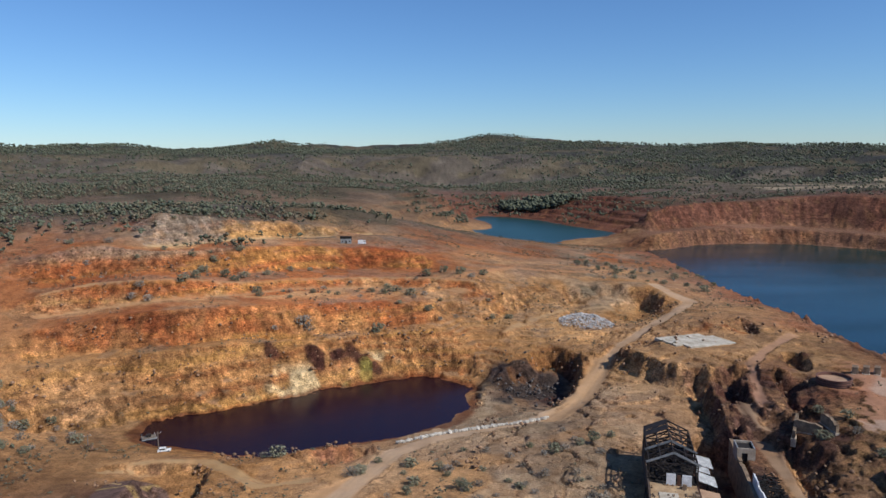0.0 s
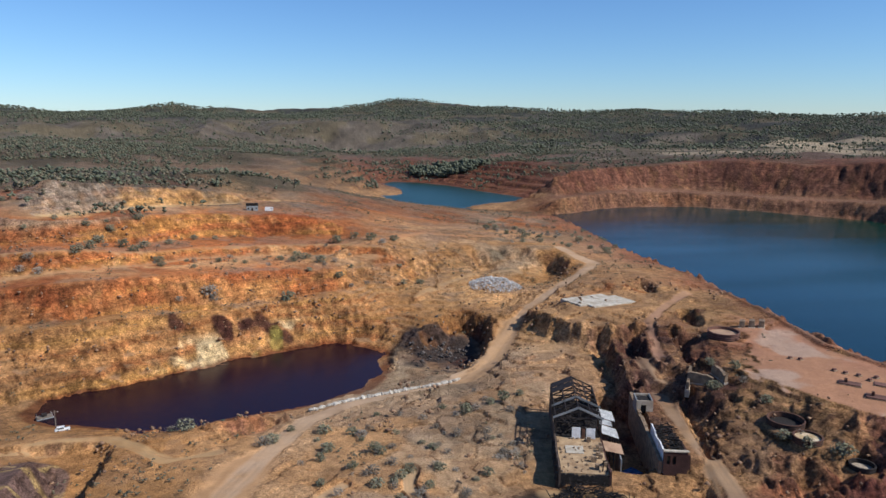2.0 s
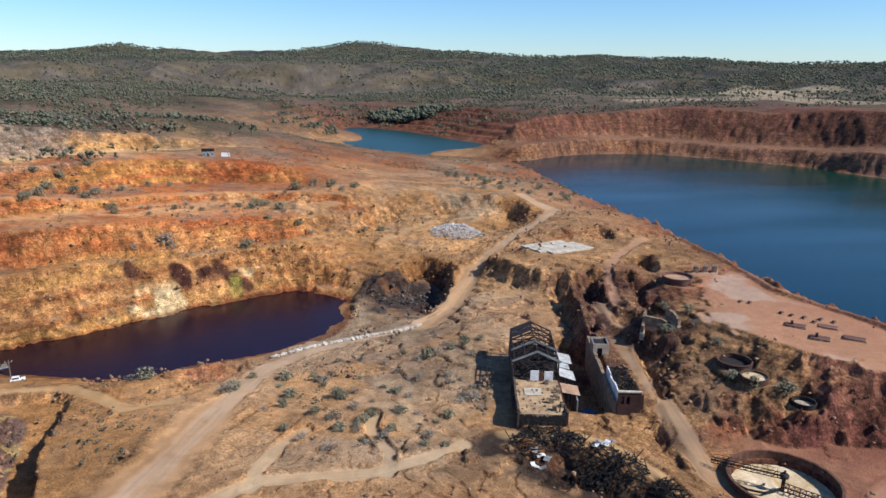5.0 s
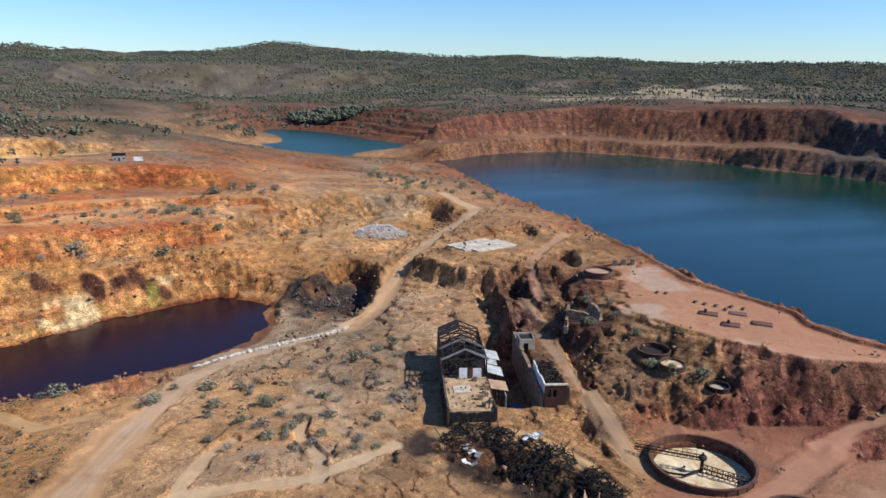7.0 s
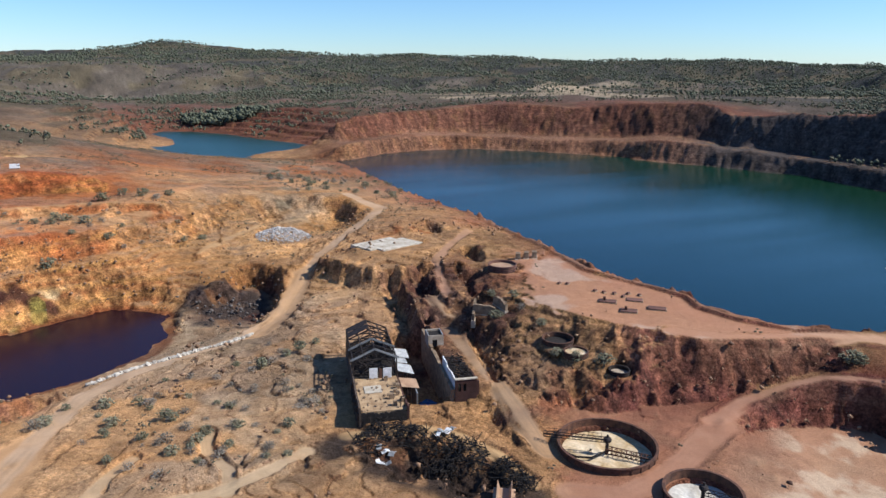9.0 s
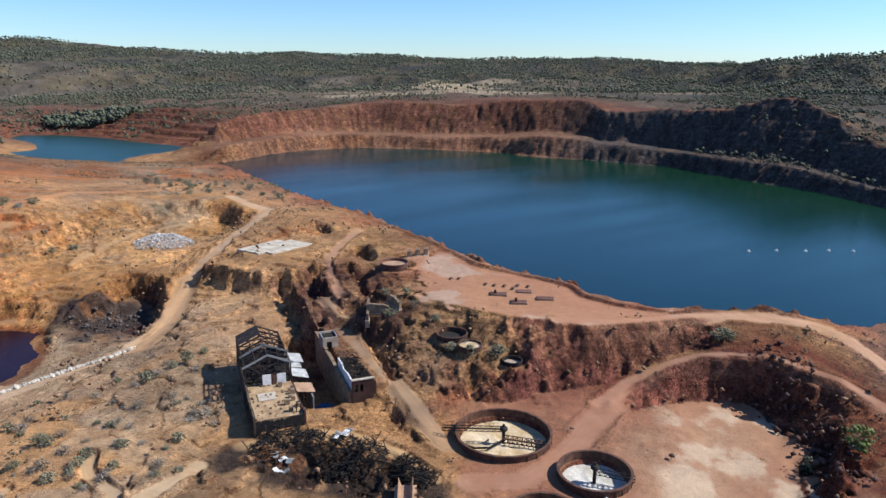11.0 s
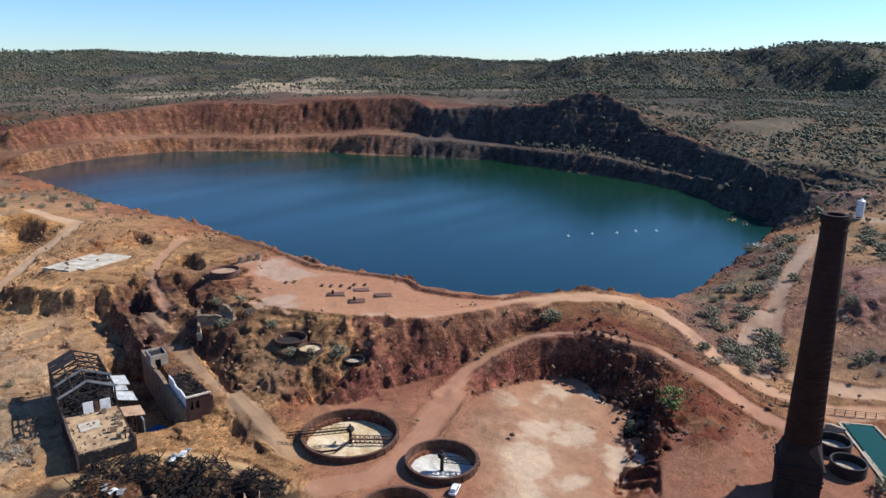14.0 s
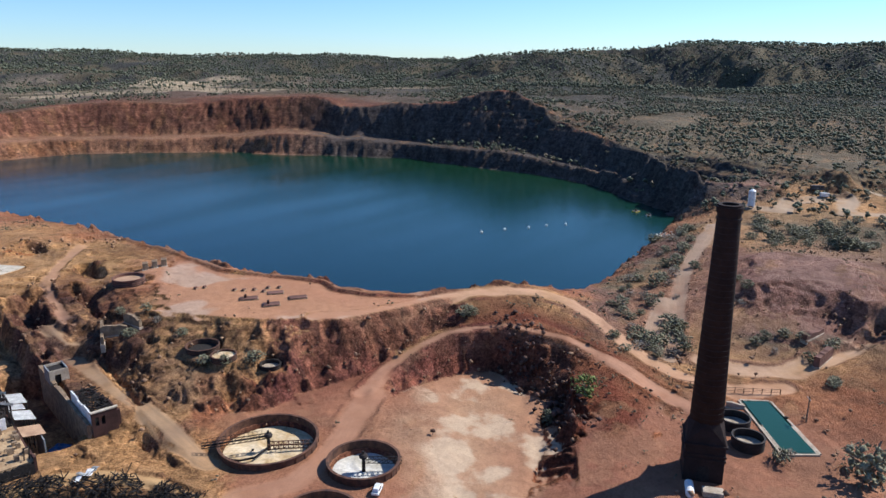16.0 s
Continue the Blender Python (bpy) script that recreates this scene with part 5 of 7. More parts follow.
def bush(size, seed, leaf, label, open_crown=0.0):
    """Shrub or small tree: forked stem and a crown of leaf clumps and single sprays."""
    g = np.random.default_rng(seed)
    root = new("bush")
    tagged(root, label, "bush", group="bushes on the mine ground")
    bm = bmesh.new()
    stems = [Vector((0, 0, 0.45 * size))] + [Vector((0.4 * size * math.cos(a), 0.4 * size * math.sin(a), size * g.uniform(0.6, 0.95))) for a in g.uniform(0, 6.28, 5)]
    last = None
    for k, tip in enumerate(stems):
        foot = Vector((0, 0, -0.4)) if k == 0 else stems[0] * g.uniform(0.4, 0.95)
        d = tip - foot
        m = Matrix.Translation((foot + tip) / 2) @ d.to_track_quat("Z", "Y").to_matrix().to_4x4()
        bmesh.ops.create_cone(bm, cap_ends=True, segments=6, radius1=0.045 * size * (1 if k == 0 else 0.6), radius2=0.02 * size, depth=d.length, matrix=m)
    mesh_object("trunk", bm, BARK, root)
    vs, fs, base = [], [], 0
    def seat(e, rad):
        a = g.uniform(0, 6.28)
        flat = math.sqrt(max(0.08, 1 - 0.75 * e * e))
        return np.array([rad * math.cos(a) * flat, rad * math.sin(a) * flat, size * (0.44 + 0.40 * e)])
    for k in range(60):
        c = seat(g.uniform(-0.9, 1.0), size * 0.55 * math.sqrt(g.uniform(0.05, 1.0)) * g.uniform(0.75, 1.15))
        s = size * g.uniform(0.05, 0.125) * (1 - open_crown * 0.45)
        vs.append(OCTA * g.uniform(0.4, 1.5, (6, 1)) * s + g.uniform(-0.4, 0.4, (6, 3)) * s + c)
        fs.append(OCTA_F + base)
        base += 6
    for k in range(320):
        c = seat(g.uniform(-1.0, 1.1), size * 0.64 * g.uniform(0.45, 1.12))
        vs.append(c + g.uniform(-1, 1, (3, 3)) * size * 0.05)
        fs.append(np.array([(0, 1, 2)]) + base)
        base += 3
    crown = new("crown", raw_mesh("crown", np.concatenate(vs), np.concatenate(fs), leaf))
    crown.parent = root
    return root


KINDS = [bush(4.0, 11, BUSH_LEAF, "dull green rounded bush on bare orange earth"), bush(3.2, 12, DRY_LEAF, "grey leafless twiggy bush on bare earth", 0.6),
         bush(5.0, 13, BUSH_LEAF, "olive green small tree with an uneven crown"), bush(2.6, 14, DRY_LEAF, "pale brown dry shrub on a mine bench", 0.6),
         bush(3.6, 15, BUSH_LEAF, "low spreading olive shrub on stony ground")]
first_use = [True] * 5


def plant(kind, x, y, scale):
    turn = random.uniform(0, 360)
    m = pose(x, y, height(x, y) - 0.1, 0, 0, turn)
    if first_use[kind]:
        first_use[kind] = False
        ob = KINDS[kind]
        ob.matrix_basis = m
    else:
        ob = copy_thing(KINDS[kind], m)
    ob.scale = (scale * random.uniform(0.85, 1.25), scale * random.uniform(0.8, 1.1), scale * random.uniform(0.6, 0.9))


# kind, x, y and scale of the bushes
for spot in ((0, -62, 249, 1.7), (1, -68, 252, 1.2), (1, -32, 229, 1.5), (0, -29, 231, 1.2), (2, -146, 407, 1.3), (2, -148, 429, 1.3), (2, -145, 441, 1.3), (2, -133, 422, 1.3), (2, -124, 413, 1.3), (2, -149, 396, 1.3), (2, -123, 427, 1.3), (1, -171, 379, 1.6), (1, -169, 386, 1.6), (1, -161, 377, 1.6), (1, -76, 375, 2.6), (3, -74, 374, 2.0), (3, -90, 366, 1.5), (0, -37, 428, 1.4), (2, -30, 437, 1.4), (2, -37, 382, 1.4), (2, -21, 427, 1.4), (2, 11, 469, 1.4), (0, 27, 475, 1.4), (2, -11, 462, 1.4)):
    plant(*spot)
for spot in ((2, 0, 477, 1.4), (1, 19, 464, 1.4), (0, 134, 572, 1.3), (2, 128, 518, 1.3), (1, 154, 542, 1.3), (3, 166, 550, 1.3), (2, 175, 527, 1.3), (4, 172, 491, 1.3), (1, 185, 502, 1.3), (0, 156, 492, 1.3), (0, 138, 505, 1.3), (4, 118, 532, 1.3), (2, 179, 475, 1.3), (2, 113, 554, 1.3), (1, 11, 214, 0.9), (1, 2, 194, 0.9), (1, 4, 195, 1.3), (3, 29, 223, 0.9), (1, 35, 237, 0.9), (4, 39, 239, 1.3), (4, 49, 243, 0.9), (1, 48, 248, 0.9), (1, 23, 236, 0.9), (1, 15, 242, 0.9)):
    plant(*spot)
for spot in ((3, 46, 206, 0.9), (1, 50, 210, 0.9), (1, 48, 202, 1.3), (0, -2, 231, 0.9), (1, 4, 233, 0.9), (0, 15, 196, 0.9), (4, -12, 209, 0.9), (3, -18, 207, 0.9), (0, 24, 195, 0.9), (0, 7, 210, 0.9), (3, 46, 261, 0.9), (4, 61, 247, 0.9), (1, 10, 185, 0.9), (4, 24, 212, 0.9), (1, 46, 204, 1.1), (1, 44, 201, 1.1), (0, 54, 244, 1.1), (1, 55, 235, 1.1), (1, 133, 185, 1.1), (4, 128, 185, 1.1), (4, 131, 178, 1.1), (4, 133, 203, 1.1), (1, 130, 226, 1.1), (4, 130, 235, 1.1)):
    plant(*spot)
for spot in ((0, 136, 228, 1.1), (0, 123, 219, 1.1), (1, 133, 217, 1.1), (2, 138, 172, 1.0), (0, 207, 135, 1.7), (4, 208, 133, 1.4), (2, 302, 96, 1.6), (0, 277, 89, 1.6), (0, 265, 77, 1.6), (0, 337, 97, 1.6), (2, 359, 101, 1.6), (4, 381, 104, 1.6), (0, 332, 101, 1.6), (1, 346, 101, 1.6), (4, 311, 96, 1.6), (1, 283, 94, 1.6), (0, 366, 104, 1.6), (1, 317, 93, 1.6), (0, 268, 98, 1.6), (0, 238, 76, 1.6), (1, 240, 68, 1.6), (2, 245, 65, 1.6), (4, 246, 73, 1.6), (0, 241, 81, 1.6)):
    plant(*spot)
for spot in ((0, 398, 114, 1.6), (1, 386, 115, 1.6), (3, 291, 57, 1.2), (0, 298, 57, 1.2), (4, 309, 63, 1.2), (4, 264, 45, 1.2), (0, 269, 43, 1.2), (3, 262, 38, 1.2), (4, 281, 21, 1.2), (0, 277, 22, 1.2), (0, 265, 26, 1.2), (4, 251, 17, 1.2), (0, 249, 17, 1.2), (4, 274, 31, 1.2), (4, 274, 37, 1.2), (3, 196, 21, 1.2), (0, 192, 23, 1.2), (0, 437, 80, 1.7), (4, 419, 76, 1.6), (0, 397, 66, 1.5), (0, 432, 44, 1.7), (4, 396, 24, 1.7), (0, 449, 32, 1.2), (0, 456, 11, 1.9)):
    plant(*spot)
for spot in ((0, 430, 39, 1.8), (2, 395, 76, 1.3), (2, 396, 29, 1.4), (2, 446, 37, 1.8), (4, 391, 61, 1.7), (4, 404, 29, 1.8), (2, 472, 20, 1.9), (2, 424, 53, 1.8), (0, 390, 55, 1.4), (0, 435, 41, 1.4), (2, 396, 65, 1.8), (2, 394, 36, 1.9), (0, 380, 62, 1.7), (2, 391, 32, 1.8), (4, 424, 80, 1.3), (2, 442, 72, 1.3), (4, 420, 60, 1.9), (0, 421, 10, 1.6), (0, 472, 34, 1.7), (0, 414, 53, 1.7), (4, 421, 42, 1.4), (4, 459, 49, 1.6), (2, 442, 25, 1.2), (0, 452, 46, 1.5)):
    plant(*spot)
for spot in ((4, 390, 48, 1.5), (2, 434, 58, 1.3), (2, 393, 37, 1.7), (0, 397, 24, 1.8), (4, 408, 20, 1.4), (2, 438, 48, 1.7), (0, 410, 56, 1.7), (4, 419, 75, 1.8), (2, 443, 82, 1.6), (0, 409, 49, 1.4), (0, 460, 15, 1.3), (0, 433, 63, 1.6), (0, 471, 15, 1.5), (4, 399, 29, 1.3), (4, 396, 38, 1.2), (1, 1, 177, 1.1), (3, 47, 215, 0.8), (4, 7, 247, 0.7), (3, -3, 240, 0.6), (1, 42, 213, 0.9), (3, 23, 197, 1.1), (1, -12, 223, 0.5), (3, -10, 221, 0.8), (1, 25, 212, 0.7)):
    plant(*spot)
for spot in ((4, -14, 227, 0.6), (4, 5, 214, 1.1), (4, 28, 174, 0.6), (1, 6, 210, 0.7), (4, 13, 229, 0.8), (3, 16, 204, 0.7), (4, 31, 246, 0.9), (3, 15, 243, 0.5), (3, 6, 219, 0.8), (3, 2, 230, 0.9), (1, 28, 205, 0.7), (4, -13, 241, 0.6), (3, 12, 177, 1.0), (1, 1, 228, 1.2), (1, 27, 230, 0.8), (1, -11, 218, 0.6), (1, 10, 200, 1.2), (1, 26, 213, 0.7), (4, 11, 180, 0.6), (1, 27, 174, 0.6), (4, 21, 218, 0.6), (4, 38, 191, 0.9), (1, 29, 194, 0.7), (1, 18, 182, 0.6)):
    plant(*spot)
for spot in ((3, -25, 254, 0.8), (1, 29, 177, 0.8), (4, 34, 188, 0.5), (4, -24, 241, 0.8), (1, 43, 218, 1.0), (4, 5, 187, 1.2), (4, 34, 174, 0.7), (4, -2, 200, 0.8), (4, -12, 235, 1.2), (4, 1, 225, 0.6), (4, -11, 191, 0.8), (1, -6, 183, 1.0), (3, 36, 245, 0.6), (1, 43, 240, 1.1), (1, 17, 181, 1.1), (4, 40, 246, 0.7), (4, -10, 218, 1.1), (3, 50, 205, 1.1), (4, 20, 185, 0.8), (3, 49, 190, 0.6), (3, 57, 247, 0.5), (3, 39, 249, 0.6), (1, 33, 220, 1.1), (3, 49, 194, 1.1)):
    plant(*spot)
for spot in ((3, -2, 195, 0.5), (1, -3, 200, 0.8), (4, 12, 191, 1.0), (1, 30, 179, 0.7), (1, 30, 179, 1.1), (4, 10, 188, 0.6), (4, 44, 214, 0.5), (1, -203, 463, 1.5), (1, -124, 425, 1.1), (0, 29, 413, 1.0), (3, -153, 411, 1.4), (0, -220, 485, 1.2), (0, 28, 434, 0.8), (3, 18, 463, 1.3), (0, -2, 424, 0.8), (1, -244, 443, 0.9), (0, -102, 463, 1.2), (1, -3, 439, 0.8), (4, -184, 480, 1.0), (1, -2, 397, 1.0), (4, -97, 418, 0.7), (3, -9, 442, 0.7), (3, -112, 408, 1.0), (1, -93, 418, 1.4)):
    plant(*spot)
for spot in ((0, -113, 445, 1.3), (0, -89, 400, 0.8), (1, -50, 415, 0.9), (4, -149, 446, 0.7), (0, -185, 421, 0.8), (1, -75, 433, 1.3), (0, -177, 464, 0.7), (3, -125, 436, 1.3), (4, -26, 405, 1.2), (0, -134, 459, 1.3), (4, -214, 461, 1.1), (0, -174, 435, 0.9), (0, -64, 418, 0.9), (1, -158, 440, 0.7), (1, -18, 455, 0.9), (0, -107, 402, 1.0), (4, -36, 445, 1.3), (1, -246, 463, 1.0), (3, -199, 404, 0.9), (4, -90, 469, 1.0), (3, -237, 438, 1.2), (0, -9, 402, 1.2), (0, -45, 432, 1.0), (1, -142, 420, 1.1)):
    plant(*spot)
for spot in ((3, 7, 407, 1.1), (0, -111, 411, 1.4), (4, -157, 436, 1.1), (3, -18, 420, 1.3), (1, -211, 438, 1.5), (3, 11, 385, 0.6), (1, -213, 415, 1.5), (4, 40, 422, 1.3), (4, -233, 435, 1.3), (4, -138, 433, 0.8), (1, -209, 439, 1.4), (0, -70, 421, 0.7), (3, -116, 432, 0.9), (1, -215, 402, 1.1), (4, -79, 418, 1.1), (3, -60, 447, 1.1), (1, -12, 428, 1.1), (1, -233, 438, 1.3), (3, -241, 468, 1.3), (4, 108, 566, 1.1), (4, 146, 497, 0.7), (0, 192, 589, 0.7), (3, 114, 495, 1.4), (1, 218, 570, 0.7)):
    plant(*spot)
for spot in ((1, 133, 551, 1.1), (0, 208, 570, 0.9), (0, 200, 514, 1.0), (4, 206, 554, 1.0), (3, 173, 624, 1.3), (1, 122, 511, 1.1), (1, 113, 544, 1.3), (1, 178, 610, 1.4), (0, 220, 575, 1.1), (3, 128, 590, 1.3), (4, 144, 530, 1.2), (4, 161, 568, 0.8), (0, 123, 499, 1.2), (1, 167, 558, 1.2), (3, 172, 580, 1.1), (0, 159, 538, 0.7), (1, 106, 552, 1.1), (4, 199, 572, 1.1), (0, 121, 613, 1.1), (1, 155, 613, 1.3), (3, 251, 645, 0.7), (0, 109, 561, 0.9), (3, 209, 601, 1.0), (1, 144, 561, 1.2)):
    plant(*spot)
for spot in ((1, 159, 537, 1.1), (0, 135, 552, 1.5), (0, 204, 605, 1.0), (3, 171, 516, 0.9), (3, 110, 518, 0.9), (0, 178, 554, 1.0), (0, 154, 503, 0.8), (1, 143, 544, 1.0), (0, 135, 530, 1.0), (1, 143, 546, 0.7), (1, 150, 544, 1.0), (0, -189, 287, 1.1), (1, -183, 278, 0.9), (1, -185, 289, 1.3), (0, -147, 269, 1.3), (0, -158, 252, 1.0), (1, -187, 283, 1.4), (1, -177, 282, 1.1), (3, -178, 270, 1.3), (1, -178, 269, 0.9), (0, -168, 289, 1.1), (0, -170, 256, 0.8), (0, -194, 295, 1.4), (0, -168, 253, 1.3)):
    plant(*spot)
for spot in ((1, -167, 265, 1.4), (3, -152, 275, 1.4), (1, -178, 278, 1.5), (0, -188, 286, 0.9), (1, -165, 287, 1.0), (1, -158, 257, 0.9), (0, -181, 273, 1.0), (0, -178, 284, 1.4), (0, -184, 288, 0.8), (3, -181, 274, 1.5), (1, -156, 268, 0.9), (3, -184, 279, 0.9), (2, 406, 114, 1.3), (4, 253, 69, 1.3), (2, 229, 86, 0.8), (4, 290, 89, 0.8), (1, 305, 109, 1.4), (0, 240, 75, 1.4), (4, 257, 90, 1.3), (1, 266, 76, 1.0), (4, 294, 105, 0.9), (2, 396, 129, 1.6), (1, 231, 77, 1.5), (2, 230, 70, 0.9)):
    plant(*spot)
for spot in ((4, 265, 89, 1.1), (4, 306, 105, 1.4), (2, 261, 73, 1.3), (4, 327, 95, 1.1), (0, 263, 72, 1.2), (2, 258, 94, 1.0), (1, 292, 83, 1.0), (4, 407, 112, 1.5), (0, 223, 79, 0.9), (1, 283, 100, 1.1), (0, 266, 102, 1.0), (1, 368, 100, 0.8), (4, 358, 110, 1.5), (1, 287, 102, 0.9), (0, 236, 80, 1.4), (4, 256, 71, 1.1), (4, 331, 87, 1.5), (2, 314, 96, 0.8), (1, 246, 86, 1.3), (4, 288, 106, 0.9), (1, 306, 91, 1.3), (1, 234, 75, 1.2), (1, 393, 150, 1.3), (4, 231, 86, 0.9)):
    plant(*spot)
for spot in ((1, 353, 111, 1.4), (0, 234, 74, 1.2), (4, 236, 72, 1.2), (0, 256, 76, 1.3)):
    plant(*spot)


# ---------------------------------------------------------------- building blocks
def box(bm, x0, x1, y0, y1, z0, z1, bevel=0.0):
    m = pose((x0 + x1) / 2, (y0 + y1) / 2, (z0 + z1) / 2) @ Matrix.Diagonal((x1 - x0, y1 - y0, z1 - z0, 1))
    made = bmesh.ops.create_cube(bm, size=1, matrix=m)["verts"]
    if bevel:
        edges = list({e for v in made for e in v.link_edges})
        bmesh.ops.bevel(bm, geom=edges, offset=bevel, segments=1, affect="EDGES")


def beam(bm, p, q, w, h=None):
    """Rectangular bar from p to q."""
    p, q = Vector(p), Vector(q)
    d = q - p
    m = Matrix.Translation((p + q) / 2) @ d.to_track_quat("Z", "Y").to_matrix().to_4x4() @ Matrix.Diagonal((w, h or w, d.length, 1))
    bmesh.ops.create_cube(bm, size=1, matrix=m)


def rod(bm, p, q, r0, r1=None, seg=10):
    p, q = Vector(p), Vector(q)
    d = q - p
    m = Matrix.Translation((p + q) / 2) @ d.to_track_quat("Z", "Y").to_matrix().to_4x4()
    bmesh.ops.create_cone(bm, cap_ends=True, segments=seg, radius1=r0, radius2=r0 if r1 is None else r1, depth=d.length, matrix=m)


def lathe(bm, profile, seg=48, close=True):
    """Turn a closed profile of (radius, z) about the z axis."""
    rings = []
    for r, zz in profile:
        rings.append([bm.verts.new((r * math.cos(2 * math.pi * k / seg), r * math.sin(2 * math.pi * k / seg), zz)) for k in range(seg)])
    pairs = list(zip(rings, rings[1:] + (rings[:1] if close else [])))[: None if close else -1] if close else list(zip(rings, rings[1:]))
    for a, b in pairs:
        for k in range(seg):
            bm.faces.new((a[k], a[(k + 1) % seg], b[(k + 1) % seg], b[k]))
    bmesh.ops.recalc_face_normals(bm, faces=bm.faces)


def broken_wall(a, b, thick, z0, z1, drop, g, n=20):
    """One wall with a broken top, from a to b in plan."""
    bm = bmesh.new()
    a, b = Vector((*a, 0)), Vector((*b, 0))
    side = (b - a).normalized().cross(Vector((0, 0, 1))) * thick / 2
    h, rows = z1, []
    for k in range(n + 1):
        c = a.lerp(b, k / n)
        h = min(z1, max(z1 - drop, h + g.uniform(-0.6, 0.6) * drop))
        rows.append([bm.verts.new(c + side * s + Vector((0, 0, q))) for s, q in ((-1, z0), (1, z0), (1, h), (-1, h + 0.05))])
    for p, q in zip(rows, rows[1:]):
        for k in range(4):
            bm.faces.new((p[k - 1], p[k], q[k], q[k - 1]))
    bm.faces.new(rows[0])
    bm.faces.new(rows[-1][::-1])
    bmesh.ops.recalc_face_normals(bm, faces=bm.faces)
    return bm


def part(name, bm, mat, parent, label=""):
    return mesh_object(name, bm, mat, parent, label)


def thing(name, x, y, z, turn, label, category, group=""):
    ob = new(name)
    ob.matrix_basis = pose(x, y, z, 0, 0, turn)
    return tagged(ob, label, category, group)


def brick_material(name, dark, light, course=0.32):
    m, n, l, b = material(name, 0.9, 0, 0.2)
    tc = n.new("ShaderNodeTexCoord")
    w = n.new("ShaderNodeTexWave")
    w.bands_direction = "Z"
    w.inputs["Scale"].default_value = 0.5 / course
    w.inputs["Distortion"].default_value = 0.6
    l.new(tc.outputs["Object"], w.inputs["Vector"])
    stain = noise_node(n, l, 0.25, 7)
    c = ramp(n, l, stain, [(0.3, dark), (0.7, light)])
    c = mixed(n, l, "MULTIPLY", 0.5, c, ramp(n, l, w.outputs["Fac"], [(0.0, (0.6, 0.6, 0.6)), (0.3, (1.1, 1.1, 1.1))]))
    c = mixed(n, l, "MULTIPLY", 0.6, c, ramp(n, l, noise_node(n, l, 3.0, 4), [(0.3, (0.6, 0.6, 0.6)), (0.7, (1.2, 1.2, 1.2))]))
    l.new(c, b.inputs["Base Color"])
    bumped(n, l, b, w.outputs["Fac"], 0.4, 0.1)
    return m


STACK_BRICK = brick_material("sooty_brick", (0.020, 0.013, 0.012), (0.040, 0.026, 0.022))
WING_BRICK = brick_material("smoked_shaded_brick", (0.035, 0.018, 0.016), (0.085, 0.042, 0.034))
OLD_BRICK = brick_material("old_brick", (0.11, 0.055, 0.045), (0.22, 0.115, 0.085))
DARK_MASONRY = mottled("dark_masonry", (0.035, 0.026, 0.022), (0.13, 0.092, 0.066), 0.5, bump=0.5, distance=0.3)
MASONRY = mottled("rubble_masonry", (0.13, 0.09, 0.06), (0.34, 0.24, 0.15), 0.5, bump=0.5, distance=0.3)
CONCRETE = mottled("weathered_concrete", (0.26, 0.20, 0.14), (0.50, 0.42, 0.33), 0.25)
PALE_CONCRETE = mottled("pale_concrete", (0.34, 0.28, 0.20), (0.62, 0.56, 0.46), 0.2)
RUST = mottled("rusted_steel", (0.045, 0.024, 0.018), (0.15, 0.070, 0.042), 0.6, 0.8)
DARK_STEEL = mottled("blackened_steel", (0.012, 0.010, 0.010), (0.040, 0.030, 0.026), 1.0, 0.75)
CHAR = mottled("charred_timber", (0.008, 0.007, 0.007), (0.032, 0.026, 0.023), 1.5)
PACKED_EARTH = mottled("packed_earth", (0.27, 0.17, 0.09), (0.50, 0.35, 0.20), 0.3)
CRUST = mottled("dried_sludge", (0.40, 0.26, 0.11), (0.72, 0.60, 0.42), 0.16)
GREY_CRUST = mottled("grey_sludge", (0.42, 0.38, 0.30), (0.62, 0.60, 0.55), 0.16)
WHITE_SHEET = mottled("white_sheet_metal", (0.55, 0.55, 0.55), (0.85, 0.85, 0.83), 0.5, 0.5, 0.0)
GREY_SHEET = mottled("dull_iron_sheet", (0.14, 0.15, 0.15), (0.30, 0.31, 0.31), 0.5, 0.6)
TAN_SHEET = mottled("tan_sheet_metal", (0.30, 0.18, 0.11), (0.46, 0.30, 0.19), 0.4, 0.7)
BLUE_SHEET = mottled("blue_tarpaulin", (0.015, 0.05, 0.16), (0.04, 0.13, 0.33), 0.8, 0.5)
TIMBER = mottled("grey_timber", (0.10, 0.08, 0.06), (0.26, 0.21, 0.16), 1.2)
STONE = mottled("pale_stone", (0.36, 0.32, 0.26), (0.62, 0.57, 0.49), 0.8, island=0.6)
GREY_STONE = foliage_material("grey_rubble", (0.30, 0.29, 0.28), (0.72, 0.70, 0.67))
WHITE_PAINT = mottled("white_paint", (0.62, 0.62, 0.60), (0.82, 0.82, 0.80), 0.8, 0.35, spec=0.5)
DARK_PAINT = mottled("dark_paint", (0.02, 0.024, 0.03), (0.05, 0.055, 0.07), 0.8, 0.35, spec=0.5)
TYRE = mottled("tyre_rubber", (0.012, 0.012, 0.012), (0.03, 0.03, 0.03), 2.0)
WINDOW = material("dark_glass", 0.05, 0, 0.5)[0]
WINDOW.node_tree.nodes["Principled BSDF"].inputs["Base Color"].default_value = (0.01, 0.012, 0.014, 1)
GREEN_WATER = water_material("green_water", (0.014, 0.055, 0.038), 0.6, 0.08)
YELLOW = mottled("yellow_float", (0.45, 0.36, 0.03), (0.65, 0.52, 0.06), 1.0, 0.6)


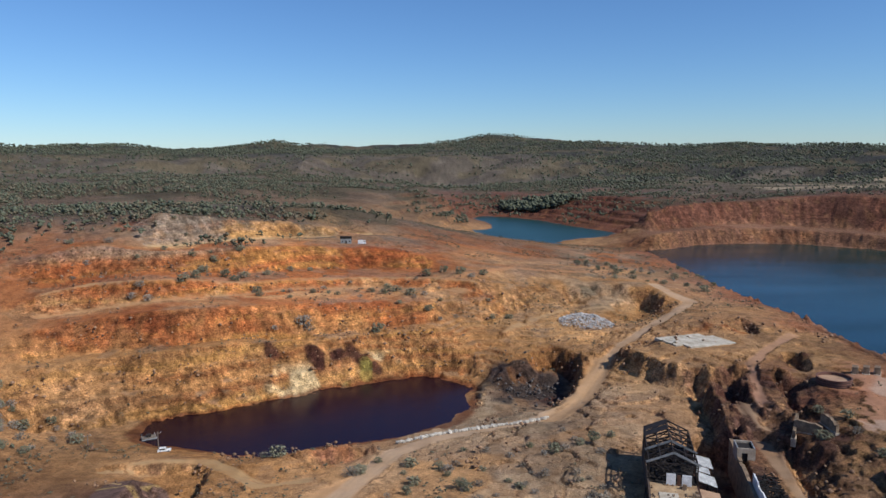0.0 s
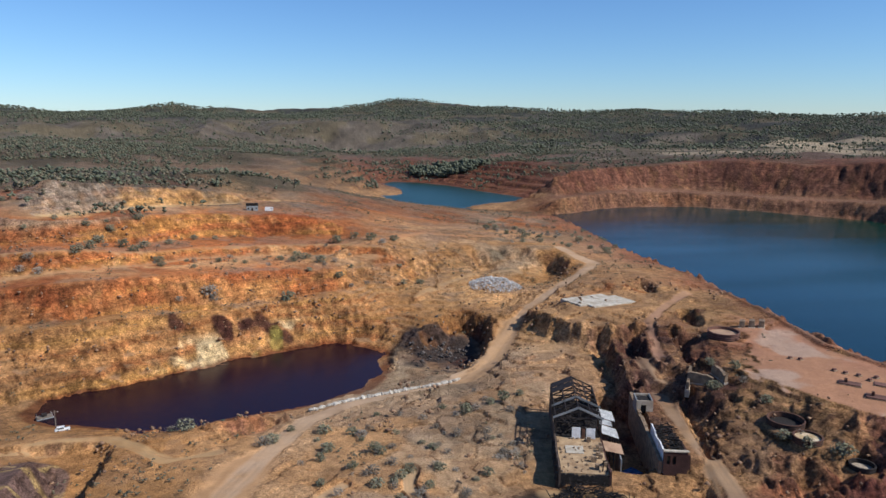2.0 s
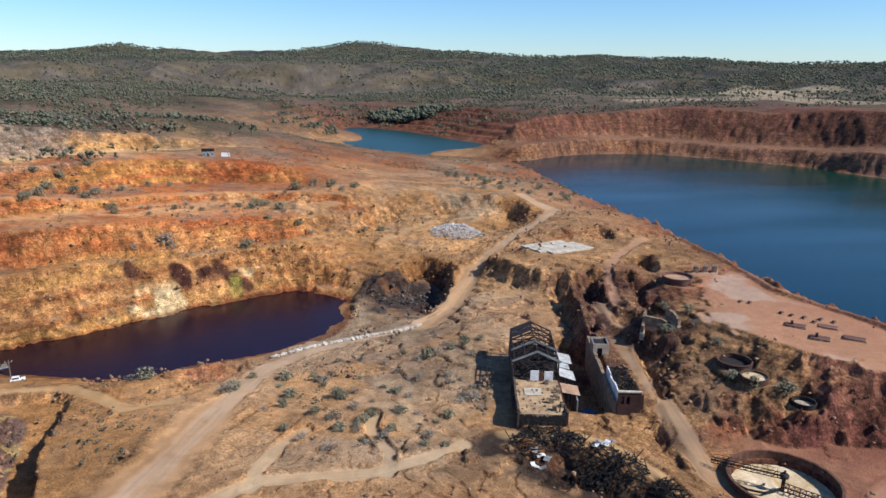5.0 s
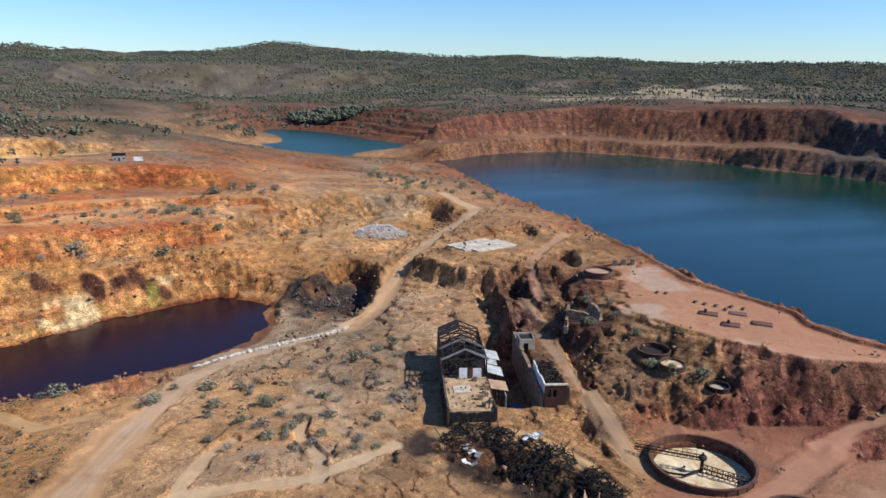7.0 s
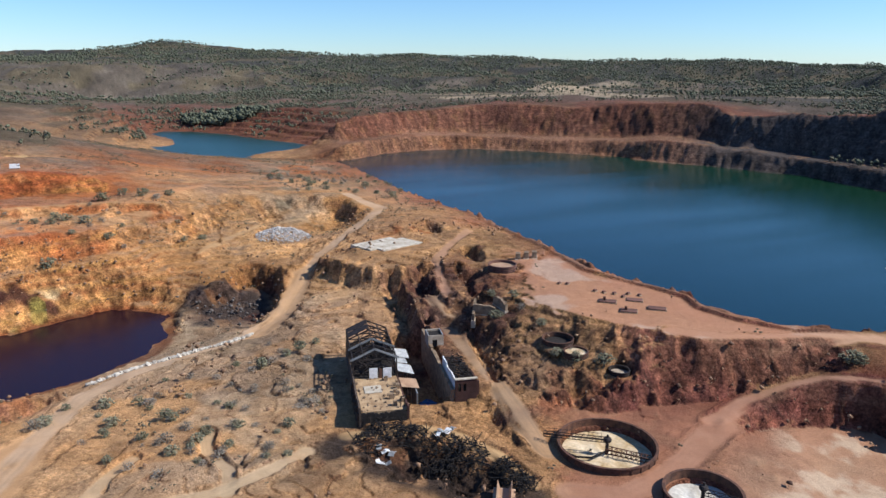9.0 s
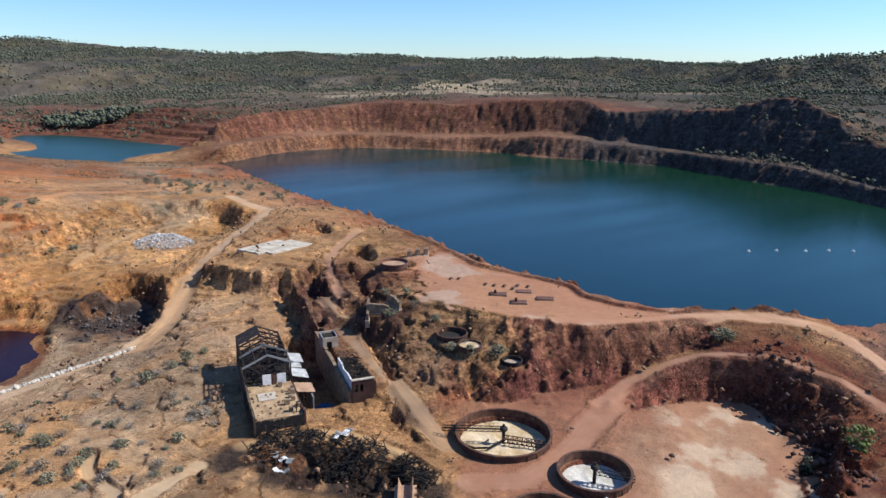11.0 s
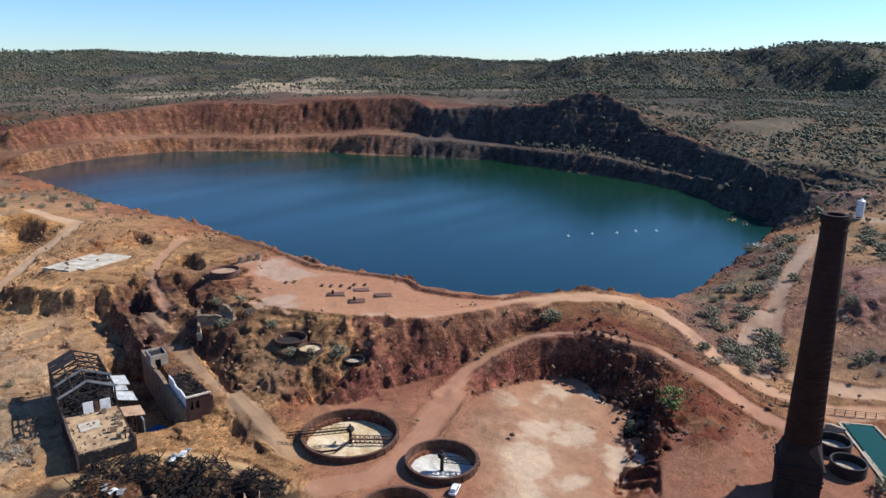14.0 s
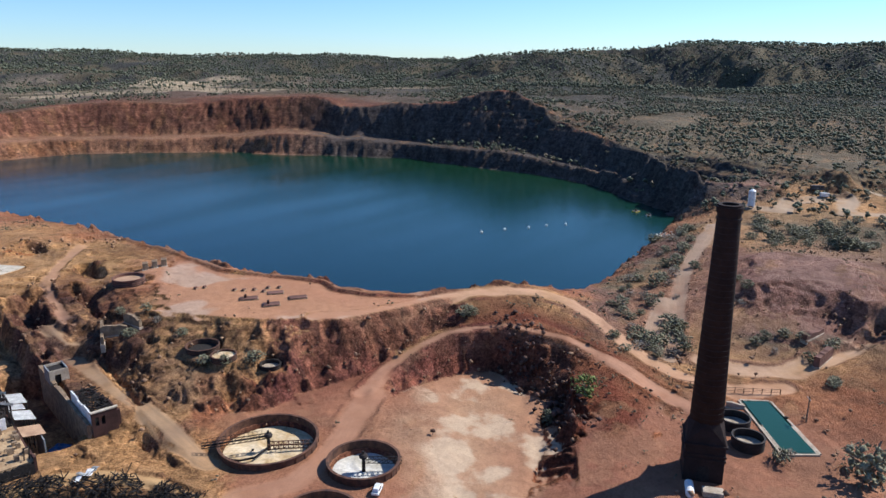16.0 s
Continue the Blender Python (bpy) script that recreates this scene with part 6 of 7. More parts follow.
# ---------------------------------------------------------------- brick chimney stack
def chimney():
    t = thing("chimney_stack", 174, 39, 0.0, 20, "tall sooty dark brick smelter chimney on a square base", "chimney")
    bm = bmesh.new()
    box(bm, -4.9, 4.9, -4.9, 4.9, -1.0, 10.5, 0.15)
    part("base", bm, STACK_BRICK, t)
    for zz, w in ((6.2, 5.15), (7.4, 5.2), (10.2, 5.3)):
        bm = bmesh.new()
        box(bm, -w, w, -w, w, zz, zz + 0.55, 0.08)
        part("string_course", bm, STACK_BRICK, t)
    bm = bmesh.new()
    lower = [bm.verts.new(p) for p in ((-4.9, -4.9, 10.75), (4.9, -4.9, 10.75), (4.9, 4.9, 10.75), (-4.9, 4.9, 10.75))]
    c = 1.75
    upper = [bm.verts.new((4.25 * math.cos(a), 4.25 * math.sin(a), 16)) for a in [math.radians(22.5 + 45 * k - 157.5) for k in range(8)]]
    order = [upper[(k + 0) % 8] for k in range(8)]
    for k in range(4):
        a, b = lower[k], lower[(k + 1) % 4]
        u, v, w = order[2 * k], order[(2 * k + 1) % 8], order[(2 * k + 2) % 8]
        bm.faces.new((a, b, v, u))
        bm.faces.new((b, w, v))
    bm.faces.new(lower[::-1])
    bm.faces.new(order)
    bmesh.ops.recalc_face_normals(bm, faces=bm.faces)
    part("shoulder", bm, STACK_BRICK, t)
    bm = bmesh.new()
    lathe(bm, [(4.15, 15.9), (2.75, 70), (2.75, 71.4), (1.9, 71.4), (1.9, 60), (2.4, 15.9)], 32)
    for f in bm.faces:
        f.smooth = True
    part("shaft", bm, STACK_BRICK, t)
    for k in range(34):
        zz = 17.0 + 1.55 * k
        r = 4.15 - 1.4 * (zz - 15.9) / 54.1
        bm = bmesh.new()
        lathe(bm, [(r - 0.05, zz), (r + 0.045, zz), (r + 0.045, zz + 0.14), (r - 0.05, zz + 0.14)], 24)
        part("iron_band", bm, DARK_STEEL, t)
    for zz, r, h in ((68.3, 3.0, 0.5), (70.0, 3.05, 0.9), (70.9, 3.2, 0.6), (71.5, 2.95, 0.5)):
        bm = bmesh.new()
        lathe(bm, [(1.95, zz), (r, zz), (r, zz + h), (1.95, zz + h)], 32)
        part("corbel", bm, STACK_BRICK, t)
    # arched flue mouth: a black plate stands for the dark inside
    bm = bmesh.new()
    arch = [(-1.5, 0), (-1.5, 3.2)] + [(1.5 * math.cos(a), 3.2 + 1.5 * math.sin(a)) for a in np.linspace(math.pi, 0, 9)] + [(1.5, 0)]
    front = [bm.verts.new((-5.0, p, q)) for p, q in arch]
    rear = [bm.verts.new((-4.7, p, q)) for p, q in arch]
    bm.faces.new(front)
    bm.faces.new(rear[::-1])
    for k in range(len(arch)):
        bm.faces.new((front[k], rear[k], rear[k - 1], front[k - 1]))
    bmesh.ops.recalc_face_normals(bm, faces=bm.faces)
    part("flue_dark_plate", bm, CHAR, t, "black arched plate standing for the dark flue mouth")
    tank = thing("horizontal_tank", 162.5, 38.6, 1.2, 20, "white cylindrical steel vessel lying on saddles", "tank")
    bm = bmesh.new()
    lathe(bm, [(0.02, -3.2), (0.8, -3.0), (1.1, -2.5), (1.1, 2.5), (0.8, 3.0), (0.02, 3.2)], 20, False)
    bm.transform(pose(0, 0, 0.1, 0, 90, 0))
    part("shell", bm, WHITE_PAINT, tank)
    for sx in (-1.8, 1.8):
        bm = bmesh.new()
        box(bm, sx - 0.2, sx + 0.2, -0.9, 0.9, -1.3, -0.6)
        part("saddle", bm, CONCRETE, tank)
    plinth = thing("concrete_block", 165.0, 33.5, 0.3, 20, "pale concrete block beside the chimney base", "block")
    bm = bmesh.new()
    box(bm, -1.5, 1.5, -2.5, 2.5, -0.6, 1.2, 0.1)
    part("block", bm, CONCRETE, plinth)


chimney()


# ---------------------------------------------------------------- thickeners and tanks
def truss(bm, length, width, high, bays, bar):
    for sy in (-width / 2, width / 2):
        for zz in (0, high):
            beam(bm, (0, sy, zz), (length, sy, zz), bar)
        for k in range(bays + 1):
            xx = length * k / bays
            beam(bm, (xx, sy, 0), (xx, sy, high), bar * 0.8)
            if k < bays:
                beam(bm, (xx, sy, 0), (xx + length / bays, sy, high), bar * 0.7)
    for k in range(bays + 1):
        xx = length * k / bays
        beam(bm, (xx, -width / 2, high), (xx, width / 2, high), bar * 0.8)
        beam(bm, (xx, -width / 2, 0), (xx, width / 2, 0), bar * 0.8)


def thickener(x, y, rad, turn, crust, kind, label):
    t = thing("thickener_tank", x, y, 0.0, turn, label, "tank", "abandoned thickener tanks")
    bm = bmesh.new()
    lathe(bm, [(rad, -1.5), (rad, 2.0), (rad - 0.45, 2.0), (rad - 0.45, -2.4), (rad - 0.2, -2.4)], 72)
    part("tank_wall", bm, RUST, t)
    bm = bmesh.new()
    lathe(bm, [(rad + 0.12, 1.75), (rad + 0.25, 1.75), (rad + 0.25, 2.1), (rad - 0.5, 2.1), (rad - 0.5, 2.003), (rad + 0.12, 2.003)], 72)
    part("rim", bm, RUST, t)
    bm = bmesh.new()
    rings = [bm.verts.new((0, 0, -1.75))]
    prev = None
    for k in range(1, 9):
        r = (rad - 0.5) * k / 8
        ring = [bm.verts.new((r * math.cos(a), r * math.sin(a), -1.8 + 0.35 * (k / 8) ** 2 + 0.12 * math.sin(5 * a + k))) for a in np.linspace(0, 2 * math.pi, 49)[:-1]]
        for j in range(48):
            if prev is None:
                bm.faces.new((rings[0], ring[j], ring[(j + 1) % 48]))
            else:
                bm.faces.new((prev[j], ring[j], ring[(j + 1) % 48], prev[(j + 1) % 48]))
        prev = ring
    bmesh.ops.recalc_face_normals(bm, faces=bm.faces)
    part("sludge_floor", bm, crust, t, "cracked dried sludge on the tank floor")
    bm = bmesh.new()
    rod(bm, (0, 0, -1.9), (0, 0, 2.6), 0.5, 0.45, 12)
    part("centre_column", bm, DARK_STEEL, t)
    bm = bmesh.new()
    lathe(bm, [(0.02, 2.4), (1.1, 2.4), (1.2, 2.9), (0.9, 3.4), (0.35, 3.5), (0.3, 4.3), (0.02, 4.3)], 14, False)
    part("drive_head", bm, DARK_STEEL, t)
    if kind == "large":
        bm = bmesh.new()
        truss(bm, rad + 4.0, 1.3, 1.0, 11, 0.17)
        bm.transform(pose(-rad - 4.0, 0, 2.2))
        part("bridge", bm, DARK_STEEL, t, "blackened steel walkway bridge to the tank centre")
        bm = bmesh.new()
        truss(bm, rad - 1.5, 1.9, 1.3, 9, 0.2)
        bm.transform(pose(0, 0, -1.0, 0, 0, -14))
        part("rake_arm", bm, RUST, t)
        bm = bmesh.new()
        pts = [(-rad + 1, -2.2, -0.9), (-rad * 0.6, -4.6, -0.9), (-rad * 0.3, -4.4, -0.8), (-0.4, -0.8, -0.6)]
        for a, b in zip(pts, pts[1:]):
            beam(bm, a, b, 0.45)
        part("scraper", bm, CHAR, t)
        bm = bmesh.new()
        for k in range(14):
            beam(bm, (-rad - 3.5 + k * 1.2, 0.7, 3.2), (-rad - 3.5 + k * 1.2, 0.7, 4.2), 0.09)
        beam(bm, (-rad - 3.5, 0.7, 4.2), (-rad - 3.5 + 13 * 1.2, 0.7, 4.2), 0.09)
        part("handrail", bm, DARK_STEEL, t)
    elif kind == "medium":
        bm = bmesh.new()
        truss(bm, rad + 0.5, 1.6, 1.0, 8, 0.16)
        bm.transform(pose(0, 0, 1.2, 0, 2, 0))
        part("bridge", bm, DARK_STEEL, t, "blackened steel walkway bridge to the tank centre")
    for k in range(28):
        a = 2 * math.pi * k / 28
        bm = bmesh.new()
        box(bm, rad - 0.02, rad + 0.16, -0.09, 0.09, -0.9, 1.75)
        bm.transform(pose(0, 0, 0, 0, 0, math.degrees(a)))
        part("stave_rib", bm, RUST, t)


thickener(116.9, 142.1, 13.8, -36, CRUST, "large", "wide rusted thickener tank with a collapsed rake and cream sludge")
thickener(124.4, 113.3, 9.7, -52, GREY_CRUST, "medium", "rusted thickener tank with pale grey sludge and a short bridge")
thickener(100.9, 106.1, 9.1, 40, CRUST, "small", "rusted thickener tank with a bare centre column and cream sludge")


def open_tank(x, y, z, rad, high, wall, fill, fill_h, label, group):
    t = thing("open_tank", x, y, z, 0, label, "tank", group)
    bm = bmesh.new()
    lathe(bm, [(rad, -0.8), (rad, high), (rad - 0.3, high), (rad - 0.3, -0.8)], 40)
    part("shell", bm, wall, t)
    bm = bmesh.new()
    lathe(bm, [(rad - 0.1, high + 0.003), (rad + 0.15, high + 0.003), (rad + 0.15, high + 0.2), (rad - 0.35, high + 0.2), (rad - 0.35, high + 0.003)], 40)
    part("rim", bm, wall, t)
    bm = bmesh.new()
    bmesh.ops.create_cone(bm, cap_ends=True, segments=40, radius1=rad - 0.3, radius2=rad - 0.3, depth=0.4, matrix=pose(0, 0, fill_h - 0.2))
    part("fill", bm, fill, t)
    for k in range(3):
        bm = bmesh.new()
        lathe(bm, [(rad, 0.2 + k * high / 3), (rad + 0.08, 0.2 + k * high / 3), (rad + 0.08, 0.36 + k * high / 3), (rad, 0.36 + k * high / 3)], 40)
        part("hoop", bm, DARK_STEEL, t)
    return t


open_tank(204.2, 37.9, 0, 4.5, 3.0, DARK_STEEL, CONCRETE, 0.9, "black open steel tank beside the green pool", "tanks beside the pool")
open_tank(194.7, 31.9, 0, 4.4, 3.0, DARK_STEEL, CONCRETE, 0.9, "black open steel tank beside the green pool", "tanks beside the pool")
open_tank(133, 192, 10.6, 5.5, 1.7, RUST, CHAR, 0.2, "low rusted round tank with a black interior", "small old tanks")
open_tank(133, 181, 10.0, 4.1, 1.7, RUST, CRUST, 1.2, "low rusted round tank filled with cream sludge", "small old tanks")
open_tank(141, 168, 7.5, 3.4, 1.4, DARK_STEEL, CONCRETE, 0.3, "small black round tank sunk in orange spill", "small old tanks")
open_tank(151.5, 264.6, 15.2, 6.3, 2.8, OLD_BRICK, TAN_SHEET, 1.8, "round rust-red brick-walled tank open at the top", "small old tanks")


# ---------------------------------------------------------------- green pool and fence
def green_pool():
    t = thing("concrete_basin", 0, 0, 0, 0, "long concrete basin filled with green water", "pool")
    ring = [Vector((221.9, 40.2)), Vector((226.5, 32.4)), Vector((201.2, 14.7)), Vector((195.3, 22.9))]
    for a, b in zip(ring, ring[1:] + ring[:1]):
        bm = bmesh.new()
        beam(bm, (a.x, a.y, 0.1), (b.x, b.y, 0.1), 1.4, 0.7)
        part("kerb", bm, CONCRETE, t)
    bm = bmesh.new()
    bm.faces.new([bm.verts.new((p.x, p.y, 0.45)) for p in ring])
    bmesh.ops.recalc_face_normals(bm, faces=bm.faces)
    geo = bmesh.ops.extrude_face_region(bm, geom=bm.faces[:])
    for v in geo["geom"]:
        if isinstance(v, bmesh.types.BMVert):
            v.co.z -= 0.4
    bmesh.ops.recalc_face_normals(bm, faces=bm.faces)
    part("water", bm, GREEN_WATER, t, "still dark green water")
    fence = thing("pipe_fence", 0, 0, 0, 0, "rusted pipe rail fence behind the basin", "fence")
    a, b = Vector((215, 60, 0)), Vector((233, 30.5, 0))
    for k in range(13):
        p = a.lerp(b, k / 12)
        g = height(p.x, p.y)
        bm = bmesh.new()
        rod(bm, (p.x, p.y, g - 0.3), (p.x, p.y, g + 1.9), 0.13, 0.13, 8)
        part("post", bm, RUST, fence)
    for zz in (0.7, 1.25, 1.8):
        bm = bmesh.new()
        for k in range(12):
            p, q = a.lerp(b, k / 12), a.lerp(b, (k + 1) / 12)
            rod(bm, (p.x, p.y, height(p.x, p.y) + zz), (q.x, q.y, height(q.x, q.y) + zz), 0.07, 0.07, 6)
        part("rail", bm, RUST, fence)


green_pool()


def power_pole(x, y, high, turn, label):
    g = height(x, y)
    t = thing("power_pole", x, y, g, turn, label, "pole", "timber poles")
    bm = bmesh.new()
    rod(bm, (0, 0, -0.5), (0, 0, high), 0.22, 0.15, 10)
    part("post", bm, TIMBER, t)
    bm = bmesh.new()
    beam(bm, (-1.3, 0.2, high - 0.8), (1.3, 0.2, high - 0.8), 0.16)
    part("crossarm", bm, TIMBER, t)
    for sx in (-1.1, 0, 1.1):
        bm = bmesh.new()
        rod(bm, (sx, 0.2, high - 0.72), (sx, 0.2, high - 0.35), 0.09, 0.06, 8)
        part("insulator", bm, WHITE_PAINT, t)


power_pole(219.3, 20.7, 8.5, 30, "bare timber pole standing beside the green basin")
power_pole(-112, 263, 8.0, 15, "pale timber power pole on the shore of the red pool")
power_pole(-139, 262, 6.0, 40, "short timber pole near the shore of the red pool")


# ---------------------------------------------------------------- ruined mill buildings
A_POSE = pose(56.5, 180.5, 0.0, 0, 0, -12.8)     # x across, y along the ruin


def ruined_hall():
    t = new("ruined_mill_hall")
    t.matrix_basis = A_POSE
    tagged(t, "ruined mill hall with bare blackened steel frame on masonry base", "ruin")
    W, L, B, E, R = 15.0, 52.0, 5.6, 11.6, 14.8
    bm = bmesh.new()
    box(bm, 0.6, W - 0.6, 0.6, L - 0.6, -1, B - 0.4)
    part("podium", bm, PACKED_EARTH, t)
    g = np.random.default_rng(5)

    def ragged(name, a, b, thick, z1, drop, mat):
        part(name, broken_wall(a, b, thick, -8.5, z1, drop, g, 26), mat, t)
    # outer side wall and its buttresses in darker masonry than the far end
    ragged("side_wall", (0.3, 0), (0.3, L), 0.6, B + 1.4, 1.2, DARK_MASONRY)
    # alley side in near-black brick, the alley's shadow put into its colour
    ragged("side_wall", (W - 0.3, 0), (W - 0.3, L), 0.6, B + 0.7, 1.6, WING_BRICK)
    ragged("end_wall", (0.6, 0.3), (W - 0.6, 0.3), 0.58, B - 0.5, 1.2, CHAR)
    ragged("end_wall", (0.6, L - 0.3), (W - 0.6, L - 0.3), 0.58, B + 1.0, 1.0, MASONRY)
    for k in range(6):
        bm = bmesh.new()
        yy = 1 + k * 4.0
        box(bm, -0.7, -0.02, yy, yy + 0.9, -1, B - 0.8)
        part("buttress", bm, DARK_MASONRY, t)
    y0 = 24.0
    frames = [y0 + k * (L - y0 - 0.5) / 6 for k in range(7)]
    for yy in frames:
        for sx in (0.4, W - 0.4):
            bm = bmesh.new()
            beam(bm, (sx, yy, B - 0.5), (sx, yy, E), 0.42)
            part("column", bm, DARK_STEEL, t)
        bm = bmesh.new()
        beam(bm, (0.2, yy, E), (W / 2, yy, R), 0.4)
        beam(bm, (W / 2, yy, R), (W - 0.2, yy, E), 0.4)
        beam(bm, (0.2, yy, E), (W - 0.2, yy, E), 0.3)
        for f in (0.25, 0.5, 0.75):
            hz = E + (R - E) * (1 - abs(2 * f - 1))
            beam(bm, (W * f, yy, E), (W * f, yy, hz), 0.2)
        beam(bm, (W * 0.25, yy, E), (W * 0.5, yy, R), 0.2)
        beam(bm, (W * 0.75, yy, E), (W * 0.5, yy, R), 0.2)
        part("roof_truss", bm, DARK_STEEL, t)
    for sx, zz in ((0.4, E), (W - 0.4, E), (W / 2, R), (W * 0.25, (E + R) / 2), (W * 0.75, (E + R) / 2)):
        bm = bmesh.new()
        beam(bm, (sx, frames[0], zz + 0.25), (sx, frames[-1], zz + 0.25), 0.28)
        part("purlin", bm, DARK_STEEL, t)
    for yy in (frames[0], frames[2]):
        for s in (-1, 1):
            bm = bmesh.new()
            beam(bm, (W / 2 + s * 7.9, yy - 0.35, E + 0.1), (W / 2, yy - 0.35, R + 0.45), 0.12, 0.7)
            part("barge_board", bm, GREY_SHEET, t, "pale grey weathered gable board")
    # cladding that still hangs on the far half
    for sx in (0.15, W - 0.15):
        for k in range(3, 6):
            bm = bmesh.new()
            box(bm, sx - 0.06, sx + 0.06, frames[k] + 0.3, frames[k + 1] - 0.3, B + 0.5, E - 0.3)
            part("wall_sheet", bm, DARK_STEEL, t)
    for k in range(4, 6):
        bm = bmesh.new()
        beam(bm, (0.1, (frames[k] + frames[k + 1]) / 2, E + 0.55), (W / 2 - 0.3, (frames[k] + frames[k + 1]) / 2, R + 0.5), frames[1] - frames[0] - 0.4, 0.08)
        part("roof_sheet", bm, DARK_STEEL, t)
    # black sheet added over the podium to darken the hall's shaded inside
    bm = bmesh.new()
    box(bm, 0.7, W - 0.7, y0, L - 0.7, B - 0.38, B - 0.1)
    part("shade_floor", bm, CHAR, t, "black floor sheet standing for the shade under the steel frame")
    # fallen members inside
    bm = bmesh.new()
    for k in range(190):
        a = Vector((g.uniform(1, W - 1), g.uniform(y0, L - 2), B + g.uniform(-0.2, 3.5)))
        b = a + Vector((g.uniform(-5, 5), g.uniform(-5, 5), g.uniform(-1.5, 2.5)))
        b.x, b.y, b.z = min(max(b.x, 0.8), W - 0.8), min(max(b.y, y0), L - 1), max(b.z, B - 0.2)
        beam(bm, a, b, g.uniform(0.12, 0.32))
    tagged(part("beam_tangle", bm, DARK_STEEL, t), kind="stuff")
    for k, (xa, xb, zz) in enumerate(((5.5, 8.2, 3.4), (8.6, 9.6, 3.0), (10.0, 12.8, 3.2))):
        bm = bmesh.new()
        box(bm, xa, xb, y0 - 1.2, y0 - 1.0, B - 0.3, B + zz, 0.03)
        part("partition", bm, RUST if k == 1 else WHITE_SHEET, t, "rusty door leaf" if k == 1 else "white-painted partition panel")
    bm = bmesh.new()
    box(bm, 3.0, 8.5, 12.5, 17.5, B - 0.38, B - 0.15, 0.05)
    part("floor_slab", bm, PALE_CONCRETE, t, "pale broken concrete floor slab")
    for k in range(9):
        bm = bmesh.new()
        xx, yy = g.uniform(9.5, 14), 3 + 2.2 * k
        box(bm, xx - g.uniform(0.3, 0.9), xx + 0.6, yy, yy + g.uniform(0.5, 1.4), B - 0.45, B + g.uniform(0.3, 1.4))
        part("machine_base", bm, MASONRY, t)
    bm = bmesh.new()
    for xx in (12.6, 13.8):
        beam(bm, (xx, 2.2, B - 0.45), (xx + 0.3, 2.2, B + 3.0), 0.25)
    beam(bm, (12.5, 2.2, B + 2.9), (14.2, 2.2, B + 2.9), 0.25)
    part("timber_frame", bm, CHAR, t)
    bm = bmesh.new()
    for k in range(70):
        xx, yy = g.uniform(1, W - 1), g.uniform(0.8, 23)
        s = g.uniform(0.12, 0.5)
        bmesh.ops.create_icosphere(bm, subdivisions=1, radius=s, matrix=pose(xx, yy, B - 0.35 + s * 0.3, g.uniform(0, 90), 0, g.uniform(0, 90)))
    tagged(part("floor_rubble", bm, MASONRY, t), kind="stuff")
    # white lean-to roof sheets on the alley side
    for k, (ya, yb, za, zb, xe) in enumerate(((24.5, 31.5, 6.6, 5.0, 20.5), (32.5, 36.5, 6.4, 5.4, 19.5), (37.5, 45.5, 6.2, 5.0, 21.0))):
        bm = bmesh.new()
        rows = []
        for j in range(33):
            yy, lift = ya + (yb - ya) * j / 32, 0.16 * (j % 2)
            rows.append((bm.verts.new((W + 0.2, yy, za + lift)), bm.verts.new((xe, yy, zb + lift))))
        for p, q in zip(rows, rows[1:]):
            bm.faces.new((p[0], p[1], q[1], q[0]))
        bmesh.ops.solidify(bm, geom=bm.faces[:], thickness=0.06)
        part("lean_to_roof", bm, WHITE_SHEET, t, "white corrugated iron lean-to roof sheets")
        for yy in (ya + 0.3, yb - 0.3):
            bm = bmesh.new()
            beam(bm, (xe - 0.3, yy, -7.6), (xe - 0.3, yy, zb), 0.25)
            part("lean_to_post", bm, DARK_STEEL, t)
    bm = bmesh.new()
    beam(bm, (W + 0.3, 20.5, 4.4), (21, 20.5, 3.4), 7.0, 0.12)
    part("low_roof", bm, TAN_SHEET, t, "rusty brown low roof sheet")
    bm = bmesh.new()
    box(bm, 19.6, 20.0, 14, 24, -8, 3.2)
    part("yard_wall", bm, GREY_SHEET, t)


ruined_hall()


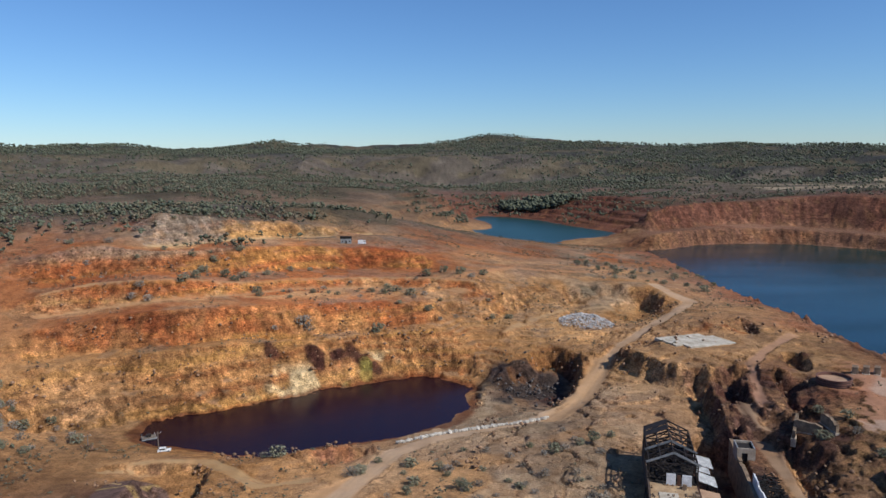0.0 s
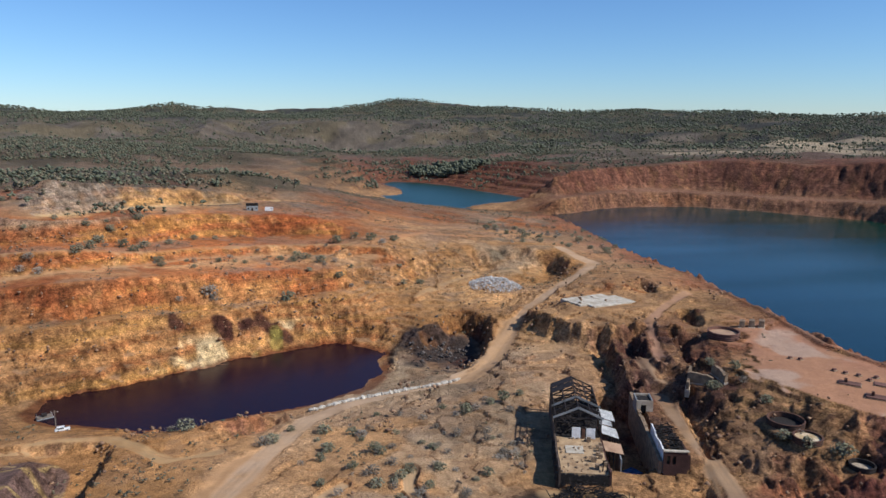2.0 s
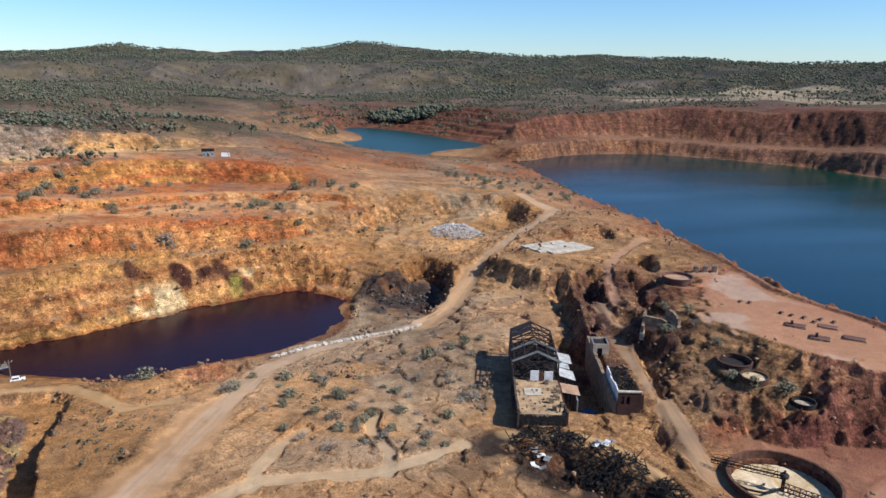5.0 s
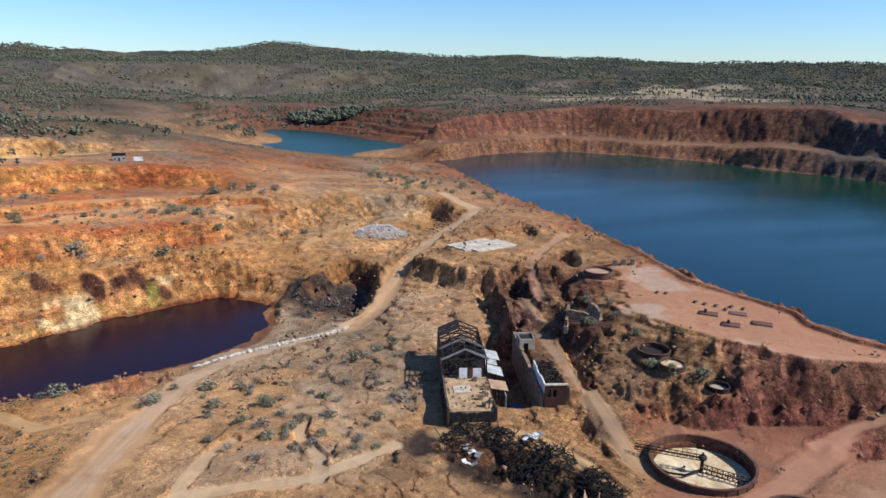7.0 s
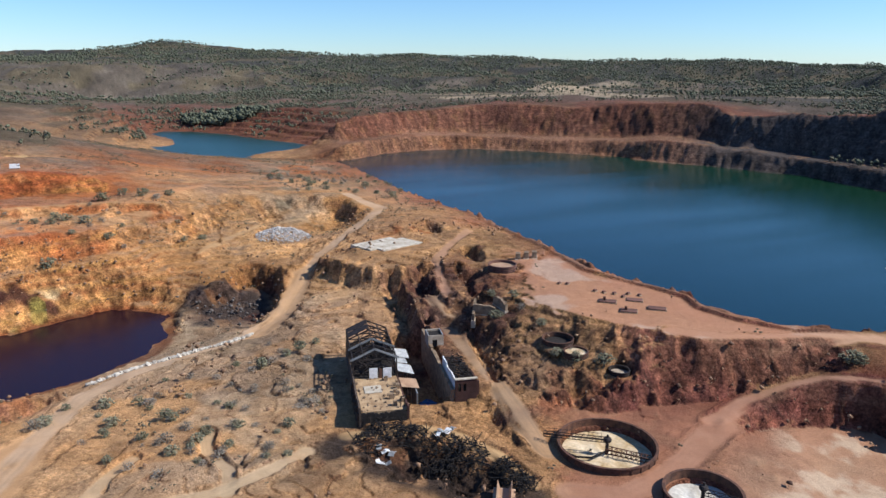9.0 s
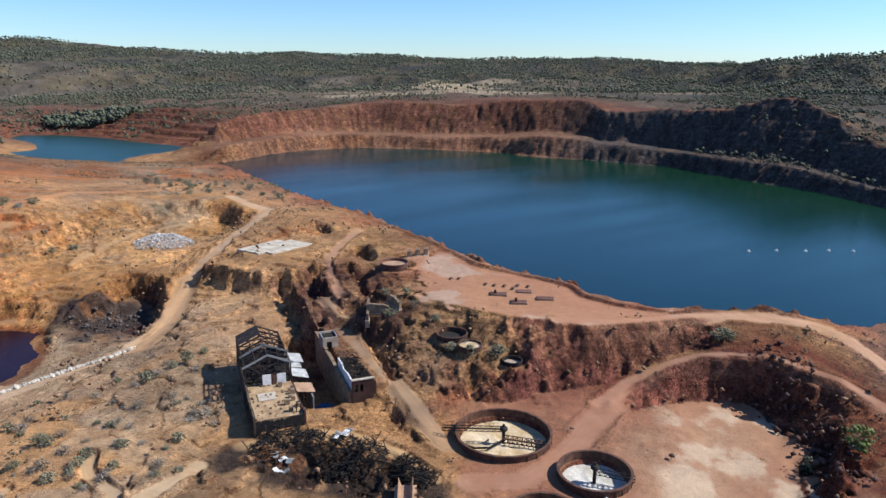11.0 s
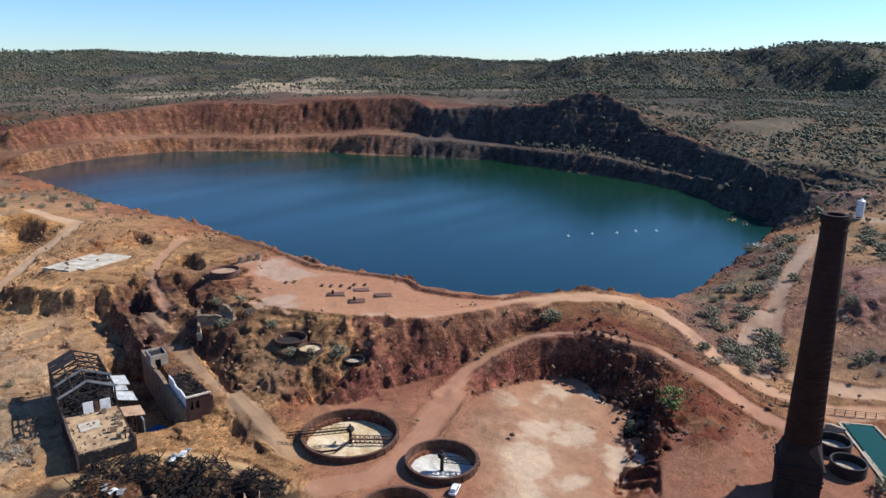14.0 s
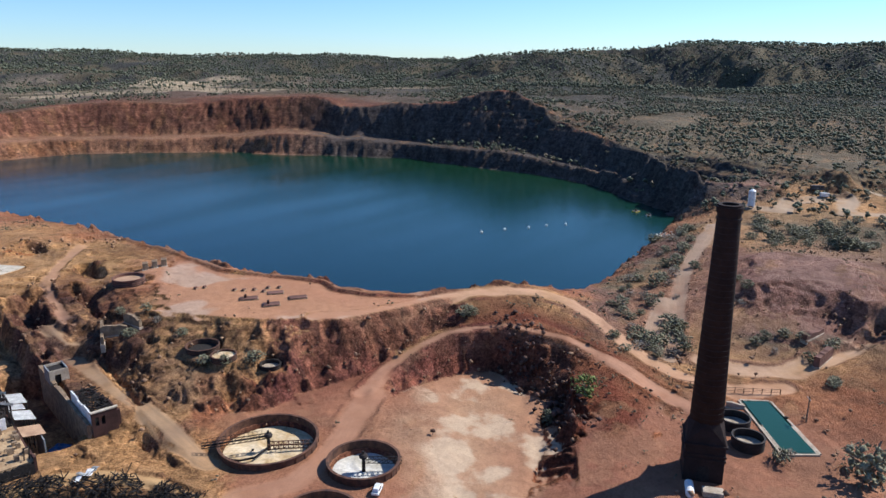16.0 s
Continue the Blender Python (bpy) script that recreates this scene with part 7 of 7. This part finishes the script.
def ruined_wing():
    t = new("ruined_wing")
    t.matrix_basis = pose(88.8, 182.5, 0.0, 0, 0, -12.8)
    tagged(t, "roofless long brick wing filled with broken timbers beside a dark alley", "ruin")
    g = np.random.default_rng(9)
    W, L, B, H = 7.0, 20.0, 0.0, 8.8
    # front wall with three openings
    for xa, xb, za, zb in ((0, 0.9, -8.5, H), (0.9, 1.9, -8.5, 4.8), (0.9, 1.9, 7.4, H), (1.9, 2.6, -1, H), (2.6, 3.6, -1, 4.8), (2.6, 3.6, 7.4, H), (3.6, W, -1, H)):
        bm = bmesh.new()
        box(bm, xa, xb, 0, 0.6, za, zb)
        part("front_wall", bm, WING_BRICK, t)
    bm = bmesh.new()
    box(bm, -0.2, W + 0.2, -0.25, 0.75, H + 0.003, H + 0.45, 0.05)
    part("cornice", bm, PALE_CONCRETE, t, "pale cement cornice along the wall top")
    part("side_wall", broken_wall((0.22, 0.61), (0.22, L), 0.46, -8.5, H, 0.9, g), WHITE_SHEET, t, "whitewashed side wall")
    part("side_wall", broken_wall((W - 0.25, 0.61), (W - 0.25, L), 0.5, -1, H - 0.2, 2.5, g), WING_BRICK, t)
    bm = bmesh.new()
    box(bm, 0.46, W - 0.51, L - 0.6, L, -1, H - 1.5)
    part("back_wall", bm, WING_BRICK, t)
    bm = bmesh.new()
    box(bm, 0.46, W - 0.51, 0.61, L - 0.61, 4.4, 4.8)
    part("floor", bm, CHAR, t)
    for k in range(14):
        bm = bmesh.new()
        yy = 1.2 + k * 1.33
        beam(bm, (0.3, yy, H - 0.2), (W - 0.3, yy + g.uniform(-0.8, 0.8), H - g.uniform(0.1, 1.6)), 0.24)
        part("joist", bm, CHAR, t)
    bm = bmesh.new()
    for k in range(150):
        a = Vector((g.uniform(0.8, W - 0.8), g.uniform(1, L - 1), H - g.uniform(-0.6, 2.2)))
        b = a + Vector((g.uniform(-3, 3), g.uniform(-3, 3), g.uniform(-1.0, 1.6)))
        b.x, b.y = min(max(b.x, 0.7), W - 0.7), min(max(b.y, 0.9), L - 0.9)
        beam(bm, a, b, g.uniform(0.1, 0.25))
    tagged(part("timber_tangle", bm, CHAR, t), kind="stuff")
    for k in range(4):
        bm = bmesh.new()
        box(bm, W + 0.02, W + 1.0, 1 + 2.1 * k, 2 + 2.1 * k, 0.5, 7.4 - k)
        part("buttress", bm, WING_BRICK, t)
    # alley wall that runs on behind
    wall = new("retaining_wall")
    wall.matrix_basis = pose(87.6, 183.0, 0.0, 0, 0, -12.8)
    tagged(wall, "long weathered masonry retaining wall along the dark alley", "wall")
    bm = broken_wall((0.5, 0.3), (0.5, 53), 1.05, -8.5, 5.85, 0.5, g, 30)
    part("wall_body", bm, MASONRY, wall)
    for k in range(11):
        if k in (3, 7, 8):
            continue
        bm = bmesh.new()
        box(bm, -0.1, 1.15, 24 + 2.6 * k, 24 + 2.6 * k + 2.5, 5.75, 6.0, 0.04)
        part("coping", bm, MASONRY, wall)
    hut = new("concrete_hut")
    hut.matrix_basis = pose(95.5, 219.0, 5.0, 0, 0, -12.8)
    tagged(hut, "small roofless grey concrete hut with a dark doorway", "hut")
    for name, b in (("front_wall", (0, 1.5, 0, 0.4, -0.5, 4.2)), ("front_wall", (3.3, 5.6, 0, 0.4, -0.5, 4.2)), ("lintel", (1.5, 3.3, 0, 0.4, 2.6, 4.2)), ("side_wall", (0, 0.4, 0.4, 7, -0.5, 4.2)),
                    ("side_wall", (5.2, 5.6, 0.4, 7, -0.5, 4.2)), ("back_wall", (0.4, 5.2, 6.6, 7, -0.5, 4.2))):
        bm = bmesh.new()
        box(bm, *b)
        part(name, bm, GREY_SHEET if name == "side_wall" else CONCRETE, hut)
    # black slab below the wall tops, coloured as the dark inside
    bm = bmesh.new()
    box(bm, 0.42, 5.18, 0.42, 6.58, 3.3, 3.5)
    part("dark_inside", bm, CHAR, hut)
    # black panel filling the door opening, in place of the shade within
    bm = bmesh.new()
    box(bm, 1.55, 3.25, 0.45, 0.5, -0.4, 2.6)
    part("doorway", bm, CHAR, hut)


ruined_wing()

tarp = thing("blue_tarpaulin", 87, 200, -7.3, 25, "crumpled blue tarpaulin on the alley floor", "tarpaulin")
bm = bmesh.new()
bmesh.ops.create_grid(bm, x_segments=10, y_segments=8, size=2.4)
for v in bm.verts:
    v.co.z = 0.45 + 0.35 * noise.noise(v.co * 0.9)
bmesh.ops.solidify(bm, geom=bm.faces[:], thickness=0.06)
part("sheet", bm, BLUE_SHEET, tarp)


def ruin_block(x, y, turn, w, d, h, mat, label):
    """Stump of a ruined wall with a broken top."""
    t = thing("masonry_ruin", x, y, height(x, y), turn, label, "ruin", "stumps of ruined walls")
    g = np.random.default_rng(int(x * 7 + y))
    bm = broken_wall((-w / 2, 0), (w / 2, 0), d, -2.5, h, h * 0.45, g, max(6, int(w)))
    part("wall_body", bm, mat, t)
    bm = bmesh.new()
    box(bm, -w / 2 - 0.25, w / 2 + 0.25, -d / 2 - 0.25, d / 2 + 0.25, -2.5, 0.3)
    part("footing", bm, CONCRETE, t)


ruin_block(121.2, 224.8, -39, 8.6, 1.0, 4.0, MASONRY, "broken stump of a weathered wall on the worked ground")
ruin_block(119.1, 228.9, -120, 15.2, 1.0, 4.0, MASONRY, "broken stump of a weathered wall on the worked ground")
ruin_block(128.1, 224.4, -89, 9.3, 1.0, 4.0, MASONRY, "broken stump of a weathered wall on the worked ground")
ruin_block(216.2, 40.3, -62, 5.6, 0.8, 2.0, CONCRETE, "broken stump of a weathered wall on the worked ground")
ruin_block(267.2, 22.9, -10, 14.3, 2.0, 4.0, OLD_BRICK, "broken stump of a weathered wall on the worked ground")
ruin_block(279.3, 28.5, -16, 13.7, 2.0, 3.0, OLD_BRICK, "broken stump of a weathered wall on the worked ground")


# ---------------------------------------------------------------- pad plinths, slabs, barrier, rubble
def plinth(x, y, turn, w, d, h, studs, label):
    t = thing("machine_plinth", x, y, height(x, y), turn, label, "plinth", "concrete machine plinths on the pad")
    bm = bmesh.new()
    box(bm, -w / 2, w / 2, -d / 2, d / 2, -0.6, h, 0.08)
    part("slab", bm, OLD_BRICK, t)
    bm = bmesh.new()
    box(bm, -w / 2 - 0.3, w / 2 + 0.3, -d / 2 - 0.3, d / 2 + 0.3, -0.6, h * 0.35)
    part("footing", bm, MASONRY, t)
    for k in range(studs):
        bm = bmesh.new()
        box(bm, -w / 4 + k * 1.6, -w / 4 + k * 1.6 + 0.9, -0.5, 0.5, h - 0.05, h + 1.3)
        part("stub", bm, RUST, t)


for spot in ((163.0, 204.0, -40, 6.5, 3.4, 0.6, 1), (163.6, 192.3, -40, 6, 3.8, 0.6, 1), (173.8, 201.5, -40, 6, 3.4, 0.5, 0), (174.7, 190.0, -40, 6.5, 3.4, 0.6, 0)):
    plinth(*spot, "low weathered concrete machine plinth on the bare pad")
for sx, sy in ((166.4, 216.4), (171.4, 210.7), (162.7, 230.0), (168.5, 213.5), (176, 208), (179, 205), (160, 232), (172, 206)):
    plinth(sx, sy, 15, 1.3, 1.0, 0.9, 0, "small concrete stub on the bare pad")


def standing_blocks():
    for k in range(3):
        t = thing("standing_block", 166.0 + 3.6 * k, 275.5 - 1.5 * k, height(166.0 + 3.6 * k, 275.5 - 1.5 * k), -32, "upright weathered concrete foundation block on the bank", "block", "row of upright foundation blocks")
        bm = bmesh.new()
        box(bm, -1.1, 1.1, -2.6, 2.6, -1.2, 3.0, 0.12)
        for v in bm.verts:
            if v.co.z > 2:
                v.co.y *= 0.7
        part("block", bm, MASONRY, t)
        bm = bmesh.new()
        box(bm, -1.3, 1.3, -2.9, 2.9, -1.2, 0.35, 0.05)
        part("footing", bm, CONCRETE, t)


standing_blocks()


def slab_ground():
    t = thing("concrete_slab", 0, 0, 0, 0, "large pale broken concrete floor slab on the ridge", "slab")
    a, b, d = Vector((111, 317.5)), Vector((139, 326)), Vector((103, 336))
    u, v = b - a, d - a
    g = np.random.default_rng(8)
    level = 15.0
    for i in range(7):
        for j in range(4):
            p = a + u * (i / 7) + v * (j / 4)
            q = [p, p + u / 7.15, p + u / 7.15 + v / 4.15, p + v / 4.15]
            if (i, j) in ((6, 3), (0, 0)):
                continue
            c = sum(q, Vector((0, 0))) / 4
            top = level + g.uniform(-0.05, 0.05)
            bm = bmesh.new()
            lo = [bm.verts.new((w.x, w.y, top - 3.0)) for w in q]
            hi = [bm.verts.new((w.x, w.y, top + g.uniform(-0.05, 0.05))) for w in q]
            bm.faces.new(lo[::-1])
            bm.faces.new(hi)
            for k in range(4):
                bm.faces.new((lo[k - 1], lo[k], hi[k], hi[k - 1]))
            part("panel", bm, PALE_CONCRETE, t)


slab_ground()


def barrier():
    t = thing("stone_barrier", 0, 0, 0, 0, "row of pale quarry stones along the road edge", "barrier")
    g = np.random.default_rng(10)
    stones = []
    for k in range(5):
        bm = bmesh.new()
        bmesh.ops.create_icosphere(bm, subdivisions=1, radius=0.95)
        for v in bm.verts:
            v.co *= g.uniform(0.75, 1.2)
            v.co.z *= 0.8
        me = bpy.data.meshes.new("stone")
        bm.to_mesh(me)
        bm.free()
        me.materials.append(STONE)
        stones.append(me)
    pts = [Vector((-18, 265)), Vector((3, 274)), Vector((20, 278)), Vector((41, 282)), Vector((44, 284))]
    for a, b in zip(pts, pts[1:]):
        n = max(2, int((b - a).length / 1.05))
        for k in range(n):
            p = a.lerp(b, k / n) + Vector((g.uniform(-0.4, 0.4), g.uniform(-0.4, 0.4)))
            ob = new("stone", stones[k % 5])
            ob.parent = t
            ob.matrix_basis = pose(p.x, p.y, height(p.x, p.y) + 0.45, g.uniform(0, 40), 0, g.uniform(0, 360)) @ Matrix.Diagonal((g.uniform(0.8, 1.3),) * 3 + (1,))


barrier()

g = np.random.default_rng(20)
n = 1500
a, r = g.uniform(0, 2 * math.pi, n), np.sqrt(g.uniform(0, 1, n))
hx, hy = 86 + 16.5 * r * np.cos(a), 417 + 13 * r * np.sin(a)
v, f = clumps(g, hx, hy, g.uniform(0.5, 1.5, n), 1, 0.2, 0.8)
v[:, 2] -= 0.4
lift = 4.6 * np.clip(1 - ((v[:, 0] - 86) / 17.5) ** 2 - ((v[:, 1] - 417) / 14) ** 2, 0, 1)
v[:, 2] += lift
tagged(new("rubble_heap", raw_mesh("rubble_heap", v, f, GREY_STONE)), "flat heap of broken grey rubble on the bowl floor", "rubble", kind="stuff")

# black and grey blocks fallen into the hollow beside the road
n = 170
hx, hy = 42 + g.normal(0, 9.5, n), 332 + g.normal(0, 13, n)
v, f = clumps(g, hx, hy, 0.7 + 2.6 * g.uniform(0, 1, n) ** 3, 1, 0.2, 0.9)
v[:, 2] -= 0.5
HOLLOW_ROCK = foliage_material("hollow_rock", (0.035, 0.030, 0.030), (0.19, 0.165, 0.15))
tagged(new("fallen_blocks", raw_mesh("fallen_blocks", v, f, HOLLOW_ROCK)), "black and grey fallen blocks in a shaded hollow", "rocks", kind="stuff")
# dark boulders on the steep side of the small bowl
n = 520
k = g.uniform(0, 1, n)
hx, hy = 209 - 34 * k ** 1.3 + g.normal(0, 3.5, n), 120 - 48 * k + g.normal(0, 4, n)
v, f = clumps(g, hx, hy, 0.5 + 2.6 * g.uniform(0, 1, n) ** 3, 1, 0.2, 0.9)
v[:, 2] -= 0.4
BOWL_ROCK = foliage_material("bowl_rock", (0.040, 0.024, 0.020), (0.150, 0.085, 0.065))
tagged(new("bowl_boulders", raw_mesh("bowl_boulders", v, f, BOWL_ROCK)), "dark red-brown boulders on the steep side of the bowl", "rocks", kind="stuff")

# charred timbers and scrap below the hall
bm = bmesh.new()
PILES = ((57, 172, 5.5, 2.2), (64, 176, 5.5, 2.6), (69, 170, 4.5, 1.6), (74, 160, 6.5, 3.0), (79, 155, 6.0, 2.4), (70, 155, 5.0, 1.2), (85, 144, 4.5, 1.6), (86, 137, 4.0, 1.2))
for k in range(1500):
    cx, cy, rad, top = PILES[g.integers(0, len(PILES))]
    a, r = g.uniform(0, 2 * math.pi), rad * math.sqrt(g.uniform(0, 1))
    x, y = cx + r * math.cos(a), cy + r * math.sin(a)
    zz = height(x, y) + top * g.uniform(0, 1) * (1 - (r / rad) ** 2)
    d = Vector((g.normal(), g.normal(), g.normal() * 0.5)).normalized() * (g.uniform(0.8, 2.4) if k % 5 else g.uniform(3.0, 6.0))
    beam(bm, Vector((x, y, zz)) - d / 2, Vector((x, y, zz)) + d / 2, g.uniform(0.07, 0.22))
ob = mesh_object("burnt_timbers", bm, CHAR)
tagged(ob, "tangle of charred timbers and twisted scrap on a black bank", "debris", kind="stuff")
for k in range(9):
    x, y = (58.5 + 1.5 * (k % 3) - k // 3, 169 - 1.3 * k) if k < 5 else (75 + 1.7 * (k - 5), 166 - 0.5 * (k % 2))
    t = thing("scrap_sheet", x, y, height(x, y) + 0.7, g.uniform(0, 180), "bent pale sheet of scrap iron among charred timbers", "scrap", "scrap iron sheets")
    bm = bmesh.new()
    bmesh.ops.create_grid(bm, x_segments=6, y_segments=3, size=1.0, matrix=Matrix.Diagonal((g.uniform(1, 2.0), g.uniform(0.5, 1.1), 1, 1)))
    for w in bm.verts:
        w.co.z = 0.3 * math.sin(w.co.x * 2 + k)
    bmesh.ops.solidify(bm, geom=bm.faces[:], thickness=0.05)
    part("sheet", bm, WHITE_SHEET if k % 2 else GREY_SHEET, t)


# ---------------------------------------------------------------- vehicles, sheds, silo, floats
def vehicle(x, y, turn, length, high, paint, label, kind="car"):
    t = thing("parked_" + kind, x, y, height(x, y), turn, label, kind, "parked vehicles")
    w = 1.9 if kind == "car" else 2.6
    bm = bmesh.new()
    box(bm, -length / 2, length / 2, -w / 2, w / 2, 0.4, 0.4 + high * 0.42, 0.12)
    part("body", bm, paint, t)
    bm = bmesh.new()
    xa, xb = (-length * 0.42, length * 0.2) if kind == "car" else (length * 0.22, length * 0.48)
    box(bm, xa, xb, -w / 2 + 0.1, w / 2 - 0.1, 0.4 + high * 0.42, 0.4 + high, 0.15)
    for v in bm.verts:
        if v.co.z > 0.4 + high * 0.7:
            v.co.x = (v.co.x - (xa + xb) / 2) * 0.82 + (xa + xb) / 2
            v.co.y *= 0.9
    cab = part("cabin", bm, paint, t)
    for sy in (-1, 1):
        bm = bmesh.new()
        box(bm, xa + 0.45, xb - 0.45, sy * (w / 2 - 0.1) - 0.03, sy * (w / 2 - 0.1) + 0.03, 0.4 + high * 0.5, 0.4 + high * 0.85)
        part("side_window", bm, WINDOW, cab)
    bm = bmesh.new()
    box(bm, xb - 0.35, xb + 0.02, -w / 2 + 0.25, w / 2 - 0.25, 0.4 + high * 0.5, 0.4 + high * 0.85)
    part("windscreen", bm, WINDOW, cab)
    if kind == "truck":
        bm = bmesh.new()
        box(bm, -length * 0.48, length * 0.18, -w / 2, w / 2, 0.4 + high * 0.43, 0.4 + high * 1.05, 0.08)
        part("load_bed", bm, paint, t)
    for sx in (-0.31, 0.31):
        for sy in (-1, 1):
            bm = bmesh.new()
            rod(bm, (sx * length, sy * (w / 2 - 0.22), 0.38), (sx * length, sy * (w / 2 + 0.02), 0.38), 0.38, 0.38, 16)
            wheel = part("wheel", bm, TYRE, t)
            bm = bmesh.new()
            rod(bm, (sx * length, sy * (w / 2 + 0.0), 0.38), (sx * length, sy * (w / 2 + 0.04), 0.38), 0.2, 0.18, 12)
            part("rim", bm, GREY_SHEET, wheel)


vehicle(117.7, 102.8, 25, 4.8, 1.5, WHITE_PAINT, "white station wagon parked beside a thickener tank")
vehicle(-109, 261, 20, 5.0, 1.5, WHITE_PAINT, "white utility car parked by the red pool")
vehicle(541, 66, -60, 9.0, 2.8, DARK_PAINT, "dark lorry parked on the quarry floor", "truck")
vehicle(534, 60, -60, 6.0, 2.4, WHITE_PAINT, "white lorry parked on the quarry floor", "truck")
vehicle(-61, 523, 5, 6.0, 2.6, WHITE_PAINT, "white lorry parked on the upper bench", "truck")


def shed(x, y, turn, w, d, h, wall, roof, label):
    t = thing("shed", x, y, height(x, y), turn, label, "shed", "small sheds")
    bm = bmesh.new()
    box(bm, -w / 2, w / 2, -d / 2, d / 2, -0.8, h, 0.03)
    part("walls", bm, wall, t)
    for s in (-1, 1):
        bm = bmesh.new()
        beam(bm, (-w / 2 - 0.3, s * d / 4, h + 0.45), (w / 2 + 0.3, s * d / 4, h + 0.45), 0.12, d / 2 + 0.5)
        bm.transform(Matrix.Translation((0, s * d / 4, h + 0.45)) @ pose(0, 0, 0, -s * 16, 0, 0) @ Matrix.Translation((0, -s * d / 4, -h - 0.45)))
        part("roof", bm, roof, t)
    bm = bmesh.new()
    box(bm, -0.6, 0.6, -d / 2 - 0.06, -d / 2 - 0.005, 0, 2.1)
    part("door", bm, DARK_STEEL, t)
    for sx in (-w / 3, w / 3):
        bm = bmesh.new()
        box(bm, sx - 0.5, sx + 0.5, -d / 2 - 0.05, -d / 2 - 0.005, 1.1, 2.0)
        part("window", bm, WINDOW, t)


shed(-73, 523.5, 8, 8.0, 5.0, 3.2, GREY_SHEET, DARK_STEEL, "dark iron shed standing on the upper bench")
shed(77.6, 131.5, 58, 8.5, 5.5, 1.6, TAN_SHEET, TAN_SHEET, "low shed with a flat tan iron roof")


def silo():
    t = thing("silo", 478, 94.6, height(478, 94.6), 0, "slim white cylindrical silo at the quarry edge", "silo")
    bm = bmesh.new()
    lathe(bm, [(2.2, 1.6), (2.2, 11.2), (0.4, 12.4), (0.02, 12.4)], 24, False)
    part("shell", bm, WHITE_PAINT, t)
    for k in range(4):
        a = math.radians(45 + 90 * k)
        bm = bmesh.new()
        beam(bm, (1.7 * math.cos(a), 1.7 * math.sin(a), -0.5), (1.7 * math.cos(a), 1.7 * math.sin(a), 1.8), 0.3)
        part("leg", bm, GREY_SHEET, t)
    bm = bmesh.new()
    lathe(bm, [(0.3, 0.4), (2.2, 1.6), (2.1, 1.7), (0.25, 0.5)], 20)
    part("hopper", bm, GREY_SHEET, t)


silo()
for bx, by in ((366.3, 228.5), (381.5, 220.6), (394.7, 210.6), (407.4, 204.1), (417.9, 195.4)):
    t = thing("buoy", bx, by, 0.0, 0, "white marker buoy floating on the lake", "buoy", "line of buoys")
    bm = bmesh.new()
    lathe(bm, [(0.02, -0.4), (0.8, -0.35), (1.0, 0.1), (0.8, 0.5), (0.25, 0.6), (0.02, 0.6)], 14, False)
    part("float", bm, WHITE_PAINT, t)
    bm = bmesh.new()
    rod(bm, (0, 0, 0.5), (0, 0, 1.5), 0.14, 0.1, 8)
    part("mast", bm, WHITE_PAINT, t)


def pontoon(x, y, level, turn, deck, label):
    t = thing("pump_pontoon", x, y, level, turn, label, "pontoon", "pump pontoons")
    for sy in (-1.3, 1.3):
        bm = bmesh.new()
        rod(bm, (-3, sy, 0.1), (3, sy, 0.1), 0.5, 0.5, 12)
        part("float", bm, deck, t)
    bm = bmesh.new()
    box(bm, -2.8, 2.8, -1.8, 1.8, 0.5, 0.7)
    part("deck", bm, TIMBER, t)
    bm = bmesh.new()
    box(bm, -1.0, 0.8, -0.7, 0.7, 0.7, 1.9, 0.08)
    part("pump", bm, DARK_STEEL, t)
    bm = bmesh.new()
    for sx in (-2.6, 2.6):
        beam(bm, (sx, -1.7, 0.7), (sx, -1.7, 1.8), 0.08)
        beam(bm, (sx, 1.7, 0.7), (sx, 1.7, 1.8), 0.08)
    part("handrail", bm, GREY_SHEET, t)


pontoon(-123, 280, -12.0, 30, GREY_SHEET, "small grey pump pontoon at the edge of the red pool")
pontoon(484, 172, 0.0, -10, YELLOW, "yellow pump pontoon moored at the lake shore")
pontoon(476, 160, 0.0, 20, WHITE_PAINT, "white pump pontoon moored at the lake shore")

# pale boulders at the lake's edge
g = np.random.default_rng(31)
n = 120
hx, hy = 408 + g.normal(0, 4.5, n), 131 + g.normal(0, 6, n)
v, f = clumps(g, hx, hy, g.uniform(0.8, 2.2, n), 1, 0.2, 0.8)
v[:, 2] -= 0.3
PALE_ROCK = foliage_material("pale_boulder", (0.38, 0.34, 0.27), (0.66, 0.62, 0.54))
tagged(new("pale_boulders", raw_mesh("pale_boulders", v, f, PALE_ROCK)), "pale bleached boulders at the edge of the lake", "rocks", kind="stuff")

# two trees that stand out
for x, y, s, leaf, lab in ((197, 3, 12.0, BUSH_LEAF, "large dark green tree with a dense crown near the basin"), (189, 79, 7.5, FRESH_LEAF, "bright green young tree in the hollow below the road"), (183, 88, 5.0, BUSH_LEAF, "dull green shrub in the hollow below the road")):
    tree = bush(s, int(x), leaf, lab)
    tree.matrix_basis = pose(x, y, height(x, y) - 0.2)
